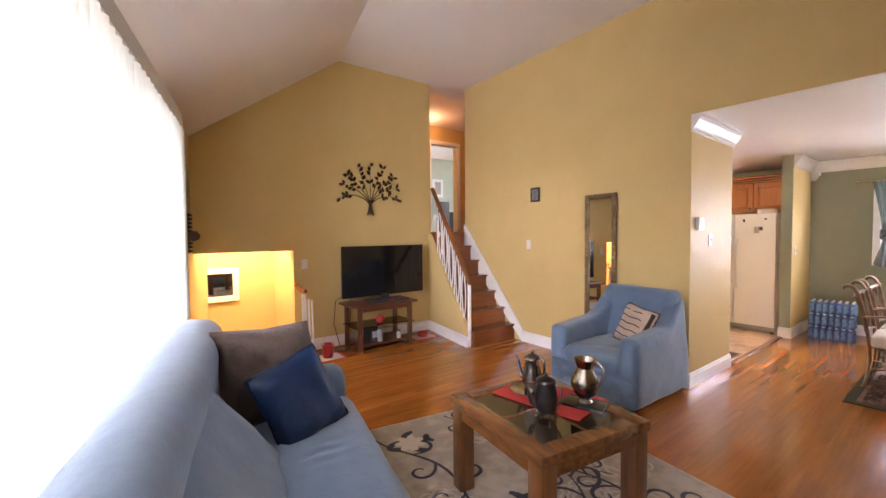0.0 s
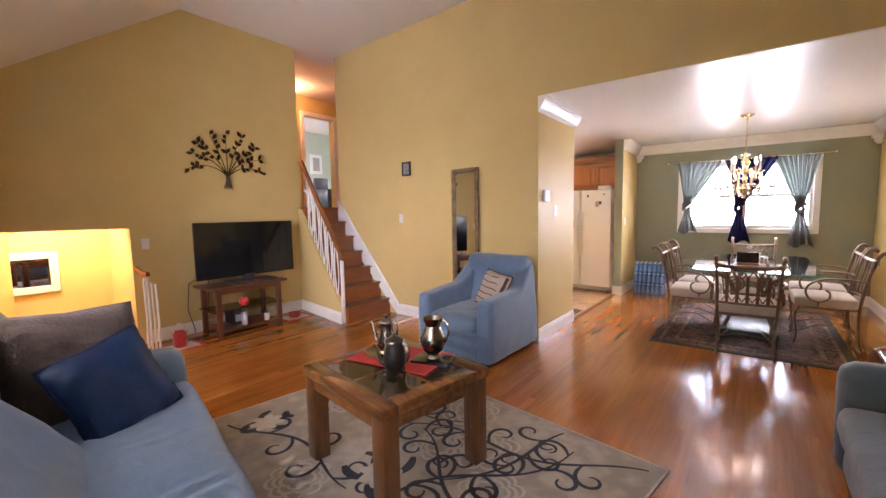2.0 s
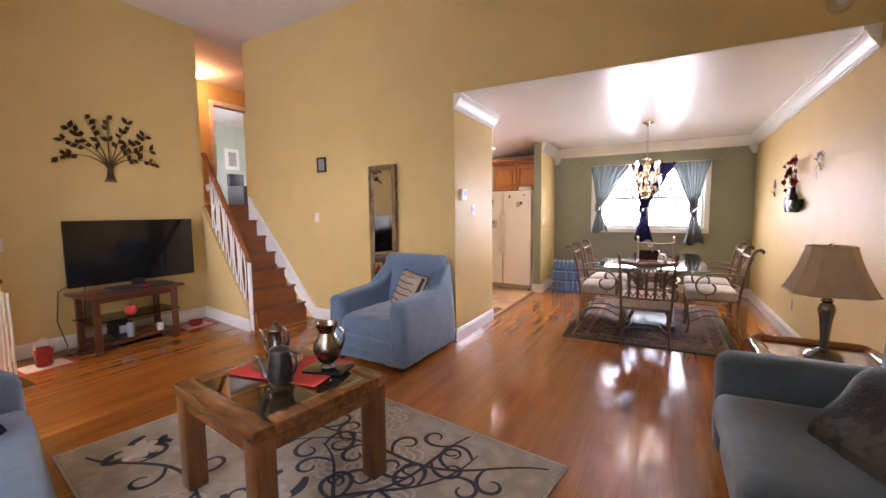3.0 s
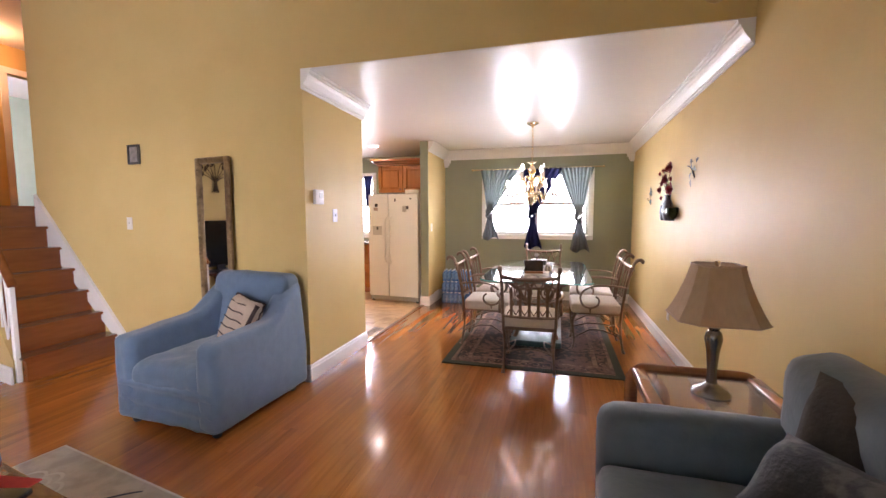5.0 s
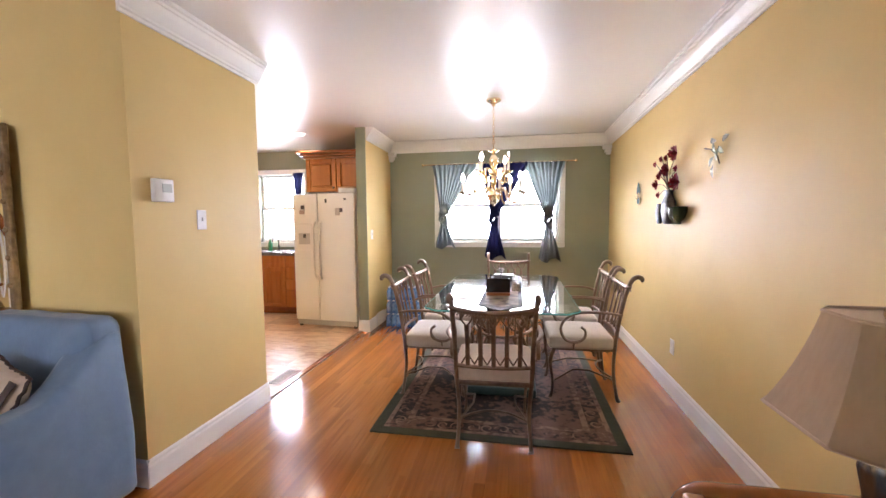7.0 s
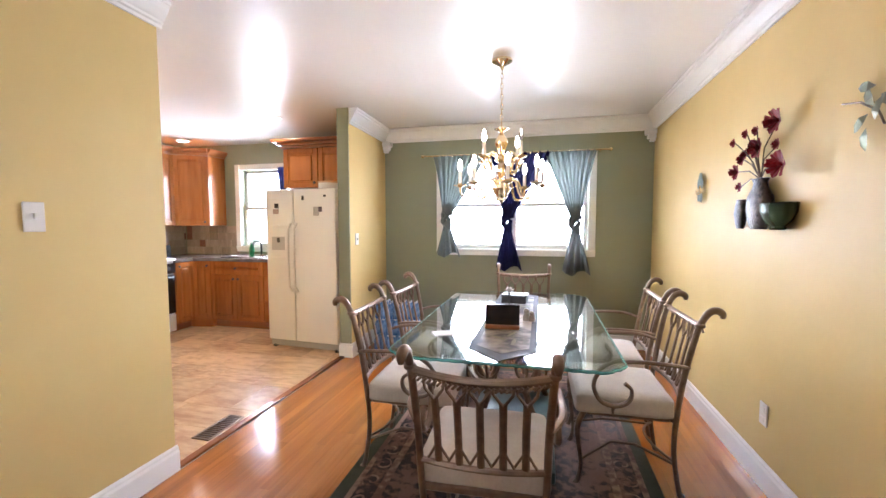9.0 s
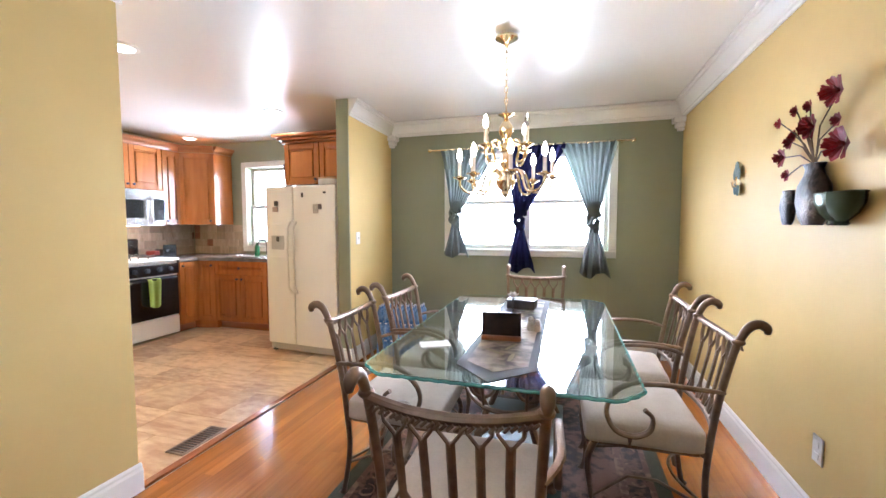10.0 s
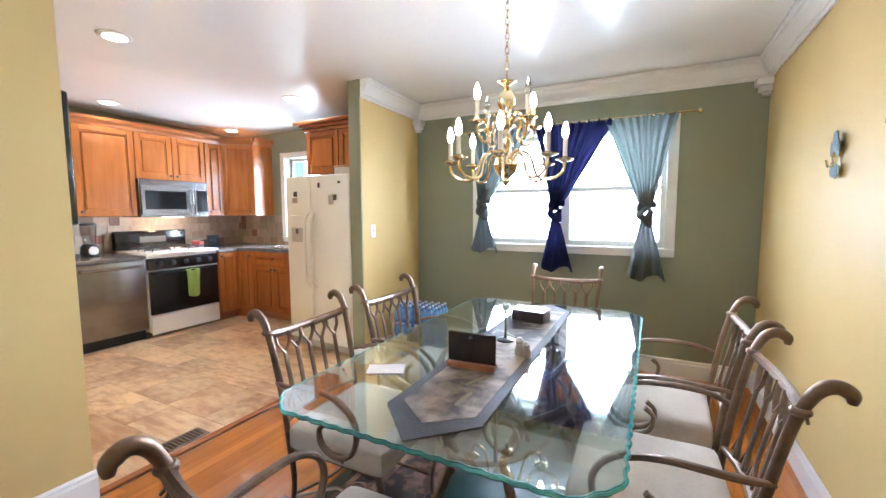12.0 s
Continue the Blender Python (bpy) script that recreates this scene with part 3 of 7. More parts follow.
bm = bmesh.new()
tube(bm, [(-4.09, 3.035, rail_z(-4.09)), (-4.6, 3.12, rail_z(-4.6)), (-5.16, 3.225, rail_z(-5.16))], 0.032, 10, 0.8)
part("handrail", bm, STAIR, rail, "varnished wooden handrail")
part("newel_post", boxes((-4.135, -4.1, 3.02, 3.055, 0.0, 0.83), bev=0.003), TRIM, rail)
for k in range(5):
    xc = -4.26 - 0.165 * k
    for side in (-1, 1):
        bm = bmesh.new()
        pts = []
        for t in np.linspace(0, 1, 9):
            x = xc + side * 0.048 * math.sin(math.pi * t) ** 0.8
            y = 3.04 + (x + 4.12) * (3.24 - 3.04) / (XTV + 4.12)
            pts.append((x, y, rail_base(x) * (1 - t) + (rail_z(x) - 0.02) * t))
        tube(bm, pts, 0.0075, 6)
        part("baluster", bm, TRIM, rail)
    x = xc - 0.0825
    y = 3.04 + (x + 4.12) * (3.24 - 3.04) / (XTV + 4.12)
    bm = bmesh.new()
    tube(bm, [(x, y, rail_base(x)), (x, y, rail_z(x) - 0.02)], 0.0075, 6)
    part("baluster", bm, TRIM, rail)
for k in range(3):
    x = -4.86 - 0.09 * k
    bm = bmesh.new()
    pts = [(x + 0.035 * math.cos(a) * (1 - a / 14), 3.18, rail_base(x) + 0.17 + 0.15 * k + 0.05 * math.sin(a) * (1 - a / 14)) for a in np.linspace(0, 9, 24)]
    tube(bm, pts, 0.007, 6)
    part("scroll", bm, TRIM, rail)

# entry stair rail, steps and mirror
entry = tagged(new("stairs_down"), "oak steps down to the entry", "stairs", "", "structure")
for i in range(6):
    x = -4.4 - 0.17 * i
    part("step", boxes((x - 0.19, x, 0.02, 1.19, -1.3, -0.2 * (i + 1)), bev=0.006), STAIR, entry)
rail2 = thing("entry_railing", pose(0, 0, 0), "white entry stair railing with brown wooden handrail", "railing")
part("newel_post", boxes((-5.12, -5.08, 1.24, 1.28, 0, 0.74), bev=0.004), TRIM, rail2)
bm = bmesh.new()
tube(bm, [(-5.06, 1.27, 0.78), (-5.12, 1.25, 0.78), (-5.22, 1.21, 0.84)], 0.026, 8)
part("handrail", bm, STAIR, rail2)
for k in range(4):
    bm = bmesh.new()
    x = -5.03 + 0.11 * k
    tube(bm, [(x, 1.22, 0.0), (x + 0.02, 1.22, 0.35), (x, 1.22, 0.72)], 0.010, 6)
    part("baluster", bm, TRIM, rail2)
em = thing("wall_mirror", pose(-6.695, 0.55, 0.75), "white framed mirror in the entry", "mirror")
part("frame", boxes((0, 0.03, -0.30, -0.22, -0.24, 0.24), (0, 0.03, 0.22, 0.30, -0.24, 0.24), (0, 0.03, -0.22, 0.22, 0.16, 0.24), (0, 0.03, -0.22, 0.22, -0.24, -0.16), bev=0.005), TRIM, em)
MIRROR = mat("mirror_silver", (0.86, 0.86, 0.86), (0.85, 0.85, 0.85), rough=0.02, metal=1.0)
part("mirror_glass", boxes((0.004, 0.010, -0.22, 0.22, -0.16, 0.16)), MIRROR, em, smooth=False)
LAMP_GLOW = glow("warm_lamp_glass", (1.0, 0.72, 0.42), 3.0)
# added glow and point light stand in for daylight from the entry door
el = thing("ceiling_light", pose(-6.05, 0.6, 2.3), "added round glow in place of daylight in the entry", "light")
bm = bmesh.new()
lathe(bm, [(0.15, 0.0), (0.14, -0.05), (0.09, -0.09), (0.01, -0.10)], 20)
part("shade", bm, LAMP_GLOW, el)
bulb_light("entry_lamp", (-6.05, 0.6, 2.05), 150, 0.12, (1.0, 0.84, 0.58))

# upper hall: lamp, door, bedroom bits
hl = thing("ceiling_light", pose(-7.45, 4.60, 3.92), "lit dome ceiling light in the hall", "light")
bm = bmesh.new()
lathe(bm, [(0.17, 0.0), (0.16, -0.05), (0.10, -0.10), (0.01, -0.115)], 20)
part("shade", bm, LAMP_GLOW, hl)
bulb_light("hall_lamp", (-7.40, 4.60, 3.68), 26, 0.10, (1.0, 0.50, 0.22))
single("trim_door_casing", boxes((-7.86, -7.84, 5.05, 5.14, 1.48, 3.51), (-7.86, -7.84, 5.9, 5.99, 1.48, 3.51), (-7.86, -7.84, 5.05, 5.99, 3.51, 3.60), bev=0.004), TRIM, "white bedroom door casing", "trim", "structure")
door = tagged(new("door_1"), "open white panelled bedroom door", "door", "", "structure")
door.matrix_world = pose(-8.0, 5.16, 1.48, 0, 0, 170)
part("leaf", boxes((0, 0.74, 0, 0.035, 0.01, 2.02), bev=0.003), TRIM, door)
for z in (0.25, 1.05):
    for x in (0.1, 0.41):
        part("panel", boxes((x, x + 0.23, 0.035, 0.042, z, z + 0.7), bev=0.004), TRIM, door)
bm = bmesh.new()
lathe(bm, [(0.01, 0), (0.012, 0.03), (0.028, 0.045), (0.02, 0.07), (0.005, 0.075)], 12)
bmesh.ops.transform(bm, matrix=pose(0.68, 0.03, 0.98, -90, 0, 0), verts=bm.verts[:])
part("door_handle", bm, BRASS, door)
bp = thing("picture_frame", pose(-11.14, 7.75, 2.95), "small white framed picture on the bedroom wall", "picture")
part("frame", boxes((0, 0.02, -0.22, 0.22, -0.3, 0.3), bev=0.005), TRIM, bp)
part("picture", boxes((0.02, 0.024, -0.12, 0.12, -0.2, 0.2)), mat("muted_print", (0.45, 0.36, 0.30), (0.25, 0.3, 0.28), scale=14), bp)
single("bed_chair", boxes((-9.0, -8.4, 6.1, 6.5, 1.48, 2.0), (-9.0, -8.9, 6.1, 6.5, 2.0, 2.3), bev=0.03, seg=2), DARK, "black upholstered chair in the bedroom", "chair")

# ---- kitchen ----
def raised_door(m, w, h, parent, knob=None):
    """A framed cabinet door in the x-z plane, its front at -y."""
    bm = bmesh.new()
    for r in ((0.003, 0.06, -0.02, 0, 0.003, h - 0.003), (w - 0.06, w - 0.003, -0.02, 0, 0.003, h - 0.003), (0.06, w - 0.06, -0.02, 0, 0.003, 0.06), (0.06, w - 0.06, -0.02, 0, h - 0.06, h - 0.003)):
        box(bm, *r, bev=0.003)
    if w > 0.16 and h > 0.16:
        box(bm, 0.06, w - 0.06, -0.008, 0, 0.06, h - 0.06)
        box(bm, 0.075, w - 0.075, -0.02, -0.008, 0.075, h - 0.075, bev=0.011)
    bmesh.ops.transform(bm, matrix=m, verts=bm.verts[:])
    d = part("door", bm, MAPLE, parent)
    if knob:
        bm = bmesh.new()
        lathe(bm, [(0.006, 0), (0.007, 0.012), (0.015, 0.02), (0.012, 0.03), (0.003, 0.033)], 10)
        bmesh.ops.transform(bm, matrix=m @ pose(knob[0], -0.02, knob[1], 90, 0, 0), verts=bm.verts[:])
        part("knob", bm, DARK, d, "dark knob")
    return d


def cabinet(name, m, w, d, h, doors, label, toe=0.0, drawer=0.0, knob_top=False, group=""):
    """Cabinet in local space: x along the front, +y to the wall, origin at the front bottom corner."""
    c = thing(name, m, label, "cabinet", group)
    part("body", boxes((0, w, 0.0, d, toe, h), bev=0.003), MAPLE, c)
    if toe:
        part("toe_kick", boxes((0.002, w - 0.002, 0.06, d, 0, toe)), MAPLE_DARK, c)
    k = w / doors
    for i in range(doors):
        left = i % 2 == 1 or doors == 1
        kx = 0.035 if left else k - 0.035
        top = h - drawer
        raised_door(pose(i * k, 0, toe), k, top - toe, c, (kx, top - toe - 0.05 if knob_top else 0.05))
    if drawer:
        raised_door(pose(0, 0, h - drawer), w, drawer, c, (w / 2, drawer / 2))
    return c


def facing_x(y, z, x=-4.25):
    return pose(x, y, z, 0, 0, 90)


UP = "kitchen wall cabinets"
ups = "honey maple wall cabinet with raised panel doors"
cabinet("wall_cabinet", facing_x(4.8, 1.31, -4.6), 0.5, 0.34, 0.93, 1, ups, group=UP)
cabinet("wall_cabinet", facing_x(5.3, 1.31, -4.6), 0.50, 0.34, 0.93, 1, ups, group=UP)
cabinet("wall_cabinet", facing_x(5.805, 1.31, -4.6), 0.54, 0.34, 0.93, 1, ups, group=UP)
cabinet("wall_cabinet", facing_x(6.35, 1.73, -4.6), 0.79, 0.34, 0.51, 2, "short maple wall cabinet above the microwave", group=UP)
cabinet("wall_cabinet", facing_x(7.145, 1.31, -4.6), 0.24, 0.34, 0.93, 1, ups, group=UP)
cc = thing("corner_cabinet", pose(0, 0, 1.31), "diagonal honey maple corner wall cabinet", "cabinet", UP)
bm = bmesh.new()
prism(bm, [(-4.6, 7.39), (-4.24, 7.60), (-4.24, 7.89), (-4.94, 7.89), (-4.94, 7.39)], 0, 0.93)
part("body", bm, MAPLE, cc, smooth=False)
ang = math.degrees(math.atan2(0.21, 0.36))
raised_door(pose(-4.6, 7.39, 0, 0, 0, ang), 0.415, 0.93, cc, (0.36, 0.05))
CAB_CROWN = [(0, 0), (0.012, 0), (0.02, 0.03), (0.05, 0.06), (0.055, 0.09), (0, 0.09)]
crown = thing("cabinet_crown", pose(0, 0, 0), "stained maple crown moulding on the wall cabinets", "moulding")
for p, q, inw in (((-4.6, 4.8), (-4.6, 7.39), (1, 0)), ((-4.6, 7.38), (-4.24, 7.59), (0.5, -0.866)), ((-4.24, 7.58), (-4.24, 7.89), (1, 0)), ):
    ob = moulding("run", p, q, inw, 2.33, "", prof=CAB_CROWN)
    ob.parent = crown
    ob.data.materials[0] = MAPLE_DARK
    for key in ("label", "category", "kind"):
        if key in ob:
            del ob[key]
fc = thing("fridge_cabinet", pose(-2.67, 7.0, 1.80), "honey maple cabinet above the fridge", "cabinet")
part("body", boxes((0, 0.85, 0, 0.89, -0.07, 0.36), bev=0.003), MAPLE, fc)
raised_door(pose(0, 0, -0.07), 0.425, 0.43, fc, (0.39, 0.05))
raised_door(pose(0.425, 0, -0.07), 0.425, 0.43, fc, (0.04, 0.05))
bm = bmesh.new()
box(bm, -0.025, 0.852, -0.035, 0.89, 0.36, 0.39, bev=0.008)
box(bm, -0.055, 0.852, -0.065, 0.89, 0.39, 0.42, bev=0.010, seg=2)
box(bm, -0.10, 0.852, -0.10, 0.89, 0.42, 0.455, bev=0.012, seg=2)
part("crown", bm, MAPLE_DARK, fc)

BASEL = "honey maple base cabinet with raised panel doors"
cabinet("base_cabinet", facing_x(4.8, 0.0), 0.80, 0.69, 0.86, 2, BASEL, toe=0.1, drawer=0.16, knob_top=True)
cabinet("base_cabinet", facing_x(7.025, 0.0), 0.27, 0.69, 0.86, 1, BASEL, toe=0.1, knob_top=True)
cb = thing("corner_base_cabinet", pose(0, 0, 0), "honey maple corner base cabinet", "cabinet")
bm = bmesh.new()
prism(bm, [(-4.25, 7.297), (-4.02, 7.35), (-4.02, 7.89), (-4.94, 7.89), (-4.94, 7.297)], 0.0, 0.86)
part("body", bm, MAPLE, cb, smooth=False)
raised_door(pose(-4.25, 7.297, 0.1, 0, 0, 13), 0.235, 0.76, cb, (0.2, 0.7))
cabinet("sink_cabinet", pose(-4.018, 7.35, 0), 0.78, 0.54, 0.86, 2, "honey maple sink base cabinet with false drawer front", toe=0.1, drawer=0.17, knob_top=True)
db = thing("drawer_cabinet", pose(-3.236, 7.35, 0), "honey maple cabinet with four drawers", "cabinet")
part("body", boxes((0, 0.46, 0, 0.54, 0.1, 0.86), bev=0.003), MAPLE, db)
part("toe_kick", boxes((0.002, 0.458, 0.06, 0.54, 0, 0.1)), MAPLE_DARK, db)
for z, h in ((0.69, 0.17), (0.52, 0.165), (0.36, 0.155), (0.1, 0.255)):
    bm = bmesh.new()
    box(bm, 0.005, 0.455, -0.02, 0, z + 0.004, z + h - 0.004, bev=0.006)
    dr = part("drawer", bm, MAPLE, db)
    bm = bmesh.new()
    lathe(bm, [(0.006, 0), (0.007, 0.012), (0.015, 0.02), (0.003, 0.033)], 10)
    bmesh.ops.transform(bm, matrix=pose(0.23, -0.02, z + h / 2, 90, 0, 0), verts=bm.verts[:])
    part("knob", bm, DARK, dr)
COUNTER = mat("speckled_grey_laminate", (0.16, 0.14, 0.12), (0.07, 0.06, 0.055), rough=0.25, scale=60, bump=0.02)
bm = boxes((-4.94, -4.22, 4.72, 6.215, 0.86, 0.90), bev=0.006)
prism(bm, [(-4.94, 7.015), (-4.22, 7.015), (-4.22, 7.27), (-4.02, 7.32), (-2.78, 7.32), (-2.78, 7.89), (-4.94, 7.89)], 0.86, 0.90)
single("countertop", bm, COUNTER, "dark speckled laminate kitchen countertop", "countertop", smooth=False)
sink = thing("sink", pose(-3.62, 7.6, 0.90), "steel sink with dark tap under the window", "sink")
part("rim", boxes((-0.3, 0.3, -0.2, -0.17, 0, 0.012), (-0.3, 0.3, 0.17, 0.2, 0, 0.012), (-0.3, -0.27, -0.17, 0.17, 0, 0.012), (0.27, 0.3, -0.17, 0.17, 0, 0.012), bev=0.004), STEEL, sink)
part("basin", boxes((-0.27, 0.27, -0.17, 0.17, 0.001, 0.004)), STEEL, sink)
bm = bmesh.new()
tube(bm, [(0, 0.21, 0), (0, 0.21, 0.16), (0, 0.17, 0.21), (0, 0.08, 0.2), (0, 0.04, 0.15)], 0.012, 8)
part("tap", bm, DARK, sink)
bt = thing("soap_bottle", pose(-3.72, 7.74, 0.90), "small green dish soap bottle by the sink", "bottle")
bm = bmesh.new()
lathe(bm, [(0.03, 0), (0.032, 0.02), (0.032, 0.12), (0.012, 0.15), (0.012, 0.17)], 12)
part("bottle", bm, mat("green_soap", (0.03, 0.22, 0.08), rough=0.2), bt)
bm = bmesh.new()
lathe(bm, [(0.013, 0.17), (0.013, 0.195), (0.006, 0.2)], 10)
part("cap", bm, PLASTIC, bt)

# stove
st = thing("stove", facing_x(6.222, 0), "white and black gas stove with a green towel on its handle", "stove")
part("body", boxes((0, 0.79, 0.0, 0.67, 0.06, 0.89), bev=0.004), WHITE_APP, st)
part("oven_door", boxes((0.01, 0.78, -0.03, 0, 0.25, 0.72), bev=0.008), BLACK, st, "black glass oven door")
part("drawer", boxes((0.01, 0.78, -0.025, 0, 0.03, 0.235), bev=0.008), WHITE_APP, st, "white warming drawer")
part("control_panel", boxes((0, 0.79, -0.03, 0, 0.735, 0.86), bev=0.006), BLACK, st)
for k in range(5):
    bm = bmesh.new()
    lathe(bm, [(0.026, 0), (0.024, 0.02), (0.02, 0.026), (0.004, 0.027)], 14)
    bmesh.ops.transform(bm, matrix=pose(0.12 + 0.14 * k, -0.03, 0.80, 90, 0, 0), verts=bm.verts[:])
    part("knob", bm, DARK, st)
bm = bmesh.new()
tube(bm, [(0.06, -0.03, 0.69), (0.06, -0.065, 0.695), (0.73, -0.065, 0.695), (0.73, -0.03, 0.69)], 0.011, 8)
part("oven_handle", bm, BLACK, st)
part("cooktop", boxes((-0.005, 0.795, -0.035, 0.6, 0.89, 0.92), bev=0.008, seg=2), WHITE_APP, st, "white enamel cooktop")
for gx in (0.2, 0.59):
    for gy in (0.14, 0.42):
        bm = bmesh.new()
        for k in range(4):
            a = k * math.pi / 2 + 0.785
            tube(bm, [(gx + 0.03 * math.cos(a), gy + 0.03 * math.sin(a), 0.955), (gx + 0.13 * math.cos(a), gy + 0.10 * math.sin(a), 0.955), (gx + 0.14 * math.cos(a), gy + 0.11 * math.sin(a), 0.92)], 0.006, 5)
        tube(bm, [(gx + 0.12 * math.cos(a), gy + 0.10 * math.sin(a), 0.945) for a in np.linspace(0, 6.28, 17)], 0.006, 5)
        part("burner_grate", bm, DARK, st)
part("backguard", boxes((0, 0.79, 0.6, 0.685, 0.92, 1.14), bev=0.02, seg=2), BLACK, st, "black control backguard")
part("backguard_display", boxes((0.25, 0.54, 0.596, 0.6, 1.0, 1.07), bev=0.001), mat("grey_display", (0.08, 0.08, 0.075), rough=0.3), st)
tw = thing("dish_towel", facing_x(6.222, 0), "lime green dish towel hanging on the oven handle", "towel")
bm = bmesh.new()
grid = []
for j in range(13):
    t = j / 12
    row = []
    for i in range(15):
        s = i / 14
        row.append(bm.verts.new((0.37 + 0.15 * s + 0.01 * t * math.sin(5 * s), -0.083 - 0.012 * math.sin(s * 9 + t) - (0.0 if t > 0.08 else -0.02), 0.712 - t * (0.30 + 0.03 * math.sin(3 * s)))))
    grid.append(row)
for a, b in zip(grid, grid[1:]):
    for i in range(14):
        bm.faces.new((a[i], a[i + 1], b[i + 1], b[i]))
bmesh.ops.solidify(bm, geom=bm.faces[:], thickness=0.006)
part("cloth", bm, mat("lime_terry_cloth", (0.50, 0.60, 0.13), (0.40, 0.5, 0.1), rough=0.95, scale=60, bump=0.4), tw)

dw = thing("dishwasher", facing_x(5.605, 0), "stainless steel dishwasher with bar handle", "dishwasher")
part("body", boxes((0, 0.605, 0.02, 0.6, 0.1, 0.855)), DARK, dw)
part("door", boxes((0.004, 0.60, -0.02, 0.02, 0.11, 0.855), bev=0.008, seg=2), STEEL, dw)
bm = bmesh.new()
tube(bm, [(0.04, -0.02, 0.80), (0.04, -0.055, 0.80), (0.565, -0.055, 0.80), (0.565, -0.02, 0.80)], 0.012, 8)
part("handle", bm, STEEL, dw)
part("toe_kick", boxes((0.01, 0.595, 0.05, 0.1, 0, 0.1)), DARK, dw)

mw = thing("microwave", facing_x(6.352, 1.30, -4.55), "stainless over-range microwave with curved handle and glowing task light", "microwave")
part("body", boxes((0, 0.785, 0, 0.39, 0.0, 0.425), bev=0.004), STEEL, mw)
part("door", boxes((0.01, 0.60, -0.02, 0, 0.03, 0.36), bev=0.006), STEEL, mw)
part("door_window", boxes((0.05, 0.50, -0.024, -0.02, 0.09, 0.30), bev=0.001), BLACK, mw, "black glass window")
part("control_panel", boxes((0.61, 0.775, -0.02, 0, 0.03, 0.36), bev=0.004), STEEL, mw)
part("keypad", boxes((0.63, 0.76, -0.023, -0.02, 0.06, 0.32)), BLACK, mw)
for k in range(3):
    part("vent_slat", boxes((0.02, 0.765, -0.012, 0, 0.372 + 0.017 * k, 0.382 + 0.017 * k)), STEEL, mw)
bm = bmesh.new()
tube(bm, [(0.575, -0.02, 0.05), (0.565, -0.055, 0.09), (0.555, -0.065, 0.195), (0.565, -0.055, 0.30), (0.575, -0.02, 0.34)], 0.012, 8)
part("handle", bm, STEEL, mw)
part("task_light", boxes((0.28, 0.48, 0.02, 0.1, -0.006, 0)), glow("task_light_glow", (1.0, 0.75, 0.42), 12), mw)
bulb_light("range_lamp", (-4.66, 6.73, 1.25), 5, 0.05, (1.0, 0.6, 0.28))

# fridge
PEWTER_LEVER = mat("grey_lever_plastic", (0.12, 0.11, 0.10), rough=0.4)
FRIDGE = pose(-2.755, 6.775, 0, 0, 0, -4)
fr = thing("fridge", FRIDGE, "white side-by-side fridge with ice dispenser and magnets", "fridge")
part("cabinet_body", boxes((0, 0.855, 0.07, 0.76, 0.03, 1.70), bev=0.01, seg=2), WHITE_APP, fr)
fd = part("freezer_door", boxes((0, 0.345, 0, 0.065, 0.09, 1.695), bev=0.014, seg=3), WHITE_APP, fr)
rd = part("fridge_door", boxes((0.353, 0.855, 0, 0.065, 0.09, 1.695), bev=0.014, seg=3), WHITE_APP, fr)
part("dispenser", boxes((0.06, 0.27, -0.012, 0.0, 0.98, 1.32), bev=0.006), WHITE_APP, fd)
part("dispenser_recess", boxes((0.085, 0.245, -0.014, -0.011, 1.06, 1.2)), mat("grey_recess", (0.55, 0.53, 0.50), rough=0.4), fd)
part("dispenser_lever", boxes((0.155, 0.185, -0.028, -0.012, 1.14, 1.19), bev=0.004), PEWTER_LEVER, fd)
for x, d in ((0.315, fd), (0.385, rd)):
    bm = bmesh.new()
    tube(bm, [(x, 0.0, 0.62), (x, -0.045, 0.68), (x, -0.055, 0.95), (x, -0.045, 1.28), (x, 0.0, 1.34)], 0.014, 8)
    part("handle", bm, WHITE_APP, d)
part("grille", boxes((0.01, 0.845, 0.03, 0.07, 0.02, 0.085)), mat("grey_plastic", (0.45, 0.43, 0.40), rough=0.5), fr)
for x in (0.03, 0.80):
    part("foot", boxes((x, x + 0.035, 0.03, 0.07, 0, 0.03)), DARK, fr)
MAGNETS = [(0.12, 1.50, 0.05, 0.05, (0.05, 0.035, 0.03)), (0.10, 1.44, 0.07, 0.05, (0.55, 0.4, 0.33)), (0.46, 1.58, 0.025, 0.045, (0.06, 0.05, 0.05)), (0.60, 1.42, 0.06, 0.09, (0.62, 0.56, 0.5)), (0.66, 1.46, 0.04, 0.05, (0.12, 0.09, 0.1)), (0.72, 1.61, 0.03, 0.02, (0.05, 0.05, 0.06))]
for k, (x, z, w, h, c) in enumerate(MAGNETS):
    single("fridge_magnet", boxes((x, x + w, -0.008, -0.001, z, z + h), bev=0.002), mat("magnet_print", c, tuple(v * 0.5 for v in c), scale=60), "small printed magnet on the fridge door", "magnet", group="fridge magnets", m=FRIDGE)
bw = thing("storage_tin", pose(-2.04, 6.86, 1.70), "low round cream tin on top of the fridge", "tin")
bm = bmesh.new()
lathe(bm, [(0.11, 0), (0.115, 0.01), (0.115, 0.055), (0.10, 0.06)], 24)
part("tin_body", bm, PLASTIC, bw)
bm = bmesh.new()
lathe(bm, [(0.118, 0.056), (0.118, 0.072), (0.02, 0.078)], 24)
part("lid", bm, mat("ochre_lid", (0.55, 0.33, 0.16), rough=0.5), bw)

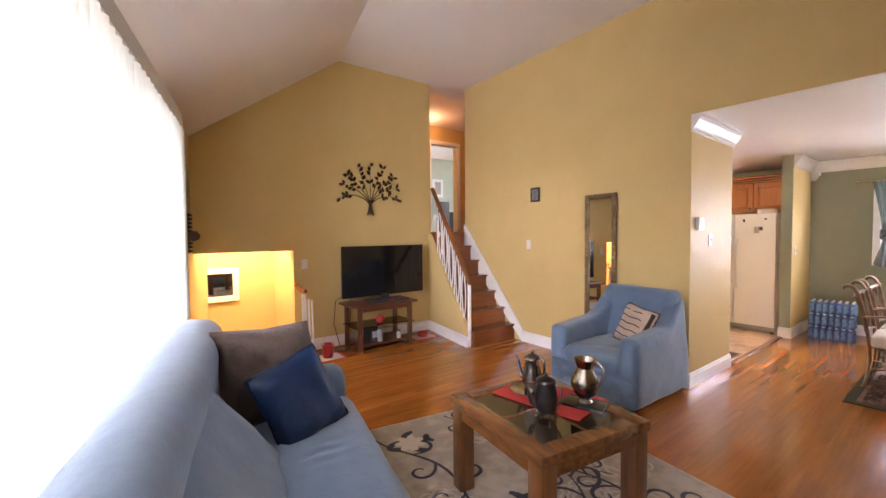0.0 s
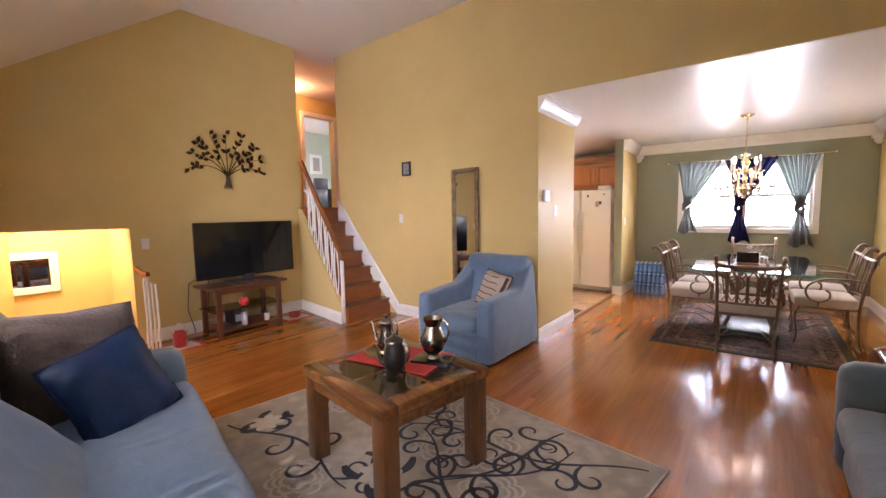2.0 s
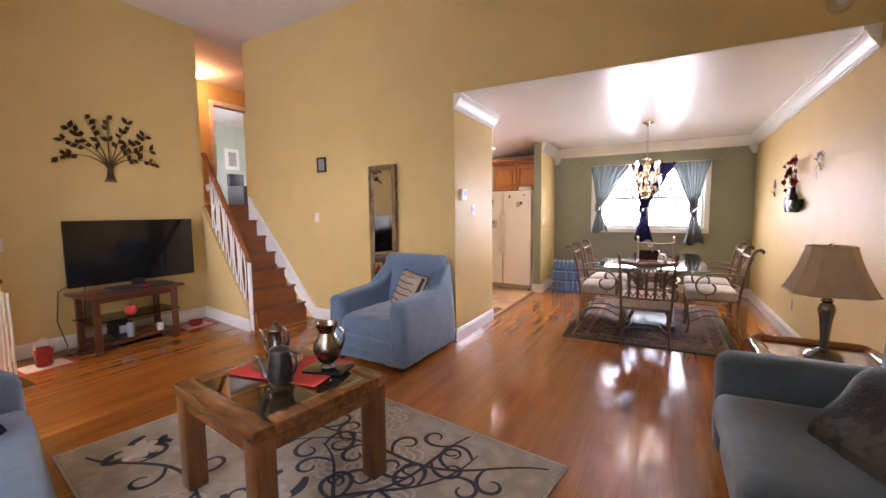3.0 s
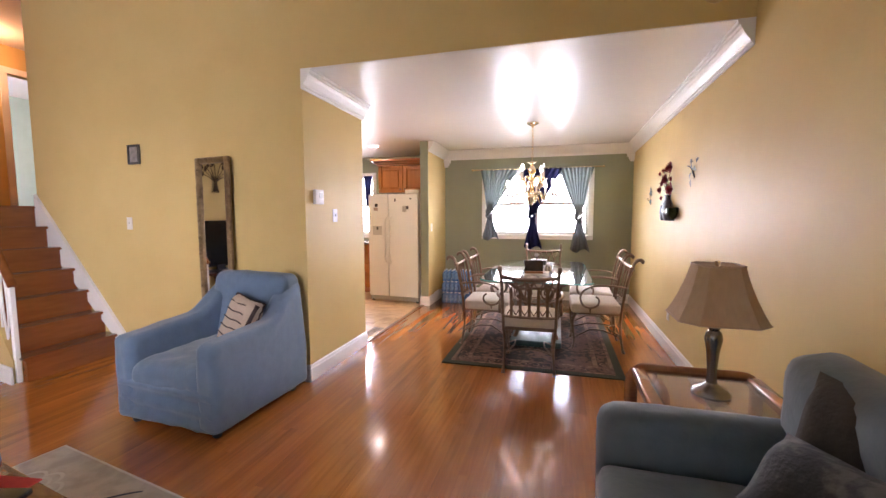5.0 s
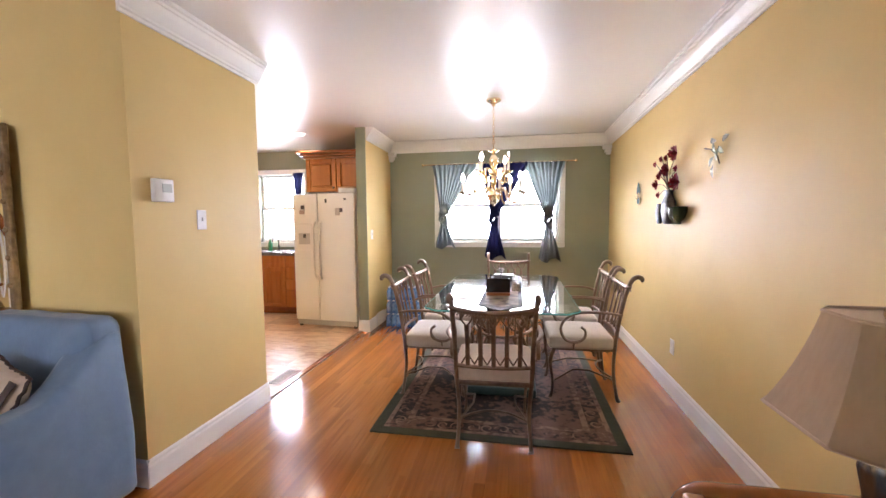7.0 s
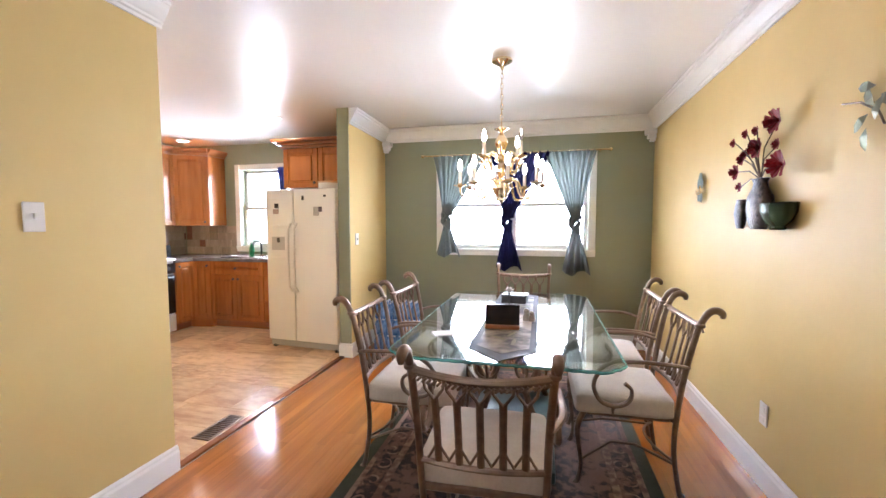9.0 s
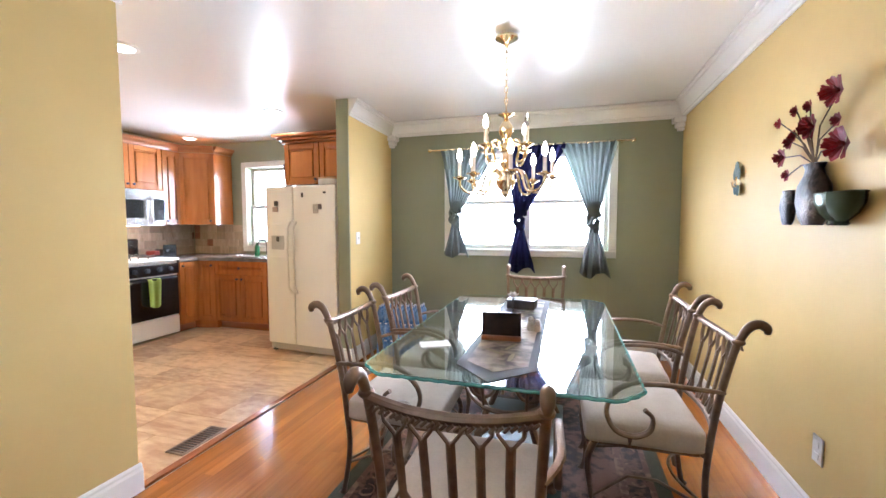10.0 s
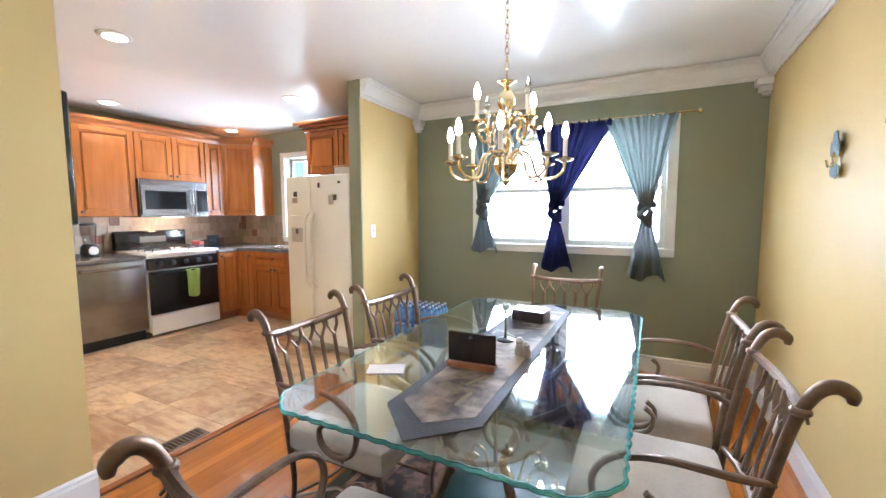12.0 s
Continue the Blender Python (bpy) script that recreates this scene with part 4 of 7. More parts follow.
# worktop clutter
bl = thing("blender_jug", pose(-4.7, 5.93, 0.90), "black blender with a clear jug", "blender")
bm = bmesh.new()
lathe(bm, [(0.075, 0), (0.085, 0.02), (0.075, 0.10), (0.05, 0.13)], 18)
part("motor_base", bm, DARK, bl)
bm = bmesh.new()
lathe(bm, [(0.05, 0.13), (0.07, 0.32), (0.066, 0.32), (0.046, 0.135)], 18)
part("jug", bm, glass("clear_plastic", (0.8, 0.8, 0.8), 0.05), bl)
bm = bmesh.new()
lathe(bm, [(0.072, 0.32), (0.072, 0.34), (0.03, 0.35)], 18)
part("lid", bm, DARK, bl)
bm = bmesh.new()
lathe(bm, [(0.045, 0), (0.04, 0.008), (0.005, 0.01)], 16)
bmesh.ops.transform(bm, matrix=pose(0.078, 0, 0.06, 0, 90, 0), verts=bm.verts[:])
part("badge", bm, WHITE_APP, bl)
single("black_tray", boxes((-4.8, -4.45, 5.4, 5.75, 0.90, 0.955), bev=0.015, seg=2), DARK, "low black tray on the worktop", "tray")
dk = thing("dish_rack", pose(-4.66, 7.12, 0.90), "dark pot and red tray beside the stove", "dish rack")
bm = bmesh.new()
lathe(bm, [(0.07, 0), (0.085, 0.10), (0.08, 0.10), (0.066, 0.01)], 18, (0.0, 0.05, 0))
part("pot", bm, DARK, dk)
part("red_tray", boxes((-0.1, 0.06, -0.1, -0.03, 0, 0.09), bev=0.01), mat("dark_red_plastic", (0.22, 0.03, 0.025), rough=0.4), dk)
part("tablet", boxes((0.06, 0.08, 0.0, 0.17, 0, 0.16), bev=0.004), BLACK, dk)
single("wall_screen", boxes((-2.7, -2.0, 4.712, 4.812, 1.29, 1.93), bev=0.008), BLACK, "slim black screen on the kitchen wall", "screen")
bv = thing("kitchen_valance", pose(-3.3, 7.86, 0), "dark navy curtain gathered at the kitchen window", "curtain")
bm = bmesh.new()
grid = []
for j in range(8):
    t = j / 7
    grid.append([bm.verts.new((0.02 + 0.09 * (1 - 0.5 * t) * (2 * i / 20 - 1), 0.012 * math.sin(i * 1.5), 2.1 - 0.55 * t)) for i in range(21)])
for a, b in zip(grid, grid[1:]):
    for i in range(20):
        bm.faces.new((a[i], a[i + 1], b[i + 1], b[i]))
part("cloth", bm, NAVY, bv)

# recessed ceiling lights
CAN = glow("recessed_bulb", (1.0, 0.88, 0.70), 7)
for x, y in ((-2.60, 5.31), (-4.43, 6.07), (-4.53, 7.5), (-2.65, 6.80)):
    rl = thing("recessed_light", pose(x, y, ceil_z(y) + 0.001), "lit recessed ceiling spotlight with white rim", "light", "recessed kitchen lights")
    bm = bmesh.new()
    lathe(bm, [(0.07, -0.001), (0.095, -0.001), (0.095, -0.007), (0.07, -0.010)], 24)
    part("rim", bm, TRIM, rl)
    bm = bmesh.new()
    lathe(bm, [(0.069, -0.003), (0.066, -0.014), (0.045, -0.020), (0.004, -0.022)], 20)
    part("bulb", bm, CAN, rl)
    area("recessed_lamp", pose(x, y, ceil_z(y) - 0.06), 0.10, 0.10, 2.4, (1.0, 0.84, 0.62))

# ---- living room ----
BLUE = mat("pale_blue_slipcover", (0.125, 0.192, 0.285), (0.10, 0.156, 0.235), rough=0.8, scale=14, bump=0.25, bscale=22, sheen=0.3)
BLUE2 = mat("grey_blue_slipcover", (0.075, 0.108, 0.135), (0.06, 0.088, 0.11), rough=0.75, scale=14, bump=0.25, bscale=22, sheen=0.3)
WALNUT = mat("brown_stained_wood", (0.21, 0.085, 0.024), (0.06, 0.022, 0.008), rough=0.24, scale=7, stretch=(1.2, 5, 5), coat=0.2, contrast=(0.35, 0.62))
CHERRY = mat("cherry_wood", (0.12, 0.035, 0.014), (0.08, 0.022, 0.009), rough=0.3, scale=9, stretch=(1, 5, 3), coat=0.2)
SMOKED = mat("dark_smoked_glass", (0.030, 0.020, 0.010), rough=0.05, scale=3)
PEWTER = mat("tarnished_silver", (0.42, 0.38, 0.33), (0.16, 0.13, 0.10), rough=0.24, metal=1.0, scale=14, bump=0.05, contrast=(0.4, 0.6))
PEWTER_D = mat("dark_pewter", (0.13, 0.12, 0.115), (0.06, 0.055, 0.05), rough=0.28, metal=0.9, scale=18)
RED = mat("red_cloth", (0.55, 0.045, 0.035), (0.45, 0.03, 0.025), rough=0.85, scale=60, bump=0.2)
CORD = mat("dark_cord", (0.02, 0.02, 0.02), rough=0.5)


def sofa(m, length, depth, arm_w, arm_h, seat_h, back_h, material, label, seats=2, wrinkle=0.007):
    s = thing("sofa", m, label, "sofa")
    bm = bmesh.new()
    soft(bm, 0.02, length - 0.02, 0.04, depth - 0.03, 0.03, seat_h - 0.12, 0.05, 11, wrinkle, 7)
    part("base", bm, material, s)
    bm = bmesh.new()
    soft(bm, 0.0, length, 0.0, 0.26, 0.02, back_h, 0.13, 13, wrinkle * 1.3, 5)
    part("backrest", bm, material, s)
    for x in (0.0, length - arm_w):
        bm = bmesh.new()
        soft(bm, x, x + arm_w, 0.05, depth, 0.02, arm_h, 0.085, 11, wrinkle, 6)
        part("arm", bm, material, s)
    k = (length - 2 * arm_w) / seats
    for i in range(seats):
        bm = bmesh.new()
        soft(bm, arm_w + i * k, arm_w + (i + 1) * k, 0.26, depth + 0.015, seat_h - 0.17, seat_h, 0.06, 11, wrinkle, 6, bulge=0.015)
        part("seat_cushion", bm, material, s)
    return s


SOFA = WIN @ pose(2.22, 0.17, 0)
blue_sofa = sofa(SOFA, 2.25, 0.96, 0.22, 0.60, 0.45, 0.98, BLUE, "pale blue slipcovered sofa below the front window", seats=1)
bm = bmesh.new()
soft(bm, 0.80, 2.22, -0.33, 0.33, -0.10, 0.08, 0.085, 16, 0.012, 6, m=pose(0, 0.30, 0.62, -52, 0, 0))
part("draped_cover", bm, BLUE, blue_sofa, "slipcover draped from back to seat")


def pillow(name, m, w, h, t, material, label, piping=None):
    p = thing(name, m, label, "pillow")
    bm = bmesh.new()
    pillow_mesh(bm, w, h, t, Matrix.Identity(4), 0.02)
    part("cover", bm, material, p)
    if piping:
        bm = bmesh.new()
        a, b = w / 2 * 0.985, h / 2 * 0.985
        n = 20
        pts = []
        for c0, c1 in (((-a, -b), (a, -b)), ((a, -b), (a, b)), ((a, b), (-a, b)), ((-a, b), (-a, -b))):
            for i in range(n):
                u = i / n
                pin = 1 - 0.07 * (1 - abs(2 * u - 1))
                x, y = c0[0] + (c1[0] - c0[0]) * u, c0[1] + (c1[1] - c0[1]) * u
                x, y = (x, y * pin) if c0[1] == c1[1] else (x * pin, y)
                pts.append((x, y, 0.004 * math.sin(i * 2.1)))
        tube(bm, pts + pts[:1], 0.008, 5)
        part("piping", bm, piping, p)
    return p


FUR = mat("taupe_plush", (0.10, 0.066, 0.05), (0.05, 0.032, 0.024), rough=0.95, scale=9, bump=0.7, bscale=60, sheen=0.15)
SATIN = mat("navy_satin", (0.004, 0.020, 0.062), (0.002, 0.010, 0.036), rough=0.5, scale=16, bump=0.2, bscale=30, spec=0.3)
pillow("plush_pillow", SOFA @ pose(0.40, 0.50, 0.70, 68, 4, 118), 0.58, 0.52, 0.24, FUR, "large taupe plush pillow on the blue sofa")
pillow("satin_pillow", SOFA @ pose(0.65, 0.63, 0.62, 66, -14, 120), 0.40, 0.43, 0.16, SATIN, "navy satin pillow with ruffled edge on the sofa", SATIN)

RS = pose(XR - 0.015, 0.55, 0, 0, 0, 90)
sofa(RS, 2.14, 0.89, 0.2, 0.60, 0.42, 0.88, BLUE2, "grey blue slipcovered sofa against the yellow wall", seats=2)
BROWN = mat("dark_brown_velvet", (0.03, 0.02, 0.016), (0.02, 0.013, 0.010), rough=0.8, scale=20, bump=0.3, sheen=0.05)
CAMO = mat("dark_leaf_print", (0.055, 0.05, 0.04), (0.010, 0.009, 0.008), rough=0.85, scale=22, contrast=(0.47, 0.55), bump=0.3)
pillow("brown_pillow", pose(1.0, 2.20, 0.64, 72, 4, -66), 0.44, 0.44, 0.15, BROWN, "dark brown velvet pillow on the grey blue sofa")
pillow("print_pillow", pose(0.80, 1.98, 0.58, 50, -8, -72), 0.52, 0.42, 0.16, CAMO, "dark pillow with a leaf print on the sofa")

# armchair
AC = pose(-2.21, 2.745, 0, 0, 0, -2)
ac = thing("armchair", AC, "pale blue slipcovered armchair beside the wall", "armchair")


def ease(t):
    t = max(0.0, min(1.0, t))
    return t * t * (3 - 2 * t)


bm = bmesh.new()
soft(bm, -0.41, 0.41, -0.005, 0.88, 0.045, 0.33, 0.04, 22, 0.010, 8)
for v in bm.verts:
    if v.co.y < 0.06:
        v.co.y += 0.010 * math.sin(v.co.z * 58 + 3.0 * v.co.x + 5 * v.co.x ** 2)
part("skirt", bm, BLUE, ac)
bm = bmesh.new()
soft(bm, -0.275, 0.275, -0.012, 0.70, 0.27, 0.44, 0.06, 20, 0.014, 7, bulge=0.02)
part("seat_cushion", bm, BLUE, ac)
for s in (-1, 1):
    bm = bmesh.new()
    soft(bm, s * 0.345 - 0.085, s * 0.345 + 0.085, -0.01, 0.89, 0.045, 0.60, 0.05, 22, 0.006, 6)
    for v in bm.verts:
        k = ease((v.co.z - 0.25) / 0.33)
        v.co.z += k * (0.06 * v.co.y + 0.20 * ease((v.co.y - 0.50) / 0.34))
        v.co.x -= s * 0.045 * k * ease((v.co.y - 0.45) / 0.4)
    part("arm", bm, BLUE, ac)
bm = bmesh.new()
soft(bm, -0.385, 0.385, 0.64, 0.90, 0.05, 0.925, 0.075, 20, 0.007, 6)
for v in bm.verts:
    if v.co.z > 0.35:
        k = (v.co.z - 0.35) / 0.57
        v.co.y += 0.02 * k + (0.07 * k if v.co.y < 0.74 else 0.0)
        v.co.x *= 1 - 0.08 * k
part("backrest", bm, BLUE, ac)
for x in (-0.34, 0.34):
    for y in (0.07, 0.78):
        bm = bmesh.new()
        lathe(bm, [(0.022, 0), (0.028, 0.01), (0.035, 0.055), (0.03, 0.06)], 12, (x, y, 0))
        part("leg", bm, DARK, ac)
STRIPE = mat("beige_script_fabric", (0.50, 0.40, 0.31), (0.44, 0.34, 0.26), rough=0.9, scale=50, bump=0.2)
BROWN_F = mat("brown_fringe", (0.05, 0.03, 0.025), rough=0.9, scale=40)
PM = AC @ pose(0.12, 0.52, 0.60, 66, 8, -16)
sp = pillow("striped_pillow", PM, 0.36, 0.36, 0.13, STRIPE, "small beige pillow with dark stripes and brown border", BROWN_F)
for k in range(5):
    bm = bmesh.new()
    y = -0.12 + 0.06 * k
    pts = [(x, y + 0.004 * math.sin(40 * x), 0.065 * math.sqrt(max(0, (1 - (x / 0.18) ** 4) * (1 - (y / 0.18) ** 4))) + 0.003) for x in np.linspace(-0.14, 0.10, 14)]
    tube(bm, pts, 0.005, 5, 0.5)
    part("stripe", bm, BROWN_F, sp)
bm = bmesh.new()
pts = [(0.145, y, 0.065 * math.sqrt(max(0, (1 - (0.145 / 0.18) ** 4) * (1 - (y / 0.18) ** 4))) - 0.004) for y in np.linspace(-0.15, 0.15, 14)]
tube(bm, pts, 0.03, 6, 0.35)
part("border", bm, BROWN_F, sp)

# coffee table
CT = pose(-1.575, 1.345, 0.016, 0, 0, -9)
ct = thing("coffee_table", CT, "square brown wooden coffee table with dark glass inset panels", "coffee table")
w, d, h = 0.38, 0.35, 0.525
for r in ((-w, w, -d, -d + 0.095), (-w, w, d - 0.095, d), (-w, -w + 0.095, -d + 0.095, d - 0.095), (w - 0.095, w, -d + 0.095, d - 0.095)):
    part("top_rail", boxes((*r, h - 0.055, h), bev=0.012, seg=2), WALNUT, ct)
for r in ((-w + 0.02, w - 0.02, -d + 0.02, -d + 0.05), (-w + 0.02, w - 0.02, d - 0.05, d - 0.02), (-w + 0.02, -w + 0.05, -d + 0.05, d - 0.05), (w - 0.05, w - 0.02, -d + 0.05, d - 0.05)):
    part("apron", boxes((*r, h - 0.12, h - 0.055), bev=0.004), WALNUT, ct)
LEGW = mat("brown_stained_wood_leg", (0.17, 0.065, 0.02), (0.05, 0.018, 0.007), rough=0.3, scale=7, stretch=(5, 5, 1.0), coat=0.2, contrast=(0.35, 0.62))
for x in (-w + 0.055, w - 0.055):
    for y in (-d + 0.055, d - 0.055):
        part("leg", boxes((x - 0.045, x + 0.045, y - 0.045, y + 0.045, 0, h - 0.055), bev=0.008, seg=2), LEGW, ct)
for r in ((-w + 0.095, -0.008, -d + 0.095, -0.008), (0.008, w - 0.095, -d + 0.095, -0.008), (-w + 0.095, -0.008, 0.008, d - 0.095), (0.008, w - 0.095, 0.008, d - 0.095)):
    part("glass_panel", boxes((*r, h - 0.02, h - 0.006), bev=0.003), SMOKED, ct)
part("cross_bar", boxes((-0.008, 0.008, -d + 0.095, d - 0.095, h - 0.03, h - 0.003), (-w + 0.095, w - 0.095, -0.0075, 0.0075, h - 0.03, h - 0.004)), WALNUT, ct)
TOP = CT @ pose(0, 0, h - 0.004)
rc = single("table_cloth", boxes((-0.22, 0.30, -0.17, 0.17, 0.001, 0.006)), RED, "red cloth laid on the coffee table", "cloth", m=TOP @ pose(-0.12, 0.10, 0.002, 0, 0, 18))
tray = thing("silver_tray", TOP @ pose(-0.19, 0.09, 0.009), "round tarnished silver tray on the red cloth", "tray")
bm = bmesh.new()
lathe(bm, [(0.08, 0), (0.108, 0.004), (0.128, 0.014), (0.131, 0.012), (0.108, 0.0015), (0.07, -0.001)], 30)
part("dish", bm, PEWTER, tray)


def ewer(name, m, prof, material, label, spout=True, handle=True, feet=False, scale=1.0, lid=True, handle_top=0.2, handle_low=0.08, reach=0.09):
    e = thing(name, m, label, "teapot" if lid else "pitcher")
    bm = bmesh.new()
    lathe(bm, prof, 24)
    part("body", bm, material, e)
    top = prof[-1]
    if lid:
        bm = bmesh.new()
        lathe(bm, [(top[0] + 0.004, top[1]), (top[0], top[1] + 0.012), (top[0] * 0.5, top[1] + 0.028), (0.008, top[1] + 0.034), (0.012, top[1] + 0.045), (0.004, top[1] + 0.055)], 20)
        part("lid", bm, material, e)
    if spout:
        bm = bmesh.new()
        tube(bm, [(-0.04, 0, 0.06), (-0.085, 0, 0.075), (-0.10, 0, 0.12), (-0.115, 0, 0.17), (-0.135, 0, 0.185)], [0.02, 0.017, 0.012, 0.009, 0.008], 8)
        part("spout", bm, material, e)
    if handle:
        bm = bmesh.new()
        tube(bm, [(0.03, 0, handle_top), (reach * 0.7, 0, handle_top + 0.025), (reach, 0, handle_top), (reach * 1.02, 0, (handle_top + handle_low) / 2), (reach * 0.8, 0, handle_low), (0.05, 0, handle_low - 0.01)], 0.007, 8)
        part("handle", bm, material, e)
    if feet:
        for k in range(4):
            a = k * math.pi / 2 + 0.5
            bm = bmesh.new()
            tube(bm, [(0.035 * math.cos(a), 0.035 * math.sin(a), 0.05), (0.06 * math.cos(a), 0.06 * math.sin(a), 0.035), (0.055 * math.cos(a), 0.055 * math.sin(a), 0.012), (0.07 * math.cos(a), 0.07 * math.sin(a), 0.006)], 0.008, 6)
            part("foot", bm, PEWTER, e)
    e.scale = (scale, scale, scale)
    return e


ewer("teapot", TOP @ pose(-0.19, 0.09, 0.011, 0, 0, 12), [(0.045, 0), (0.05, 0.005), (0.042, 0.02), (0.06, 0.05), (0.062, 0.085), (0.048, 0.14), (0.042, 0.19), (0.046, 0.2)], PEWTER, "tarnished silver teapot with tall spout on a tray", scale=0.92)
ewer("coffee_urn", TOP @ pose(0.09, -0.06, 0.0, 0, 0, 40), [(0.02, 0.022), (0.05, 0.03), (0.066, 0.06), (0.07, 0.11), (0.062, 0.165), (0.054, 0.2), (0.057, 0.21)], PEWTER_D, "dark pewter pot with clawed silver feet", feet=True, handle_top=0.17, scale=0.84)
bm = bmesh.new()
box(bm, -0.11, 0.11, -0.075, 0.075, 0, 0.022, bev=0.006, seg=2)
single("black_coaster_box", bm, BLACK, "flat black box under the silver pitcher", "box", m=TOP @ pose(0.10, 0.20, 0.0, 0, 0, 25))
pit = ewer("pitcher", TOP @ pose(0.10, 0.20, 0.022, 0, 0, 20), [(0.035, 0), (0.04, 0.006), (0.028, 0.022), (0.055, 0.05), (0.072, 0.09), (0.07, 0.125), (0.045, 0.17), (0.04, 0.185), (0.056, 0.225), (0.06, 0.232), (0.052, 0.23), (0.036, 0.19)], PEWTER, "round tarnished silver pitcher with wide lip", spout=False, lid=False, handle_top=0.2, handle_low=0.1, reach=0.095)

# rug with vines
RUG = pose(-1.626, 1.49, 0.0, 0, 0, -9)
RUGB = mat("beige_rug_pile", (0.47, 0.41, 0.335), (0.36, 0.31, 0.25), rough=0.95, scale=11, bump=0.5, bscale=180, contrast=(0.44, 0.56))
RUGN = mat("navy_rug_pile", (0.055, 0.06, 0.085), (0.035, 0.038, 0.06), rough=0.95, scale=30, bump=0.4, bscale=180)
RUGG = mat("pale_rug_pile", (0.58, 0.53, 0.45), (0.50, 0.45, 0.38), rough=0.95, scale=30, bump=0.4, bscale=180)
rug = thing("area_rug", RUG, "beige rug with navy scrolling vines and pale flowers", "rug")
part("rug_body", boxes((-1.16, 1.16, -0.80, 0.80, 0.0, 0.012), bev=0.004), RUGB, rug)
part("binding", boxes((-1.17, -1.16, -0.81, 0.81, 0, 0.010), (1.16, 1.17, -0.81, 0.81, 0, 0.010), (-1.16, 1.16, -0.81, -0.80, 0, 0.010), (-1.16, 1.16, 0.80, 0.81, 0, 0.010)), RUGG, rug)


def ribbon(bm, pts, wd, z=0.0135):
    n = len(pts)
    prev = None
    for i, p in enumerate(pts):
        a, b = pts[max(0, i - 1)], pts[min(n - 1, i + 1)]
        dx, dy = b[0] - a[0], b[1] - a[1]
        ln = math.hypot(dx, dy) or 1
        k = wd * (0.35 + 0.65 * math.sin(math.pi * min(1, 0.12 + 0.88 * i / n)))
        cur = (bm.verts.new((p[0] - dy / ln * k, p[1] + dx / ln * k, z)), bm.verts.new((p[0] + dy / ln * k, p[1] - dx / ln * k, z)))
        if prev:
            bm.faces.new((prev[0], prev[1], cur[1], cur[0]))
        prev = cur


def petals(bm, cx, cy, r, n, z, turn=0.0):
    c = bm.verts.new((cx, cy, z))
    ring = []
    for i in range(n * 6):
        a = 2 * math.pi * i / (n * 6) + turn
        k = r * (0.62 + 0.38 * abs(math.cos(n * (a - turn) / 2)))
        ring.append(bm.verts.new((cx + k * math.cos(a), cy + k * math.sin(a), z)))
    for i in range(len(ring)):
        bm.faces.new((c, ring[i], ring[(i + 1) % len(ring)]))


def inside(p):
    return abs(p[0]) < 1.13 and abs(p[1]) < 0.77


vr = random.Random(11)
bm = bmesh.new()
stems = [((1.10, 0.72), 200, 1.6), ((0.25, -0.72), 65, 1.5), ((-1.1, -0.1), 20, 1.4), ((1.1, -0.2), 160, 1.3), ((-0.3, 0.75), 215, 1.2), ((-1.0, -0.7), 10, 1.2), ((0.6, 0.74), 250, 0.9)]
for (sx, sy), deg, ln in stems:
    pts, x, y, a = [], sx, sy, radians(deg)
    bend = vr.uniform(1.5, 2.6)
    for i in range(int(ln / 0.03)):
        pts.append((x, y))
        a += 0.03 * bend * math.cos(i * 0.16)
        x, y = x + 0.03 * math.cos(a), y + 0.03 * math.sin(a)
        if not inside((x, y)):
            break
        if i % 6 == 4:
            side = 1 if (i // 6) % 2 else -1
            sp, b, px, py = [], a + side * 0.7, x, y
            for k in range(30):
                sp.append((px, py))
                b += side * (0.02 + 0.012 * k)
                px, py = px + 0.013 * math.cos(b), py + 0.013 * math.sin(b)
            if all(inside(q) for q in sp):
                ribbon(bm, sp, 0.012)
    if len(pts) > 3:
        ribbon(bm, pts, 0.011)
for cx, cy, r in ((0.12, -0.28, 0.16), (-0.45, 0.18, 0.12), (-0.85, -0.5, 0.12), (0.86, -0.55, 0.12)):
    for k in range(9):
        a = k * 0.7 + cx
        if k % 3 == 2:
            continue
        ribbon(bm, [(cx + (r * 0.6 + r * 0.75 * t) * math.cos(a + 0.7 * t * (1 if k % 2 else -1)), cy + (r * 0.6 + r * 0.75 * t) * math.sin(a + 0.7 * t * (1 if k % 2 else -1))) for t in np.linspace(0, 1, 9)], 0.026, 0.0137)
tagged(part("vine_pattern", bm, RUGN, rug, "navy scrolling vines", smooth=False), kind="stuff")
bm = bmesh.new()
for cx, cy, r in ((0.12, -0.28, 0.12), (-0.45, 0.18, 0.11), (-0.85, -0.5, 0.11), (0.86, -0.55, 0.10)):
    for k, f in enumerate((1.0, 0.66, 0.36)):
        petals(bm, cx, cy, r * f, 7 - k, 0.0142 + 0.0008 * k, k * 0.4)
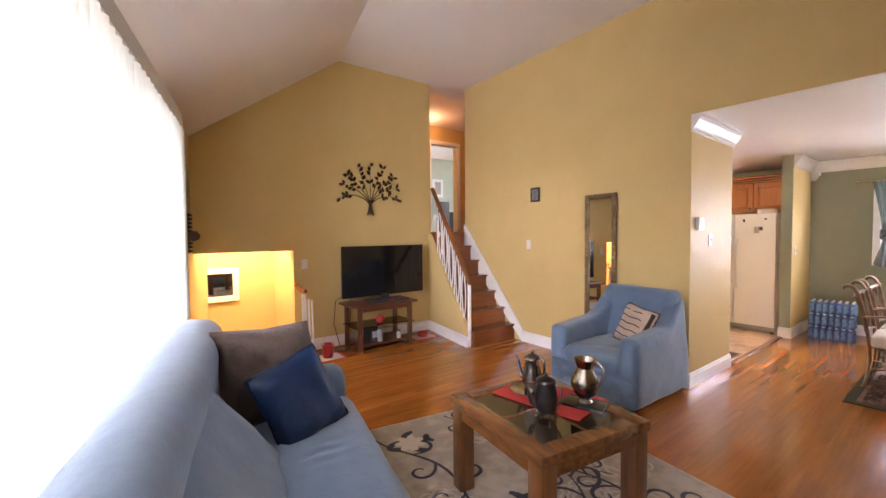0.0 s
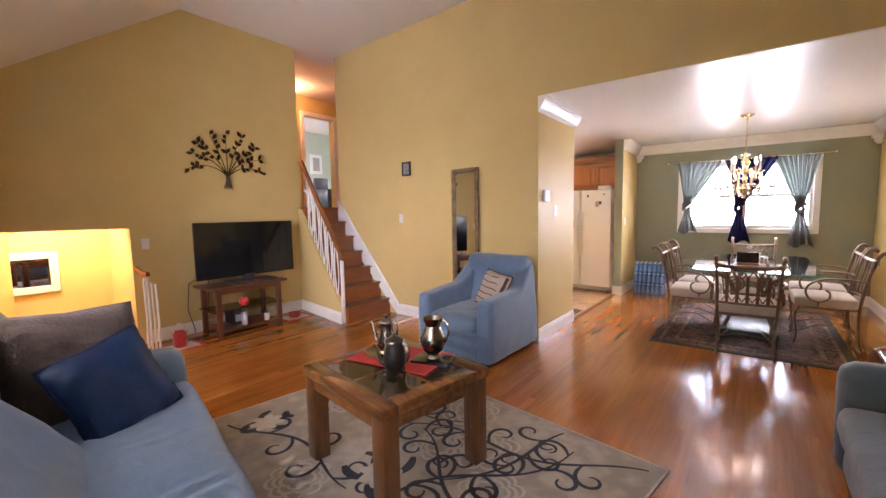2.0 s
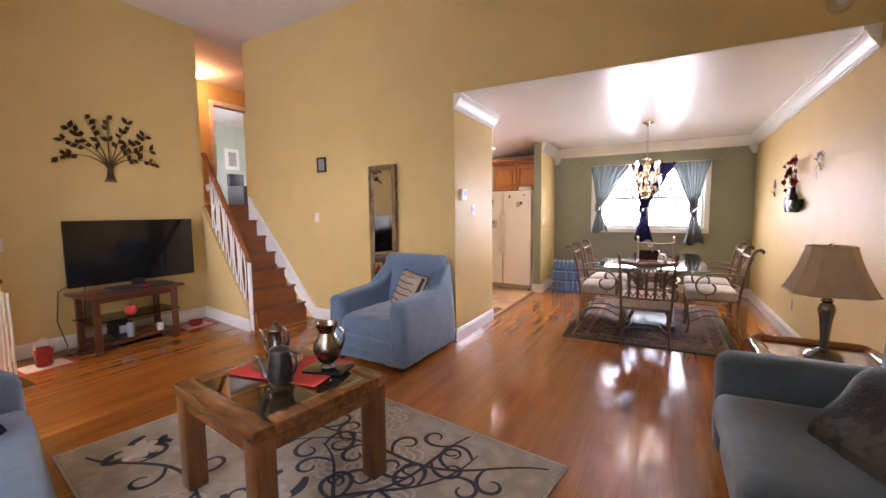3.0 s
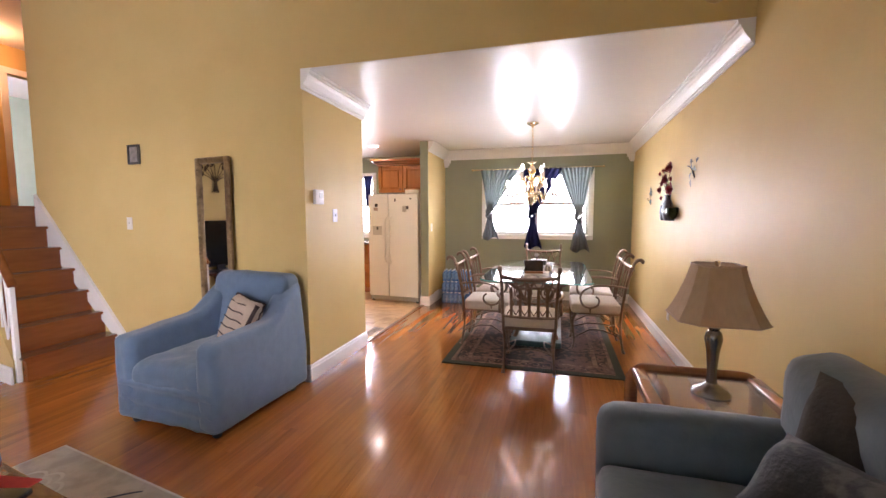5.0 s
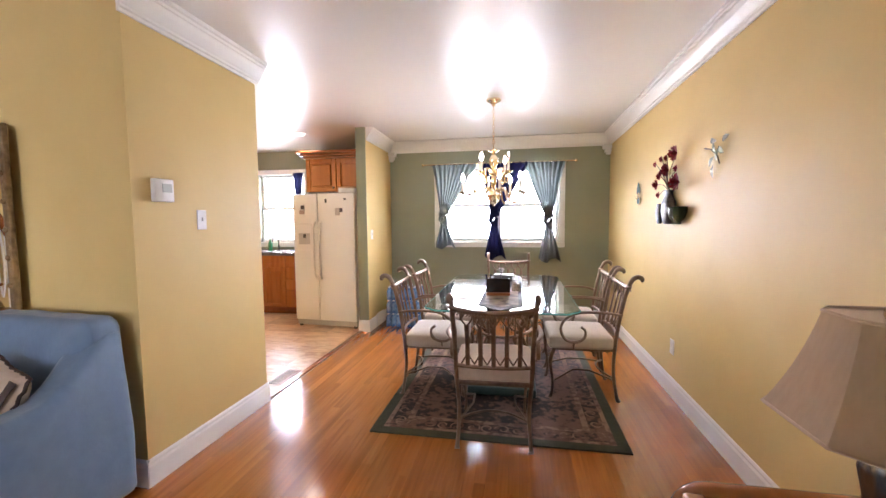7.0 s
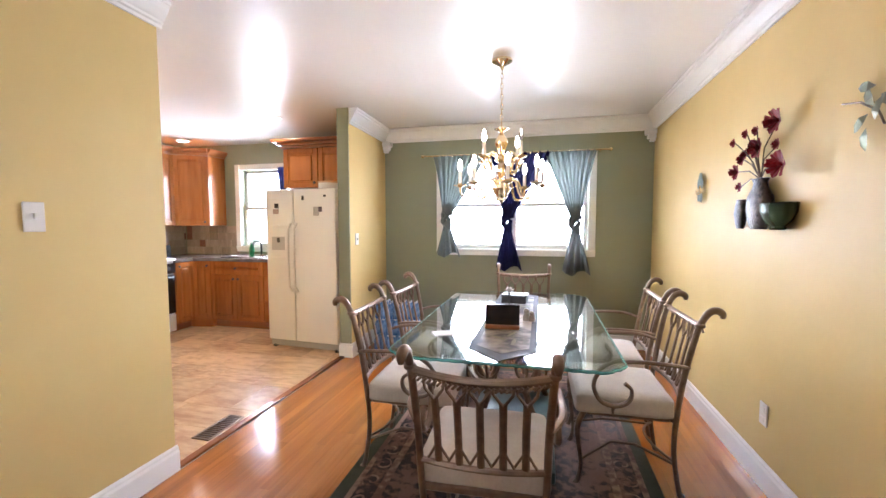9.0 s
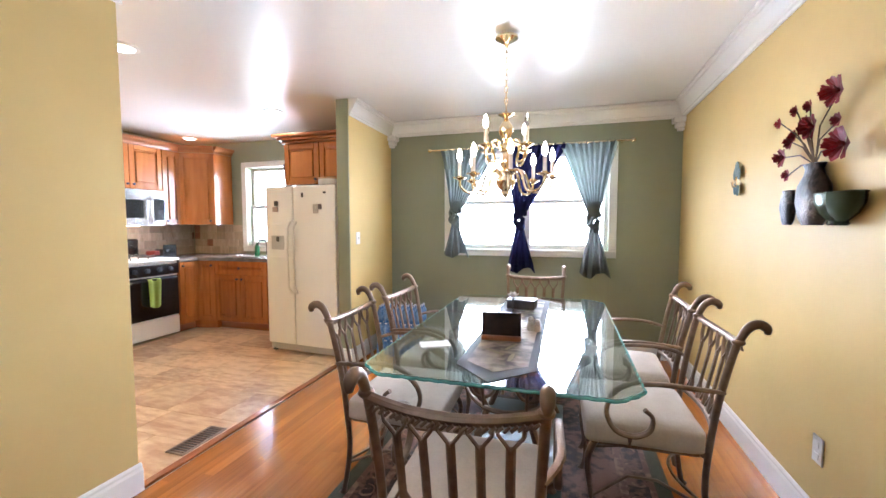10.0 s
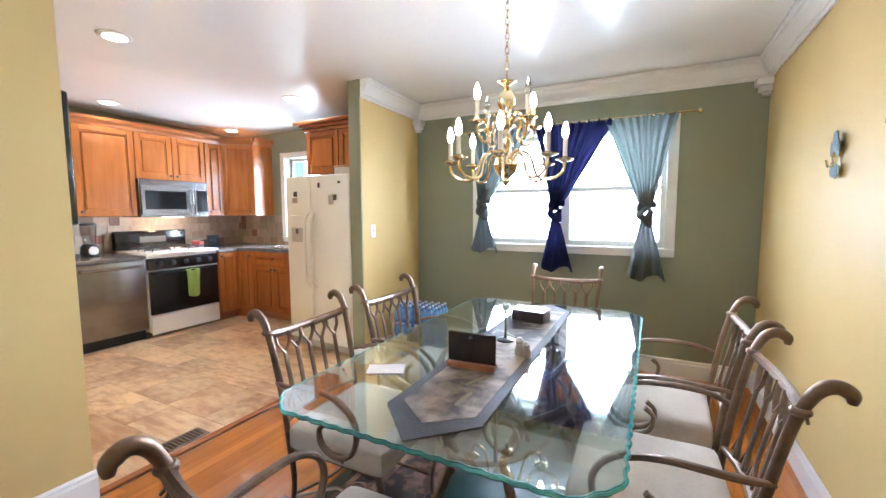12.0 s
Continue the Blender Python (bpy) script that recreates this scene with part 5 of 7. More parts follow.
for cx, cy, r in ((0.34, 0.28, 0.20), (0.0, 0.55, 0.18), (-0.15, -0.6, 0.15), (-0.85, 0.45, 0.19), (0.62, 0.02, 0.15), (-0.75, 0.0, 0.14), (0.45, -0.55, 0.14), (0.15, 0.12, 0.14)):
    for ring, n in ((1.0, 9), (0.68, 7), (0.38, 5)):
        for k in range(n):
            a = 2 * math.pi * k / n + ring * 5
            px, py, q = cx + r * ring * 0.78 * math.cos(a), cy + r * ring * 0.78 * math.sin(a), r * 0.30
            arc = [(px + q * math.cos(a + b), py + q * math.sin(a + b)) for b in np.linspace(-1.5, 1.5, 9)]
            if all(inside(p) for p in arc):
                ribbon(bm, arc, 0.009, 0.0131)
tagged(part("flower_pattern", bm, RUGG, rug, "pale flowers", smooth=False), kind="stuff")

# television and stand
ts = thing("tv_stand", pose(-4.96, 2.19, 0), "cherry wood tv stand with open glass shelves", "tv stand")
for x in (-0.19, 0.19):
    for y in (-0.36, 0.36):
        part("leg", boxes((x - 0.022, x + 0.022, y - 0.028, y + 0.028, 0, 0.55), bev=0.004), CHERRY, ts)
part("top", boxes((-0.22, 0.24, -0.46, 0.46, 0.55, 0.58), bev=0.008, seg=2), CHERRY, ts)
part("apron", boxes((0.18, 0.20, -0.34, 0.34, 0.49, 0.55)), CHERRY, ts)
part("glass_shelf", boxes((-0.2, 0.2, -0.42, 0.42, 0.29, 0.305), bev=0.006), SMOKED, ts, "dark glass shelf")
part("bottom_shelf", boxes((-0.2, 0.21, -0.34, 0.34, 0.06, 0.09), bev=0.005), CHERRY, ts)
tv = thing("television", pose(-5.03, 2.33, 0.58), "large flat black television switched off", "television")
part("panel", boxes((-0.03, 0.0, -0.61, 0.61, 0.06, 0.72), bev=0.006), DARK, tv)
part("screen", boxes((0.0, 0.003, -0.595, 0.595, 0.085, 0.705)), mat("screen_glass", (0.008, 0.008, 0.009), rough=0.08), tv, smooth=False)
part("bezel", boxes((0.0, 0.006, -0.61, 0.61, 0.06, 0.085), (0.0, 0.006, -0.61, 0.61, 0.705, 0.72), (0.0, 0.006, -0.61, -0.595, 0.085, 0.705), (0.0, 0.006, 0.595, 0.61, 0.085, 0.705)), BLACK, tv)
part("stand_neck", boxes((-0.03, 0.01, -0.06, 0.06, 0.01, 0.08)), DARK, tv)
part("stand_foot", boxes((-0.1, 0.16, -0.28, 0.28, 0, 0.012), bev=0.004), DARK, tv)
for k, (y, c, ln) in enumerate(((2.1, DARK, 0.16), (2.24, DARK, 0.14), (2.38, DARK, 0.17), (2.5, DARK, 0.13))):
    single("remote_control", boxes((-0.02, 0.02, -ln / 2, ln / 2, 0, 0.018), bev=0.005, seg=2), c, "slim dark remote control on the tv stand", "remote", m=pose(-4.77, y, 0.58, 0, 0, 20 * (k - 1.5)), group="remotes on the tv stand")
single("red_remote_toy", boxes((-0.02, 0.02, -0.03, 0.03, 0, 0.03), bev=0.008, seg=2), RED, "small red object on the tv stand", "toy", m=pose(-4.8, 2.3, 0.58))
bx = thing("games_box", pose(-4.98, 2.08, 0.09), "tall black box on the lower shelf", "box")
part("case", boxes((-0.12, 0.12, -0.05, 0.05, 0, 0.19), bev=0.006), DARK, bx)
part("label", boxes((0.12, 0.123, -0.035, 0.035, 0.04, 0.12)), mat("pale_print", (0.5, 0.5, 0.5), rough=0.5), bx)
for nm, y, c, hh, lab in (("spray_can", 2.12, (0.35, 0.37, 0.42), 0.14, "grey blue spray can on the lower shelf"), ("white_jar", 2.40, (0.6, 0.58, 0.55), 0.07, "small pale jar on the lower shelf")):
    cn = thing(nm, pose(-4.80, y, 0.09), lab, "container")
    bm = bmesh.new()
    lathe(bm, [(0.03, 0), (0.033, 0.005), (0.033, hh), (0.02, hh + 0.015)], 16)
    part("can_body", bm, mat("painted_tin", c, rough=0.35), cn)
    bm = bmesh.new()
    lathe(bm, [(0.018, hh + 0.015), (0.018, hh + 0.035), (0.006, hh + 0.037)], 12)
    part("cap", bm, DARK, cn)
rb = thing("red_ornament", pose(-4.86, 2.16, 0.305), "round red ornament on the glass shelf", "ornament")
bm = bmesh.new()
lathe(bm, [(0.02, 0), (0.05, 0.02), (0.06, 0.055), (0.045, 0.09), (0.01, 0.105)], 16)
part("globe", bm, RED, rb)
bm = bmesh.new()
lathe(bm, [(0.01, 0.1), (0.008, 0.12), (0.003, 0.122)], 8)
part("stem", bm, DARK, rb)
for k, pts in enumerate(([(-5.1, 1.86, 0.72), (-5.2, 1.70, 0.6), (-5.22, 1.68, 0.3), (-5.15, 1.72, 0.05), (-5.0, 1.62, 0.006), (-4.93, 1.75, 0.006)], [(-5.2, 1.92, 0.7), (-5.22, 1.90, 0.3), (-5.18, 1.85, 0.05), (-5.0, 1.80, 0.006), (-4.9, 1.58, 0.006)])):
    bm = bmesh.new()
    tube(bm, [tuple(p) for p in pts], 0.005, 6)
    single("power_cord", bm, CORD, "thin black power cord behind the tv stand", "cord")

# floor mats with red pots
for y, x, lab, big in ((2.86, -4.93, "red and white mat with a low red bowl", False), (1.44, -4.82, "red and white mat with a red watering can", True)):
    sm = thing("floor_mat", pose(x, y, 0), "small red and white cloth mat on the floor", "mat")
    part("mat", boxes((-0.15, 0.15, -0.2, 0.2, 0, 0.005)), RED, sm)
    part("centre", boxes((-0.12, 0.12, -0.16, 0.16, 0.005, 0.007)), mat("white_cotton", (0.65, 0.58, 0.52), rough=0.9, scale=50), sm)
    pot = thing("red_can" if big else "red_bowl", pose(x, y, 0.007), "red enamel watering can with white handle" if big else "low dark red enamel bowl", "can" if big else "bowl")
    bm = bmesh.new()
    lathe(bm, [(0.055, 0), (0.06, 0.01), (0.065, 0.13), (0.075, 0.16), (0.07, 0.16), (0.055, 0.02)] if big else [(0.06, 0), (0.08, 0.02), (0.085, 0.06), (0.08, 0.06), (0.06, 0.015)], 20)
    part("can_body" if big else "bowl_body", bm, mat("red_enamel", (0.35, 0.02, 0.02), rough=0.3), pot)
    if big:
        bm = bmesh.new()
        tube(bm, [(0, -0.06, 0.15), (0, -0.05, 0.22), (0, 0, 0.25), (0, 0.05, 0.22), (0, 0.06, 0.15)], 0.008, 6)
        part("handle", bm, PLASTIC, pot)
        bm = bmesh.new()
        tube(bm, [(0.05, 0, 0.05), (0.11, 0, 0.10), (0.15, 0, 0.14)], [0.012, 0.01, 0.009], 8)
        part("spout", bm, RED, pot)

# metal tree on the wall
tree = thing("tree_wall_art", pose(XTV + 0.012, 2.24, 1.71), "bronze metal tree wall sculpture with many leaves", "wall art")
BRONZE = mat("dark_bronze", (0.11, 0.07, 0.035), (0.05, 0.03, 0.016), rough=0.35, metal=0.8, scale=20)
tr = random.Random(5)


def leaf(bm, c, ang, ln, wd, tilt=0.0):
    m = Matrix.Translation(c) @ Matrix.Rotation(ang, 4, "X") @ Matrix.Rotation(tilt, 4, "Y")
    pts = [(0, 0, 0), (0.004, wd * 0.8, ln * 0.3), (0.003, wd, ln * 0.55), (0, 0, ln), (0.003, -wd, ln * 0.55), (0.004, -wd * 0.8, ln * 0.3)]
    mid = [bm.verts.new(m @ Vector((0.006, 0, ln * 0.5)))]
    vs = [bm.verts.new(m @ Vector(p)) for p in pts]
    for i in range(6):
        bm.faces.new((vs[i], vs[(i + 1) % 6], mid[0]))


bm = bmesh.new()
for k in range(5):
    dy = 0.012 * (k - 2)
    tube(bm, [(0, 2.2 * dy, 0.0), (0.004, dy, 0.06), (0.004, dy * 0.6, 0.15)], [0.006, 0.010, 0.009], 6)
part("trunk", bm, BRONZE, tree)
for k in range(9):
    a = radians(-78 + 19.5 * k)
    ln = 0.40 + 0.12 * math.cos(a) + tr.uniform(-0.03, 0.03)
    pts = []
    for t in np.linspace(0, 1, 10):
        ang = a * (0.55 + 0.55 * t) if abs(a) > 0.5 else a * (0.7 + 0.4 * t)
        pts.append((0.006, math.sin(ang) * ln * t, 0.14 + math.cos(ang) * ln * t + 0.05 * t * (1 if abs(a) > 1 else 0.4)))
    bm = bmesh.new()
    tube(bm, pts, [0.007 - 0.005 * i / 9 for i in range(10)], 5)
    br = part("branch", bm, BRONZE, tree)
    for j in range(4, 10):
        for s in (-1, 1):
            if tr.random() < 0.62:
                p = pts[j]
                bm = bmesh.new()
                leaf(bm, Vector((0.012, p[1], p[2])), -a + s * tr.uniform(0.5, 1.1), tr.uniform(0.06, 0.095), tr.uniform(0.019, 0.028), tr.uniform(-0.4, 0.4))
                part("leaf", bm, BRONZE, br, smooth=False)

# mirror, picture, switches on the mirror wall
MW = math.degrees(math.atan2(-0.14, 3.33))


def on_mirror_wall(x, z, off=0.0):
    return pose(x, 3.70 + 0.042 * (-1.8 - x) - 0.002 - off, z, 0, 0, MW)


mr = thing("tall_mirror", on_mirror_wall(-2.70, 0.48, 0.022) @ pose(0, 0, 0, 0, 0, -5.5), "tall mirror in a carved antique gold frame", "mirror")
GILT = mat("antique_gilt", (0.36, 0.25, 0.13), (0.14, 0.09, 0.045), rough=0.45, metal=0.5, scale=30, bump=0.6, bscale=60)
mh, mwid, fw = 1.39, 0.205, 0.055
for r in ((-mwid, -mwid + fw, 0, mh), (mwid - fw, mwid, 0, mh), (-mwid + fw, mwid - fw, mh - fw, mh), (-mwid + fw, mwid - fw, 0, fw)):
    part("frame_rail", boxes((r[0], r[1], -0.03, 0, r[2], r[3]), bev=0.012, seg=2), GILT, mr)
for k in range(9):
    for s in (-1, 1):
        bm = bmesh.new()
        lathe(bm, [(0.004, -0.012), (0.014, -0.006), (0.016, 0.0), (0.014, 0.006), (0.004, 0.012)], 10)
        bmesh.ops.transform(bm, matrix=pose(s * (mwid - fw / 2), -0.032, 0.12 + 0.145 * k, 90, 0, 0), verts=bm.verts[:])
        part("carved_boss", bm, GILT, mr)
part("mirror_glass", boxes((-mwid + fw, mwid - fw, -0.012, -0.006, fw, mh - fw)), MIRROR, mr, smooth=False)
pf = thing("picture_frame", on_mirror_wall(-3.66, 1.85), "small dark framed picture on the yellow wall", "picture")
part("frame", boxes((-0.075, -0.055, -0.02, 0, 0, 0.18), (0.055, 0.075, -0.02, 0, 0, 0.18), (-0.055, 0.055, -0.02, 0, 0.16, 0.18), (-0.055, 0.055, -0.02, 0, 0, 0.02), bev=0.003), DARK, pf)
part("picture", boxes((-0.055, 0.055, -0.01, -0.004, 0.02, 0.16)), mat("grey_print", (0.36, 0.34, 0.33), (0.12, 0.12, 0.13), scale=24), pf)


def plate(name, m, label, outlet=False):
    p = thing(name, m, label, "outlet" if outlet else "switch")
    part("plate", boxes((-0.036, 0.036, -0.007, 0, -0.058, 0.058), bev=0.003), PLASTIC, p)
    if outlet:
        for z in (-0.026, 0.026):
            part("socket", boxes((-0.016, 0.016, -0.010, -0.007, z - 0.014, z + 0.014), bev=0.002), PLASTIC, p)
    else:
        part("toggle", boxes((-0.006, 0.006, -0.018, -0.007, -0.008, 0.014), bev=0.002), PLASTIC, p)
    return p


plate("light_switch", on_mirror_wall(-3.78, 1.30), "white light switch on the yellow wall")
plate("light_switch", pose(XTV + 0.001, 1.33, 1.09, 0, 0, 90), "white light switch on the yellow wall")
plate("light_switch", pose(-1.799, 4.14, 1.37, 0, 0, 90), "white round dimmer switch on the yellow wall")
plate("light_switch", pose(-1.714, 6.80, 1.18, 0, 0, 90), "white light switch on the yellow wall")
plate("wall_outlet", pose(XR - 0.001, 5.31, 0.375, 0, 0, -90), "white electrical outlet above the baseboard", True)
plate("wall_outlet", pose(XR - 0.001, 3.45, 0.38, 0, 0, -90), "white electrical outlet above the baseboard", True)
th = thing("thermostat", pose(-1.799, 3.865, 1.525, 0, 0, 90), "white wall thermostat with grey display", "thermostat")
part("case", boxes((-0.06, 0.06, -0.03, 0, -0.06, 0.06), bev=0.006, seg=2), PLASTIC, th)
part("display", boxes((-0.015, 0.045, -0.032, -0.03, -0.01, 0.035)), mat("grey_lcd", (0.40, 0.40, 0.36), rough=0.3), th)
sd = thing("smoke_detector", pose(1.013, 3.699, 2.681, 90, 0, 0), "round cream smoke detector on the header wall", "smoke detector")
bm = bmesh.new()
lathe(bm, [(0.07, 0), (0.068, 0.015), (0.055, 0.03), (0.02, 0.036)], 24)
part("case", bm, mat("cream_plastic", (0.60, 0.47, 0.25), rough=0.5), sd)
bm = bmesh.new()
lathe(bm, [(0.03, 0.03), (0.028, 0.04), (0.005, 0.041)], 16)
part("sensor", bm, PLASTIC, sd)
lv = thing("rack_ornament", WIN @ pose(0.28, 0.03, 1.28), "dark ribbed hanging ornament near the corner", "ornament")
part("back_strip", boxes((-0.05, 0.05, -0.025, -0.015, 0, 0.40)), DARK, lv)
for k in range(10):
    part("rung", boxes((-0.06, 0.06, -0.015, 0.01, 0.01 + 0.04 * k, 0.03 + 0.04 * k), bev=0.003), BROWN, lv)
bm = bmesh.new()
lathe(bm, [(0.01, 0), (0.05, 0.02), (0.06, 0.06), (0.03, 0.1)], 12, (0.06, 0.03, 0.12))
part("pouch", bm, mat("grey_mauve_cloth", (0.2, 0.17, 0.18), rough=0.9), lv)
hk = thing("wall_hook", WIN @ pose(1.2, 0.004, 1.88), "small dark iron wall hook near the blinds", "hook")
bm = bmesh.new()
tube(bm, [(0, 0, 0.1), (0, 0.03, 0.06), (0, 0.02, 0.0), (0, 0.05, -0.03), (0, 0.06, 0.01)], 0.008, 6)
part("hook", bm, DARK, hk)
part("back_plate", boxes((-0.02, 0.02, -0.004, 0.004, -0.02, 0.12), bev=0.002), DARK, hk)

# end table and lamp
et = thing("end_table", pose(0.91, 3.07, 0), "curved oak end table with inset glass top", "end table")
OAKF = mat("glossy_oak_frame", (0.36, 0.14, 0.045), (0.25, 0.085, 0.025), rough=0.2, scale=9, stretch=(2, 2, 2), coat=0.5)


def loop_rail(y, n=10):
    pts = [(-0.33, y, 0.02)]
    pts += [(-0.33, y, z) for z in (0.2, 0.36)]
    pts += [(-0.25 - 0.08 * math.cos(a), y, 0.40 + 0.08 * math.sin(a)) for a in np.linspace(0, math.pi / 2, 6)]
    pts += [(0.0, y, 0.48)]
    pts += [(0.22 + 0.08 * math.sin(a), y, 0.40 + 0.08 * math.cos(a)) for a in np.linspace(0, math.pi / 2, 6)]
    pts += [(0.30, y, 0.2), (0.30, y, 0.02)]
    return pts


for y in (-0.30, 0.30):
    bm = bmesh.new()
    tube(bm, loop_rail(y), 0.035, 12, 0.9)
    part("side_frame", bm, OAKF, et)
for x in (-0.30, 0.27):
    part("cross_rail", boxes((x - 0.035, x + 0.035, -0.28, 0.28, 0.435, 0.495), bev=0.015, seg=3), OAKF, et)
part("glass_top", boxes((-0.265, 0.235, -0.28, 0.28, 0.478, 0.488), bev=0.002), glass("bronze_glass", (0.50, 0.42, 0.33), 0.02), et, "bronze tinted glass top")
part("lower_shelf", boxes((-0.30, 0.27, -0.27, 0.27, 0.12, 0.145), bev=0.005), OAKF, et)
lamp = thing("table_lamp", pose(0.89, 3.07, 0.488), "brushed steel table lamp with flared tan cut-corner shade", "lamp")
bm = bmesh.new()
lathe(bm, [(0.078, 0), (0.08, 0.01), (0.068, 0.028), (0.034, 0.042), (0.022, 0.055), (0.019, 0.11), (0.026, 0.2), (0.036, 0.255), (0.03, 0.285), (0.02, 0.295), (0.026, 0.305), (0.012, 0.32)], 24)
part("base", bm, STEEL, lamp)
bm = bmesh.new()
tube(bm, [(0, 0, 0.31), (0, 0, 0.58)], 0.006, 8)
part("stem", bm, BRASS, lamp)
SHADE_PLAN = [(1.0, 0.62), (0.62, 1.0), (-0.62, 1.0), (-1.0, 0.62), (-1.0, -0.62), (-0.62, -1.0), (0.62, -1.0), (1.0, -0.62)]


def shade_edge(i):
    """A point round a square with cut corners, six to a side."""
    a, b, u = SHADE_PLAN[i // 6 % 8], SHADE_PLAN[(i // 6 + 1) % 8], i % 6 / 6
    return a[0] + (b[0] - a[0]) * u, a[1] + (b[1] - a[1]) * u


SHADE = sheer("tan_lampshade", (0.58, 0.44, 0.31), 0.3)
bm = bmesh.new()
rings = []
for t in np.linspace(0, 1, 12):
    z = 0.585 - 0.235 * t
    r = 0.088 + 0.052 * t + 0.030 * t ** 2.2
    ring = []
    for i in range(48):
        px, py = shade_edge(i)
        ring.append(bm.verts.new((r * px, r * py, z)))
    rings.append(ring)
for a, b in zip(rings, rings[1:]):
    for i in range(48):
        bm.faces.new((a[i], a[(i + 1) % 48], b[(i + 1) % 48], b[i]))
sh = part("shade", bm, SHADE, lamp)
CREAM_CORD = mat("tan_cord", (0.50, 0.37, 0.26), rough=0.8)
for wide, z in ((0.170, 0.35), (0.088, 0.585)):
    bm = bmesh.new()
    tube(bm, [(wide * shade_edge(i)[0], wide * shade_edge(i)[1], z) for i in range(49)], 0.004, 5)
    part("shade_trim", bm, CREAM_CORD, sh)
bm = bmesh.new()
lathe(bm, [(0.005, 0.575), (0.011, 0.588), (0.010, 0.600), (0.003, 0.605)], 10)
part("finial", bm, BRASS, lamp)
lamp.scale = (1.1, 1.1, 1.1)

# ---- dining room ----
ch = thing("dining_chair", pose(-0.08, 4.56, 0, 0, 0, 2), "taupe metal dining armchair with scrolled arms and cream seat", "chair", "chairs round the dining table")
bm = bmesh.new()
soft(bm, -0.24, 0.24, -0.205, 0.26, 0.385, 0.49, 0.026, 10, 0.003, 9, bulge=0.014)
part("seat", bm, CREAM, ch)
part("seat_frame", boxes((-0.225, 0.225, -0.215, -0.185, 0.375, 0.405), (-0.225, 0.225, 0.2, 0.23, 0.375, 0.405), (-0.225, -0.195, -0.185, 0.2, 0.375, 0.405), (0.195, 0.225, -0.185, 0.2, 0.375, 0.405), bev=0.006), METAL, ch)
for s in (-1, 1):
    bm = bmesh.new()
    pts = [(s * 0.215, -0.25, 0.0), (s * 0.215, -0.235, 0.03), (s * 0.205, -0.21, 0.22), (s * 0.22, -0.215, 0.42), (s * 0.225, -0.24, 0.62), (s * 0.235, -0.28, 0.82), (s * 0.238, -0.305, 0.89), (s * 0.24, -0.328, 0.925), (s * 0.24, -0.357, 0.936), (s * 0.24, -0.382, 0.922), (s * 0.24, -0.384, 0.900)]
    smooth_tube(bm, pts, [0.018, 0.012, 0.012, 0.013, 0.014, 0.014, 0.015, 0.017, 0.018, 0.017, 0.010], 12)
    post = part("back_post", bm, METAL, ch)
    bm = bmesh.new()
    lathe(bm, [(0.018, -0.01), (0.023, -0.004), (0.023, 0.004), (0.018, 0.01)], 10, (s * 0.237, -0.293, 0.862))
    part("collar", bm, METAL, post)
    bm = bmesh.new()
    smooth_tube(bm, [(s * 0.2, 0.21, 0.39), (s * 0.22, 0.245, 0.30), (s * 0.205, 0.225, 0.12), (s * 0.205, 0.235, 0.03), (s * 0.21, 0.25, 0.0)], [0.016, 0.014, 0.010, 0.012, 0.017], 8)
    part("front_leg", bm, METAL, ch)
    bm = bmesh.new()
    x = s * 0.275
    ay = [(-0.255, 0.655), (-0.16, 0.675), (-0.02, 0.680), (0.08, 0.665), (0.155, 0.615), (0.178, 0.545), (0.145, 0.475), (0.075, 0.455), (0.015, 0.485), (0.005, 0.540), (0.035, 0.570)]
    smooth_tube(bm, [(x - s * (0.045 if k == 0 else 0), y, z) for k, (y, z) in enumerate(ay)], [0.011] + [0.014] * 8 + [0.012, 0.014], 8, 0.75)
    arm = part("arm", bm, METAL, ch)
    bm = bmesh.new()
    tube(bm, [(x, 0.08, 0.457), (x - s * 0.03, 0.08, 0.43), (s * 0.222, 0.08, 0.39)], 0.009, 6)
    part("arm_support", bm, METAL, arm)
    bm = bmesh.new()
    tube(bm, [(s * 0.205, -0.21, 0.16), (s * 0.13, -0.05, 0.20), (s * 0.13, 0.07, 0.20), (s * 0.205, 0.225, 0.13)], 0.007, 6)
    part("side_stretcher", bm, METAL, ch)


def bow(x, z):
    return -0.20 - (z - 0.42) * 0.205 - 0.035 * (1 - (x / 0.24) ** 2)


bm = bmesh.new()
tube(bm, [(x, bow(x, 0.85) - 0.005, 0.855 - 0.02 * (1 - (x / 0.24) ** 2)) for x in np.linspace(-0.235, 0.235, 13)], 0.014, 8, 1.2)
tr_ = part("top_rail", bm, METAL, ch)
bm = bmesh.new()
for k in range(26):
    x = -0.215 + 0.43 * k / 25
    z = 0.838 - 0.02 * (1 - (x / 0.24) ** 2)
    tube(bm, [(x - 0.008, bow(x, 0.85) - 0.018, z - 0.008), (x + 0.008, bow(x, 0.85) - 0.018, z + 0.008)], 0.0045, 5)
part("rope_moulding", bm, METAL, tr_, "twisted rope moulding")
bm = bmesh.new()
tube(bm, [(x, bow(x, 0.50), 0.50) for x in np.linspace(-0.222, 0.222, 9)], 0.012, 8)
part("lower_rail", bm, METAL, ch)
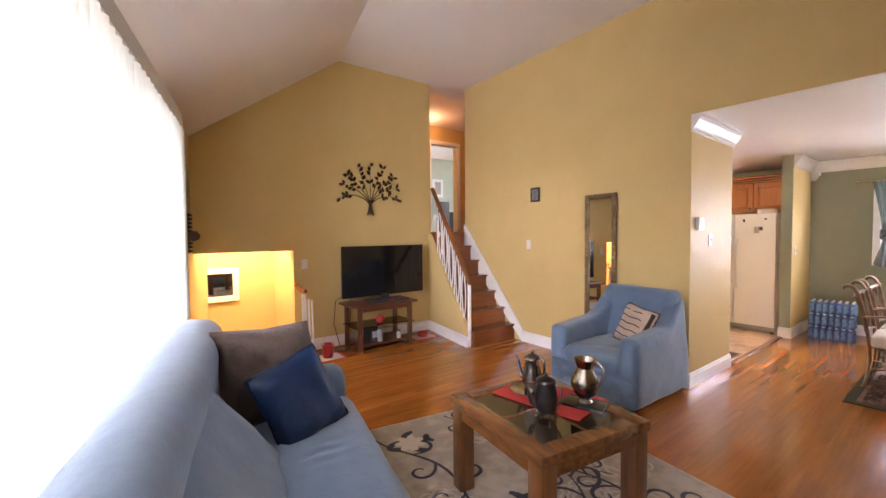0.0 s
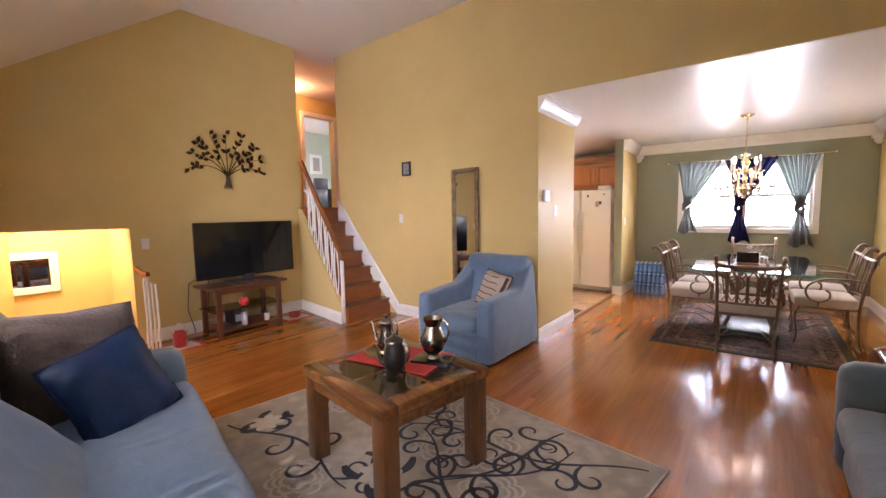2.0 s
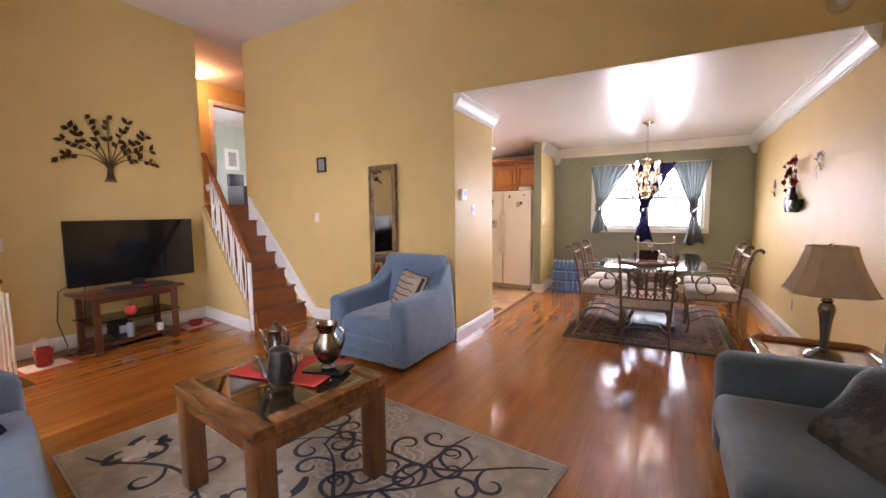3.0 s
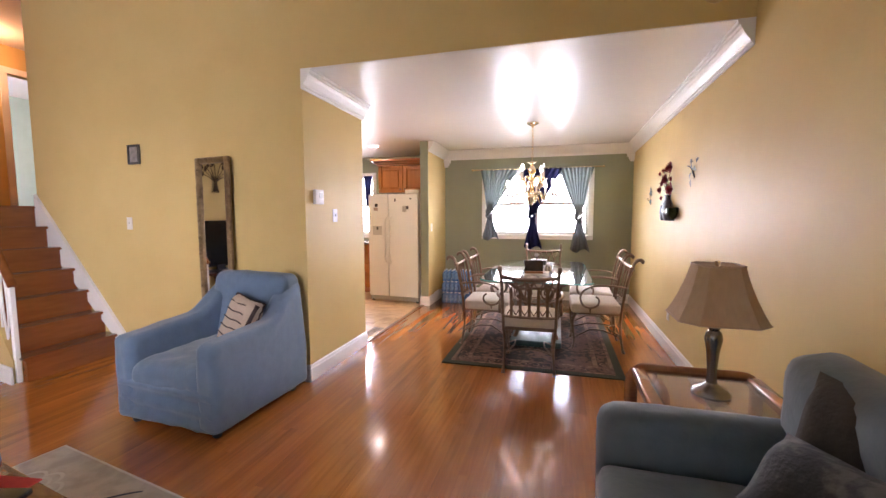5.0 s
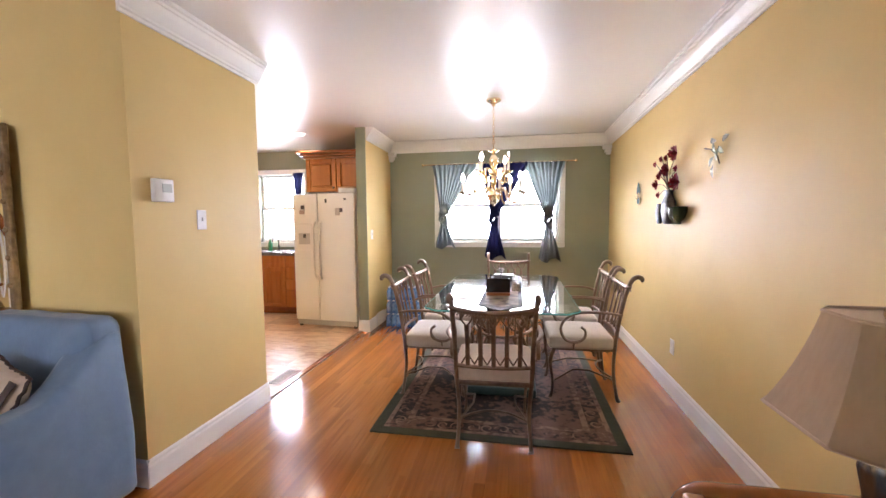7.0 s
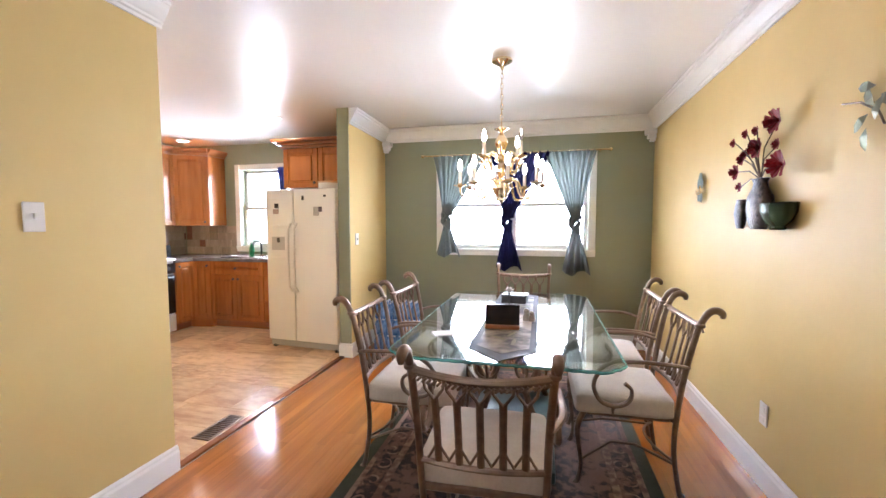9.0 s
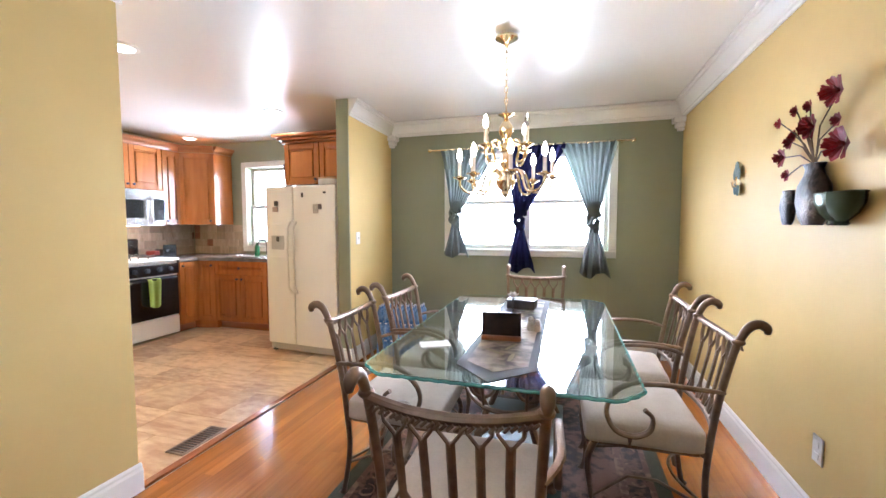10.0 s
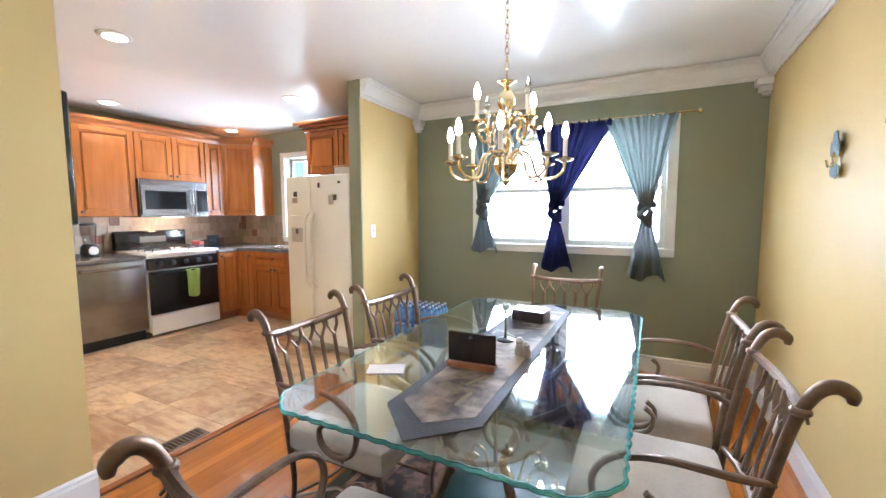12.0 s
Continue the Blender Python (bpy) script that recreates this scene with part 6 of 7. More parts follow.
for k in range(5):
    x = -0.15 + 0.075 * k
    bm = bmesh.new()
    tube(bm, [(x, bow(x, 0.50), 0.50), (x, bow(x, 0.65), 0.65), (x * 1.02, bow(x, 0.76), 0.76)], 0.013, 6, 0.5)
    sp_ = part("splat", bm, METAL, ch)
    bm = bmesh.new()
    for s in (-1, 1):
        tube(bm, [(x * 1.02, bow(x, 0.75), 0.75), (x * 1.02 + s * 0.032, bow(x, 0.80), 0.795), (x * 1.02 + s * 0.036, bow(x, 0.84), 0.84)], 0.008, 6, 0.7)
    part("fork", bm, METAL, sp_)
    bm = bmesh.new()
    for s in (-1, 1):
        tube(bm, [(x, bow(x, 0.585), 0.585), (x + s * 0.036, bow(x, 0.52), 0.52)], 0.007, 6, 0.7)
    part("foot_fork", bm, METAL, sp_)
bm = bmesh.new()
tube(bm, [(x, -0.22 + 0.09 * (1 - (x / 0.21) ** 2), 0.17 + 0.02 * (1 - (x / 0.21) ** 2)) for x in np.linspace(-0.205, 0.205, 11)], 0.007, 6)
part("back_stretcher", bm, METAL, ch)
for x, y, a in ((-0.04, 6.60, 181), (0.55, 5.32, 91), (0.56, 5.93, 88), (-0.58, 5.20, -89), (-0.57, 5.82, -92)):
    copy_thing(ch, pose(x, y, 0, 0, 0, a))

# table
TG = glass("aqua_table_glass", (0.84, 0.97, 0.97), 0.03, 1.7)
TG.node_tree.nodes["Principled BSDF"].inputs["Coat Weight"].default_value = 1.0
TG.node_tree.nodes["Principled BSDF"].inputs["Coat IOR"].default_value = 1.8
tb = thing("dining_table", pose(-0.055, 5.59, 0), "large glass dining table with scalloped edge on scrolled metal base", "table")
W2, D2 = 0.525, 0.90
out = []
corner = 0.09
for (x0, y0), (x1, y1) in (((-W2 + corner, -D2), (W2 - corner, -D2)), ((W2 - corner, -D2), (W2, -D2 + corner)), ((W2, -D2 + corner), (W2, D2 - corner)), ((W2, D2 - corner), (W2 - corner, D2)), ((W2 - corner, D2), (-W2 + corner, D2)), ((-W2 + corner, D2), (-W2, D2 - corner)), ((-W2, D2 - corner), (-W2, -D2 + corner)), ((-W2, -D2 + corner), (-W2 + corner, -D2))):
    ln = math.hypot(x1 - x0, y1 - y0)
    n = max(3, int(ln / 0.012))
    nx, ny = (y1 - y0) / ln, -(x1 - x0) / ln
    for i in range(n):
        u = i / n
        dent = 0.007 * abs(math.sin(math.pi * u * ln / 0.055))
        out.append((x0 + (x1 - x0) * u + nx * dent, y0 + (y1 - y0) * u + ny * dent))
bm = bmesh.new()
prism(bm, out, 0.733, 0.748)
top = part("glass_top", bm, TG, tb, "clear aqua glass top with chipped edge", smooth=False)
top.visible_shadow = False
EDGE = mat("chipped_aqua_edge", (0.20, 0.55, 0.50), (0.08, 0.32, 0.30), rough=0.12, scale=40)
bm = bmesh.new()
tube(bm, [(x * 1.0, y * 1.0, 0.7395) for x, y in out] + [(out[0][0], out[0][1], 0.7395)], 0.0062, 5)
part("chipped_edge", bm, EDGE, tb, "aqua chipped glass edge")
PL = mat("teal_stone", (0.04, 0.085, 0.08), (0.022, 0.055, 0.053), rough=0.3, scale=10)
part("plinth", boxes((-0.26, 0.26, -0.55, 0.55, 0.012, 0.075), bev=0.012, seg=2), PL, tb, "teal stone plinth")
for sy in (-0.42, 0.42):
    for sx in (-1, 1):
        bm = bmesh.new()
        tube(bm, [(sx * 0.22, sy, 0.07), (sx * 0.16, sy * 0.9, 0.22), (sx * 0.10, sy * 0.85, 0.40), (sx * 0.18, sy * 0.95, 0.58), (sx * 0.32, sy * 1.1, 0.69), (sx * 0.36, sy * 1.15, 0.728)], 0.02, 8)
        part("leg", bm, METAL, tb)
        bm = bmesh.new()
        tube(bm, [(sx * (0.12 + 0.09 * math.cos(a) * (1 - a / 16)), sy, 0.55 + 0.09 * math.sin(a) * (1 - a / 16)) for a in np.linspace(0, 10, 26)], 0.009, 6)
        part("scroll", bm, METAL, tb)
bm = bmesh.new()
for z in (0.71, 0.45):
    tube(bm, [(0.26 * math.cos(a), 0.48 * math.sin(a), z) for a in np.linspace(0, 2 * math.pi, 33)], 0.012, 6)
part("ring", bm, METAL, tb)
for k in range(8):
    a = 2 * math.pi * k / 8 + 0.39
    bm = bmesh.new()
    tube(bm, [(0.26 * math.cos(a), 0.48 * math.sin(a), 0.45), (0.28 * math.cos(a), 0.5 * math.sin(a), 0.58), (0.26 * math.cos(a), 0.48 * math.sin(a), 0.71)], 0.008, 6)
    part("bar", bm, METAL, tb)

# runner and things on the table
ZT = 0.7485
RUN = mat("dark_floral_runner", (0.46, 0.39, 0.33), (0.05, 0.04, 0.045), rough=0.8, scale=11, contrast=(0.44, 0.57), bump=0.15, bscale=120)
RUNB = mat("charcoal_runner_border", (0.036, 0.031, 0.036), (0.026, 0.022, 0.026), rough=0.75, scale=30, bump=0.2)
rn = thing("table_runner", pose(-0.055, 0, ZT), "charcoal table runner with pointed end and pale floral print", "table runner")
bm = bmesh.new()
prism(bm, [(0.0, 4.70), (0.16, 4.86), (0.155, 6.32), (0.0, 6.46), (-0.155, 6.32), (-0.16, 4.86)], 0.001, 0.003)
part("border", bm, RUNB, rn, smooth=False)
bm = bmesh.new()
prism(bm, [(0.0, 4.80), (0.125, 4.90), (0.12, 6.28), (-0.12, 6.28), (-0.125, 4.90)], 0.0035, 0.0045)
part("print", bm, RUN, rn, smooth=False)
bm = bmesh.new()
lr = random.Random(2)
for k in range(16):
    a, cx, cy = lr.uniform(-1.2, 1.2) + 0.4, lr.uniform(-0.05, 0.05), 4.98 + 0.075 * k
    ribbon(bm, [(cx + 0.11 * t * math.cos(a), cy + 0.11 * t * math.sin(a)) for t in np.linspace(-0.4, 0.6, 7)], 0.010, 0.0052)
part("leaves", bm, mat("olive_print", (0.16, 0.17, 0.09), (0.3, 0.27, 0.2), rough=0.8), rn, smooth=False)
cd = thing("photo_stand", pose(-0.09, 5.25, ZT + 0.005, 0, 0, 4), "dark photo plate in an orange wooden stand", "photo stand")
part("wood_base", boxes((-0.095, 0.095, -0.035, 0.02, 0, 0.022), bev=0.004), mat("orange_wood", (0.42, 0.16, 0.06), (0.33, 0.11, 0.04), rough=0.35), cd)
part("plate", boxes((-0.095, 0.095, -0.012, -0.002, 0.018, 0.135), bev=0.002), mat("dark_photo", (0.05, 0.028, 0.02), (0.012, 0.009, 0.009), rough=0.25, scale=12), cd)
cn = thing("candle_stand", pose(-0.08, 5.62, ZT + 0.005), "slim metal candle stand with a white lotus flower cup", "candle stand")
bm = bmesh.new()
lathe(bm, [(0.04, 0), (0.042, 0.006), (0.008, 0.014), (0.005, 0.03), (0.005, 0.13), (0.02, 0.14)], 16)
part("stem", bm, PEWTER_D, cn)
LOTUS = mat("white_porcelain_petal", (0.80, 0.79, 0.77), rough=0.3)
for n, lean, ln in ((7, 0.9, 0.046), (6, 0.5, 0.044)):
    for k in range(n):
        a = 2 * math.pi * (k + 0.5 * lean) / n
        out_, up_ = Vector((math.cos(a), math.sin(a), 0)), Vector((0, 0, 1))
        side_, base = Vector((-math.sin(a), math.cos(a), 0)), Vector((0, 0, 0.138))
        tip = out_ * math.sin(lean) + up_ * math.cos(lean)
        bm = bmesh.new()
        vs = [bm.verts.new(base + tip * ln * u + side_ * ln * w) for u, w in ((0, 0), (0.35, 0.24), (0.65, 0.27), (1, 0), (0.65, -0.27), (0.35, -0.24))]
        bm.faces.new(vs)
        bmesh.ops.solidify(bm, geom=bm.faces[:], thickness=0.002)
        part("petal", bm, LOTUS, cn, "white petal")
bx = thing("trinket_box", pose(-0.07, 6.03, ZT + 0.005, 0, 0, -6), "small black metal trinket box with pale lid pattern", "box")
part("case", boxes((-0.09, 0.09, -0.06, 0.06, 0, 0.05), bev=0.004), PEWTER_D, bx)
part("lid", boxes((-0.095, 0.095, -0.065, 0.065, 0.05, 0.062), bev=0.004), PEWTER_D, bx)
part("lid_inlay", boxes((-0.06, 0.06, -0.035, 0.035, 0.062, 0.0645)), mat("pewter_inlay", (0.3, 0.29, 0.27), (0.1, 0.1, 0.1), scale=60, metal=0.5), bx)
fg = thing("figurine", pose(0.05, 5.46, ZT + 0.005), "small pale ceramic figurine pair", "figurine")
bm = bmesh.new()
lathe(bm, [(0.02, 0), (0.022, 0.02), (0.014, 0.045), (0.018, 0.06), (0.008, 0.075)], 12, (-0.015, 0, 0))
lathe(bm, [(0.018, 0), (0.02, 0.018), (0.012, 0.038), (0.015, 0.05), (0.006, 0.063)], 12, (0.018, -0.01, 0))
fgm = finish("figurine", bm, mat("cream_ceramic", (0.62, 0.55, 0.45), (0.4, 0.33, 0.25), rough=0.3, scale=40), True)
scene.collection.objects.unlink(fg)
bpy.data.objects.remove(fg)
tagged(new("figurine", fgm), "small pale ceramic figurine pair on the runner", "figurine").matrix_world = pose(0.05, 5.46, ZT + 0.005)
single("paper_card", boxes((-0.07, 0.07, -0.045, 0.045, 0, 0.002)), mat("white_paper", (0.72, 0.70, 0.66), (0.6, 0.55, 0.52), rough=0.7, scale=30), "white printed card lying on the glass", "card", m=pose(-0.38, 5.09, ZT + 0.001, 0, 0, 28))

# rug below the table
DR = thing("dining_rug", pose(-0.075, 5.54, 0), "dark patterned rug with green border under the dining table", "rug")
DG = mat("dark_green_pile", (0.055, 0.055, 0.032), (0.035, 0.036, 0.02), rough=0.95, scale=30, bump=0.4, bscale=200)
DRED = mat("maroon_floral_pile", (0.16, 0.085, 0.06), (0.022, 0.014, 0.012), rough=0.95, scale=22, bump=0.4, bscale=200, contrast=(0.46, 0.54))
DTAN = mat("tan_pile", (0.27, 0.17, 0.115), (0.12, 0.06, 0.045), rough=0.95, scale=26, bump=0.4, bscale=200, contrast=(0.45, 0.55))
hx, hy = 0.795, 1.14
part("field", boxes((-hx + 0.24, hx - 0.24, -hy + 0.24, hy - 0.24, 0, 0.009)), DRED, DR)
for off, wd, m_ in ((0.0, 0.07, DG), (0.07, 0.03, DTAN), (0.10, 0.10, DRED), (0.20, 0.04, DTAN)):
    a, b, i = hx - off, hy - off, wd
    part("border_band", boxes((-a, a, -b, -b + i, 0, 0.009), (-a, a, b - i, b, 0, 0.009), (-a, -a + i, -b + i, b - i, 0, 0.009), (a - i, a, -b + i, b - i, 0, 0.009)), m_, DR, smooth=False)
bm = bmesh.new()
for k in range(52):
    side = k % 4
    u = (k // 4) / 13 * 2 - 1
    cx, cy = ((u * (hx - 0.17), -hy + 0.15), (u * (hx - 0.17), hy - 0.15), (-hx + 0.15, u * (hy - 0.17)), (hx - 0.15, u * (hy - 0.17)))[side]
    ribbon(bm, [(cx + (0.012 + 0.0035 * i) * math.cos(i * 0.55 + k), cy + (0.012 + 0.0035 * i) * math.sin(i * 0.55 + k)) for i in range(13)], 0.007, 0.0098)
tagged(part("scroll_pattern", bm, DTAN, DR, "tan scrolls", smooth=False), kind="stuff")

# chandelier
cl = thing("chandelier", pose(-0.16, 5.84, 0.012), "polished brass candle chandelier with lit bulbs", "chandelier")
bm = bmesh.new()
lathe(bm, [(0.07, 2.438), (0.07, 2.425), (0.045, 2.41), (0.015, 2.395), (0.008, 2.37)], 24)
part("canopy", bm, BRASS, cl)
for k in range(11):
    bm = bmesh.new()
    z = 2.365 - 0.034 * k
    pts = []
    for a in np.linspace(0, 2 * math.pi, 13):
        u, v = 0.010 * math.cos(a), 0.022 * math.sin(a)
        pts.append((u, 0, z + v) if k % 2 else (0, u, z + v))
    tube(bm, pts, 0.0028, 5)
    part("chain_link", bm, BRASS, cl)
bm = bmesh.new()
lathe(bm, [(0.006, 2.0), (0.022, 1.985), (0.05, 1.975), (0.012, 1.955), (0.018, 1.94), (0.042, 1.90), (0.045, 1.87), (0.022, 1.82), (0.016, 1.80), (0.045, 1.785), (0.045, 1.765), (0.018, 1.745), (0.028, 1.70), (0.024, 1.66), (0.016, 1.64), (0.05, 1.61), (0.065, 1.57), (0.05, 1.53), (0.02, 1.505), (0.024, 1.49), (0.004, 1.465)], 24)
part("column", bm, BRASS, cl)
BULB = glow("lit_candle_bulb", (1.0, 0.84, 0.62), 40)
UNLIT = glass("clear_bulb_glass", (0.95, 0.93, 0.9), 0.05)
SLEEVE = mat("ivory_candle_sleeve", (0.75, 0.68, 0.55), rough=0.4)
DEAD = {2, 9, 11}
for k in range(12):
    lower = k < 8
    a = 2 * math.pi * (k + 0.3) / 8 if lower else 2 * math.pi * (k - 8 + 0.6) / 4
    R, zc, zs = (0.285, 1.585, 1.60) if lower else (0.17, 1.765, 1.775)
    co, si = math.cos(a), math.sin(a)
    prof = [(0.03, zs - 0.02), (0.07, zs + 0.035), (0.12, zs + 0.01), (R * 0.55, zc - 0.075), (R * 0.8, zc - 0.085), (R * 0.97, zc - 0.05), (R, zc)]
    bm = bmesh.new()
    smooth_tube(bm, [(r * co, r * si, z) for r, z in prof], 0.0075, 8)
    arm = part("arm", bm, BRASS, cl)
    bm = bmesh.new()
    lathe(bm, [(0.008, zc - 0.01), (0.03, zc), (0.042, zc + 0.006), (0.042, zc + 0.009), (0.014, zc + 0.008), (0.016, zc + 0.02)], 16, (R * co, R * si, 0))
    part("drip_pan", bm, BRASS, arm)
    bm = bmesh.new()
    lathe(bm, [(0.011, zc + 0.015), (0.011, zc + 0.105), (0.008, zc + 0.108)], 10, (R * co, R * si, 0))
    part("candle_sleeve", bm, SLEEVE, arm)
    bm = bmesh.new()
    lathe(bm, [(0.008, zc + 0.108), (0.015, zc + 0.125), (0.017, zc + 0.14), (0.011, zc + 0.165), (0.003, zc + 0.185)], 12, (R * co, R * si, 0))
    part("bulb", bm, UNLIT if k in DEAD else BULB, arm)

# right wall decor
CERAM = mat("dark_mosaic_ceramic", (0.055, 0.038, 0.03), (0.012, 0.010, 0.009), rough=0.3, scale=45, bump=0.4, bscale=110, contrast=(0.45, 0.55), metal=0.7)
GBOWL = mat("green_glazed_metal", (0.05, 0.075, 0.03), (0.025, 0.035, 0.018), rough=0.2, scale=10, metal=0.3)
PETAL = mat("dark_red_metal_petal", (0.26, 0.012, 0.012), (0.11, 0.006, 0.007), rough=0.6, scale=25, spec=0.15)
va = thing("vase_wall_art", pose(XR - 0.002, 5.42, 1.31, 0, 0, -90), "metal wall sculpture of three vases with red flowers", "wall art")


def flat_vase(prof, x, m_, nm, lab=""):
    bm = bmesh.new()
    lathe(bm, prof, 20, (x, -0.035, 0), 0.45)
    part(nm, bm, m_, va, lab)


flat_vase([(0.06, 0), (0.082, 0.03), (0.105, 0.10), (0.095, 0.165), (0.06, 0.21), (0.052, 0.235), (0.066, 0.255), (0.056, 0.257)], 0.045, CERAM, "tall_vase", "tall mosaic vase")
flat_vase([(0.030, 0), (0.042, 0.02), (0.058, 0.08), (0.052, 0.125), (0.040, 0.15), (0.044, 0.16), (0.036, 0.161)], -0.155, CERAM, "small_vase")
flat_vase([(0.05, 0.0), (0.06, 0.008), (0.05, 0.016), (0.095, 0.045), (0.122, 0.085), (0.125, 0.118), (0.132, 0.125), (0.115, 0.128)], 0.215, GBOWL, "bowl", "green glazed bowl")
flowers = [(-0.25, 0.487, 0.026), (-0.2, 0.318, 0.045), (-0.11, 0.51, 0.026), (0.0, 0.504, 0.027), (-0.14, 0.378, 0.034), (0.03, 0.41, 0.055), (0.19, 0.51, 0.06), (0.24, 0.30, 0.065), (0.2, 0.40, 0.028), (-0.154, 0.23, 0.028), (-0.02, 0.44, 0.03), (-0.11, 0.40, 0.028)]
fl_r = random.Random(8)
for fx, fz, r in flowers:
    bm = bmesh.new()
    tube(bm, [(0.045, -0.035, 0.25), (0.03 + fx * 0.35, -0.05, 0.25 + (fz - 0.25) * 0.5 + 0.02), (fx, -0.04, fz)], 0.003, 5)
    stem = part("stem", bm, BRONZE, va)
    bm = bmesh.new()
    for n, reach, lift in ((6, 1.0, 0.35), (5, 0.72, 0.75), (4, 0.42, 1.0)):
        for k in range(n):
            a = 2 * math.pi * k / n + fl_r.uniform(-0.25, 0.25)
            c = Vector((fx, -0.04, fz))
            rim = [(0.75, -0.62, 0.7), (0.98, -0.26, 1.0), (1.08, 0.0, 0.9), (0.98, 0.26, 1.0), (0.75, 0.62, 0.7)]
            vs = [bm.verts.new(c)] + [bm.verts.new(c + r * Vector((reach * q * math.cos(a + da), -lift * h, reach * q * math.sin(a + da)))) for q, da, h in rim]
            for i in range(1, 5):
                bm.faces.new((vs[0], vs[i], vs[i + 1]))
    lathe(bm, [(0.2 * r, -0.1 * r), (0.28 * r, 0), (0.1 * r, 0.2 * r)], 8, (fx, -0.05, fz))
    part("flower", bm, PETAL, stem, smooth=False)
lf = thing("leaf_wall_art", pose(XR - 0.002, 4.70, 1.74, 0, 0, -90), "bronze and green metal leaf spray on the wall", "wall art")
LEAFM = mat("verdigris_metal", (0.12, 0.13, 0.06), (0.06, 0.05, 0.03), rough=0.4, metal=0.5, scale=20)
for k in range(7):
    a = 0.5 + k * 0.9
    bm = bmesh.new()
    m = pose(0.10 * math.cos(k * 1.3) * (k / 7), -0.012, 0.07 * math.sin(k * 1.7), 0, -math.degrees(a), 0)
    vs = [bm.verts.new(m @ Vector(p)) for p in ((0, 0, 0), (0.018, -0.008, 0.03), (0.016, -0.006, 0.06), (0, 0, 0.085), (-0.016, -0.006, 0.06), (-0.018, -0.008, 0.03))]
    bm.faces.new(vs)
    part("leaf", bm, LEAFM, lf, smooth=False)
bm = bmesh.new()
tube(bm, [(-0.16, -0.01, 0.05), (-0.06, -0.014, 0.03), (0.02, -0.012, -0.02), (0.05, -0.012, -0.07)], 0.004, 6)
part("stem", bm, BRONZE, lf)
sc = thing("candle_sconce", pose(XR - 0.002, 6.24, 1.58, 0, 0, -90), "small teal metal candle sconce", "sconce")
bm = bmesh.new()
tube(bm, [(0, -0.01, -0.09), (0.02, -0.02, -0.05), (-0.015, -0.02, 0.0), (0.0, -0.015, 0.05)], 0.006, 6)
tube(bm, [(0, -0.015, -0.03), (0.03, -0.05, -0.04), (0.045, -0.06, -0.01)], 0.005, 6)
part("stem", bm, BRASS, sc)
TEALM = mat("teal_enamel", (0.06, 0.11, 0.085), (0.03, 0.06, 0.05), rough=0.6, scale=40)
for x, z, r in ((0.0, 0.07, 0.04), (-0.03, 0.04, 0.03), (0.03, 0.04, 0.03), (-0.02, -0.05, 0.03), (0.02, -0.06, 0.028)):
    bm = bmesh.new()
    lathe(bm, [(0.1 * r, -0.006), (r, -0.002), (r, 0.002), (0.1 * r, 0.008)], 10)
    bmesh.ops.transform(bm, matrix=pose(x, -0.02, z, 90, 0, 0) @ Matrix.Diagonal((0.8, 1.2, 1, 1)), verts=bm.verts[:])
    part("petal", bm, TEALM, sc)

# water bottle packs in the corner
WATER = mat("blue_bottle_plastic", (0.035, 0.13, 0.38), (0.20, 0.34, 0.58), rough=0.2, scale=30, contrast=(0.45, 0.6))
CAPB = mat("pale_cap", (0.55, 0.62, 0.72), rough=0.4)
bm = bmesh.new()
lathe(bm, [(0.028, 0), (0.031, 0.006), (0.029, 0.04), (0.031, 0.05), (0.031, 0.095), (0.012, 0.125), (0.012, 0.132)], 8)
bottle_mesh = finish("bottle", bm, WATER, True)
bm = bmesh.new()
lathe(bm, [(0.014, 0.131), (0.014, 0.143), (0.004, 0.145)], 8)
cap_mesh = finish("bottle_cap", bm, CAPB, True)
for lvl in range(3):
    pk = thing("water_bottle_pack", pose(-1.37 + 0.006 * lvl, 7.04, 0.172 * lvl, 0, 0, 2 * lvl), "shrink-wrapped pack of blue water bottles stacked in the corner", "water bottles", "stacked water packs")
    for i in range(7):
        for j in range(4):
            ob = new("bottle", bottle_mesh)
            ob.parent, ob.location, ob.scale = pk, (-0.195 + 0.065 * i, -0.098 + 0.065 * j, 0.001), (1.0, 1.0, 1.16)
            oc = new("bottle_cap", cap_mesh)
            oc.parent = ob

# floor and wall vents
vt = thing("floor_vent", pose(-1.93, 5.16, -0.006), "brown metal floor register in the kitchen tile", "vent")
part("frame", boxes((-0.065, -0.05, -0.16, 0.16, 0, 0.014), (0.05, 0.065, -0.16, 0.16, 0, 0.014), (-0.05, 0.05, -0.16, -0.145, 0, 0.014), (-0.05, 0.05, 0.145, 0.16, 0, 0.014), bev=0.002), METAL, vt)
# black sheet puts the shade of the duct below the slats into colour
part("backing", boxes((-0.05, 0.05, -0.145, 0.145, 0.003, 0.006)), DARK, vt)
for k in range(13):
    y = -0.135 + 0.0225 * k
    part("slat", boxes((-0.05, 0.05, y, y + 0.008, 0.007, 0.012)), METAL, vt)
wv = thing("wall_vent", pose(-1.697, 7.0, 0.02, 0, 0, 90), "white wall register above the baseboard", "vent")
part("frame", boxes((-0.13, 0.13, -0.010, 0, 0, 0.15), bev=0.004), TRIM, wv)
for k in range(7):
    part("slat", boxes((-0.11, 0.11, -0.016, -0.010, 0.02 + 0.017 * k, 0.028 + 0.017 * k)), TRIM, wv)

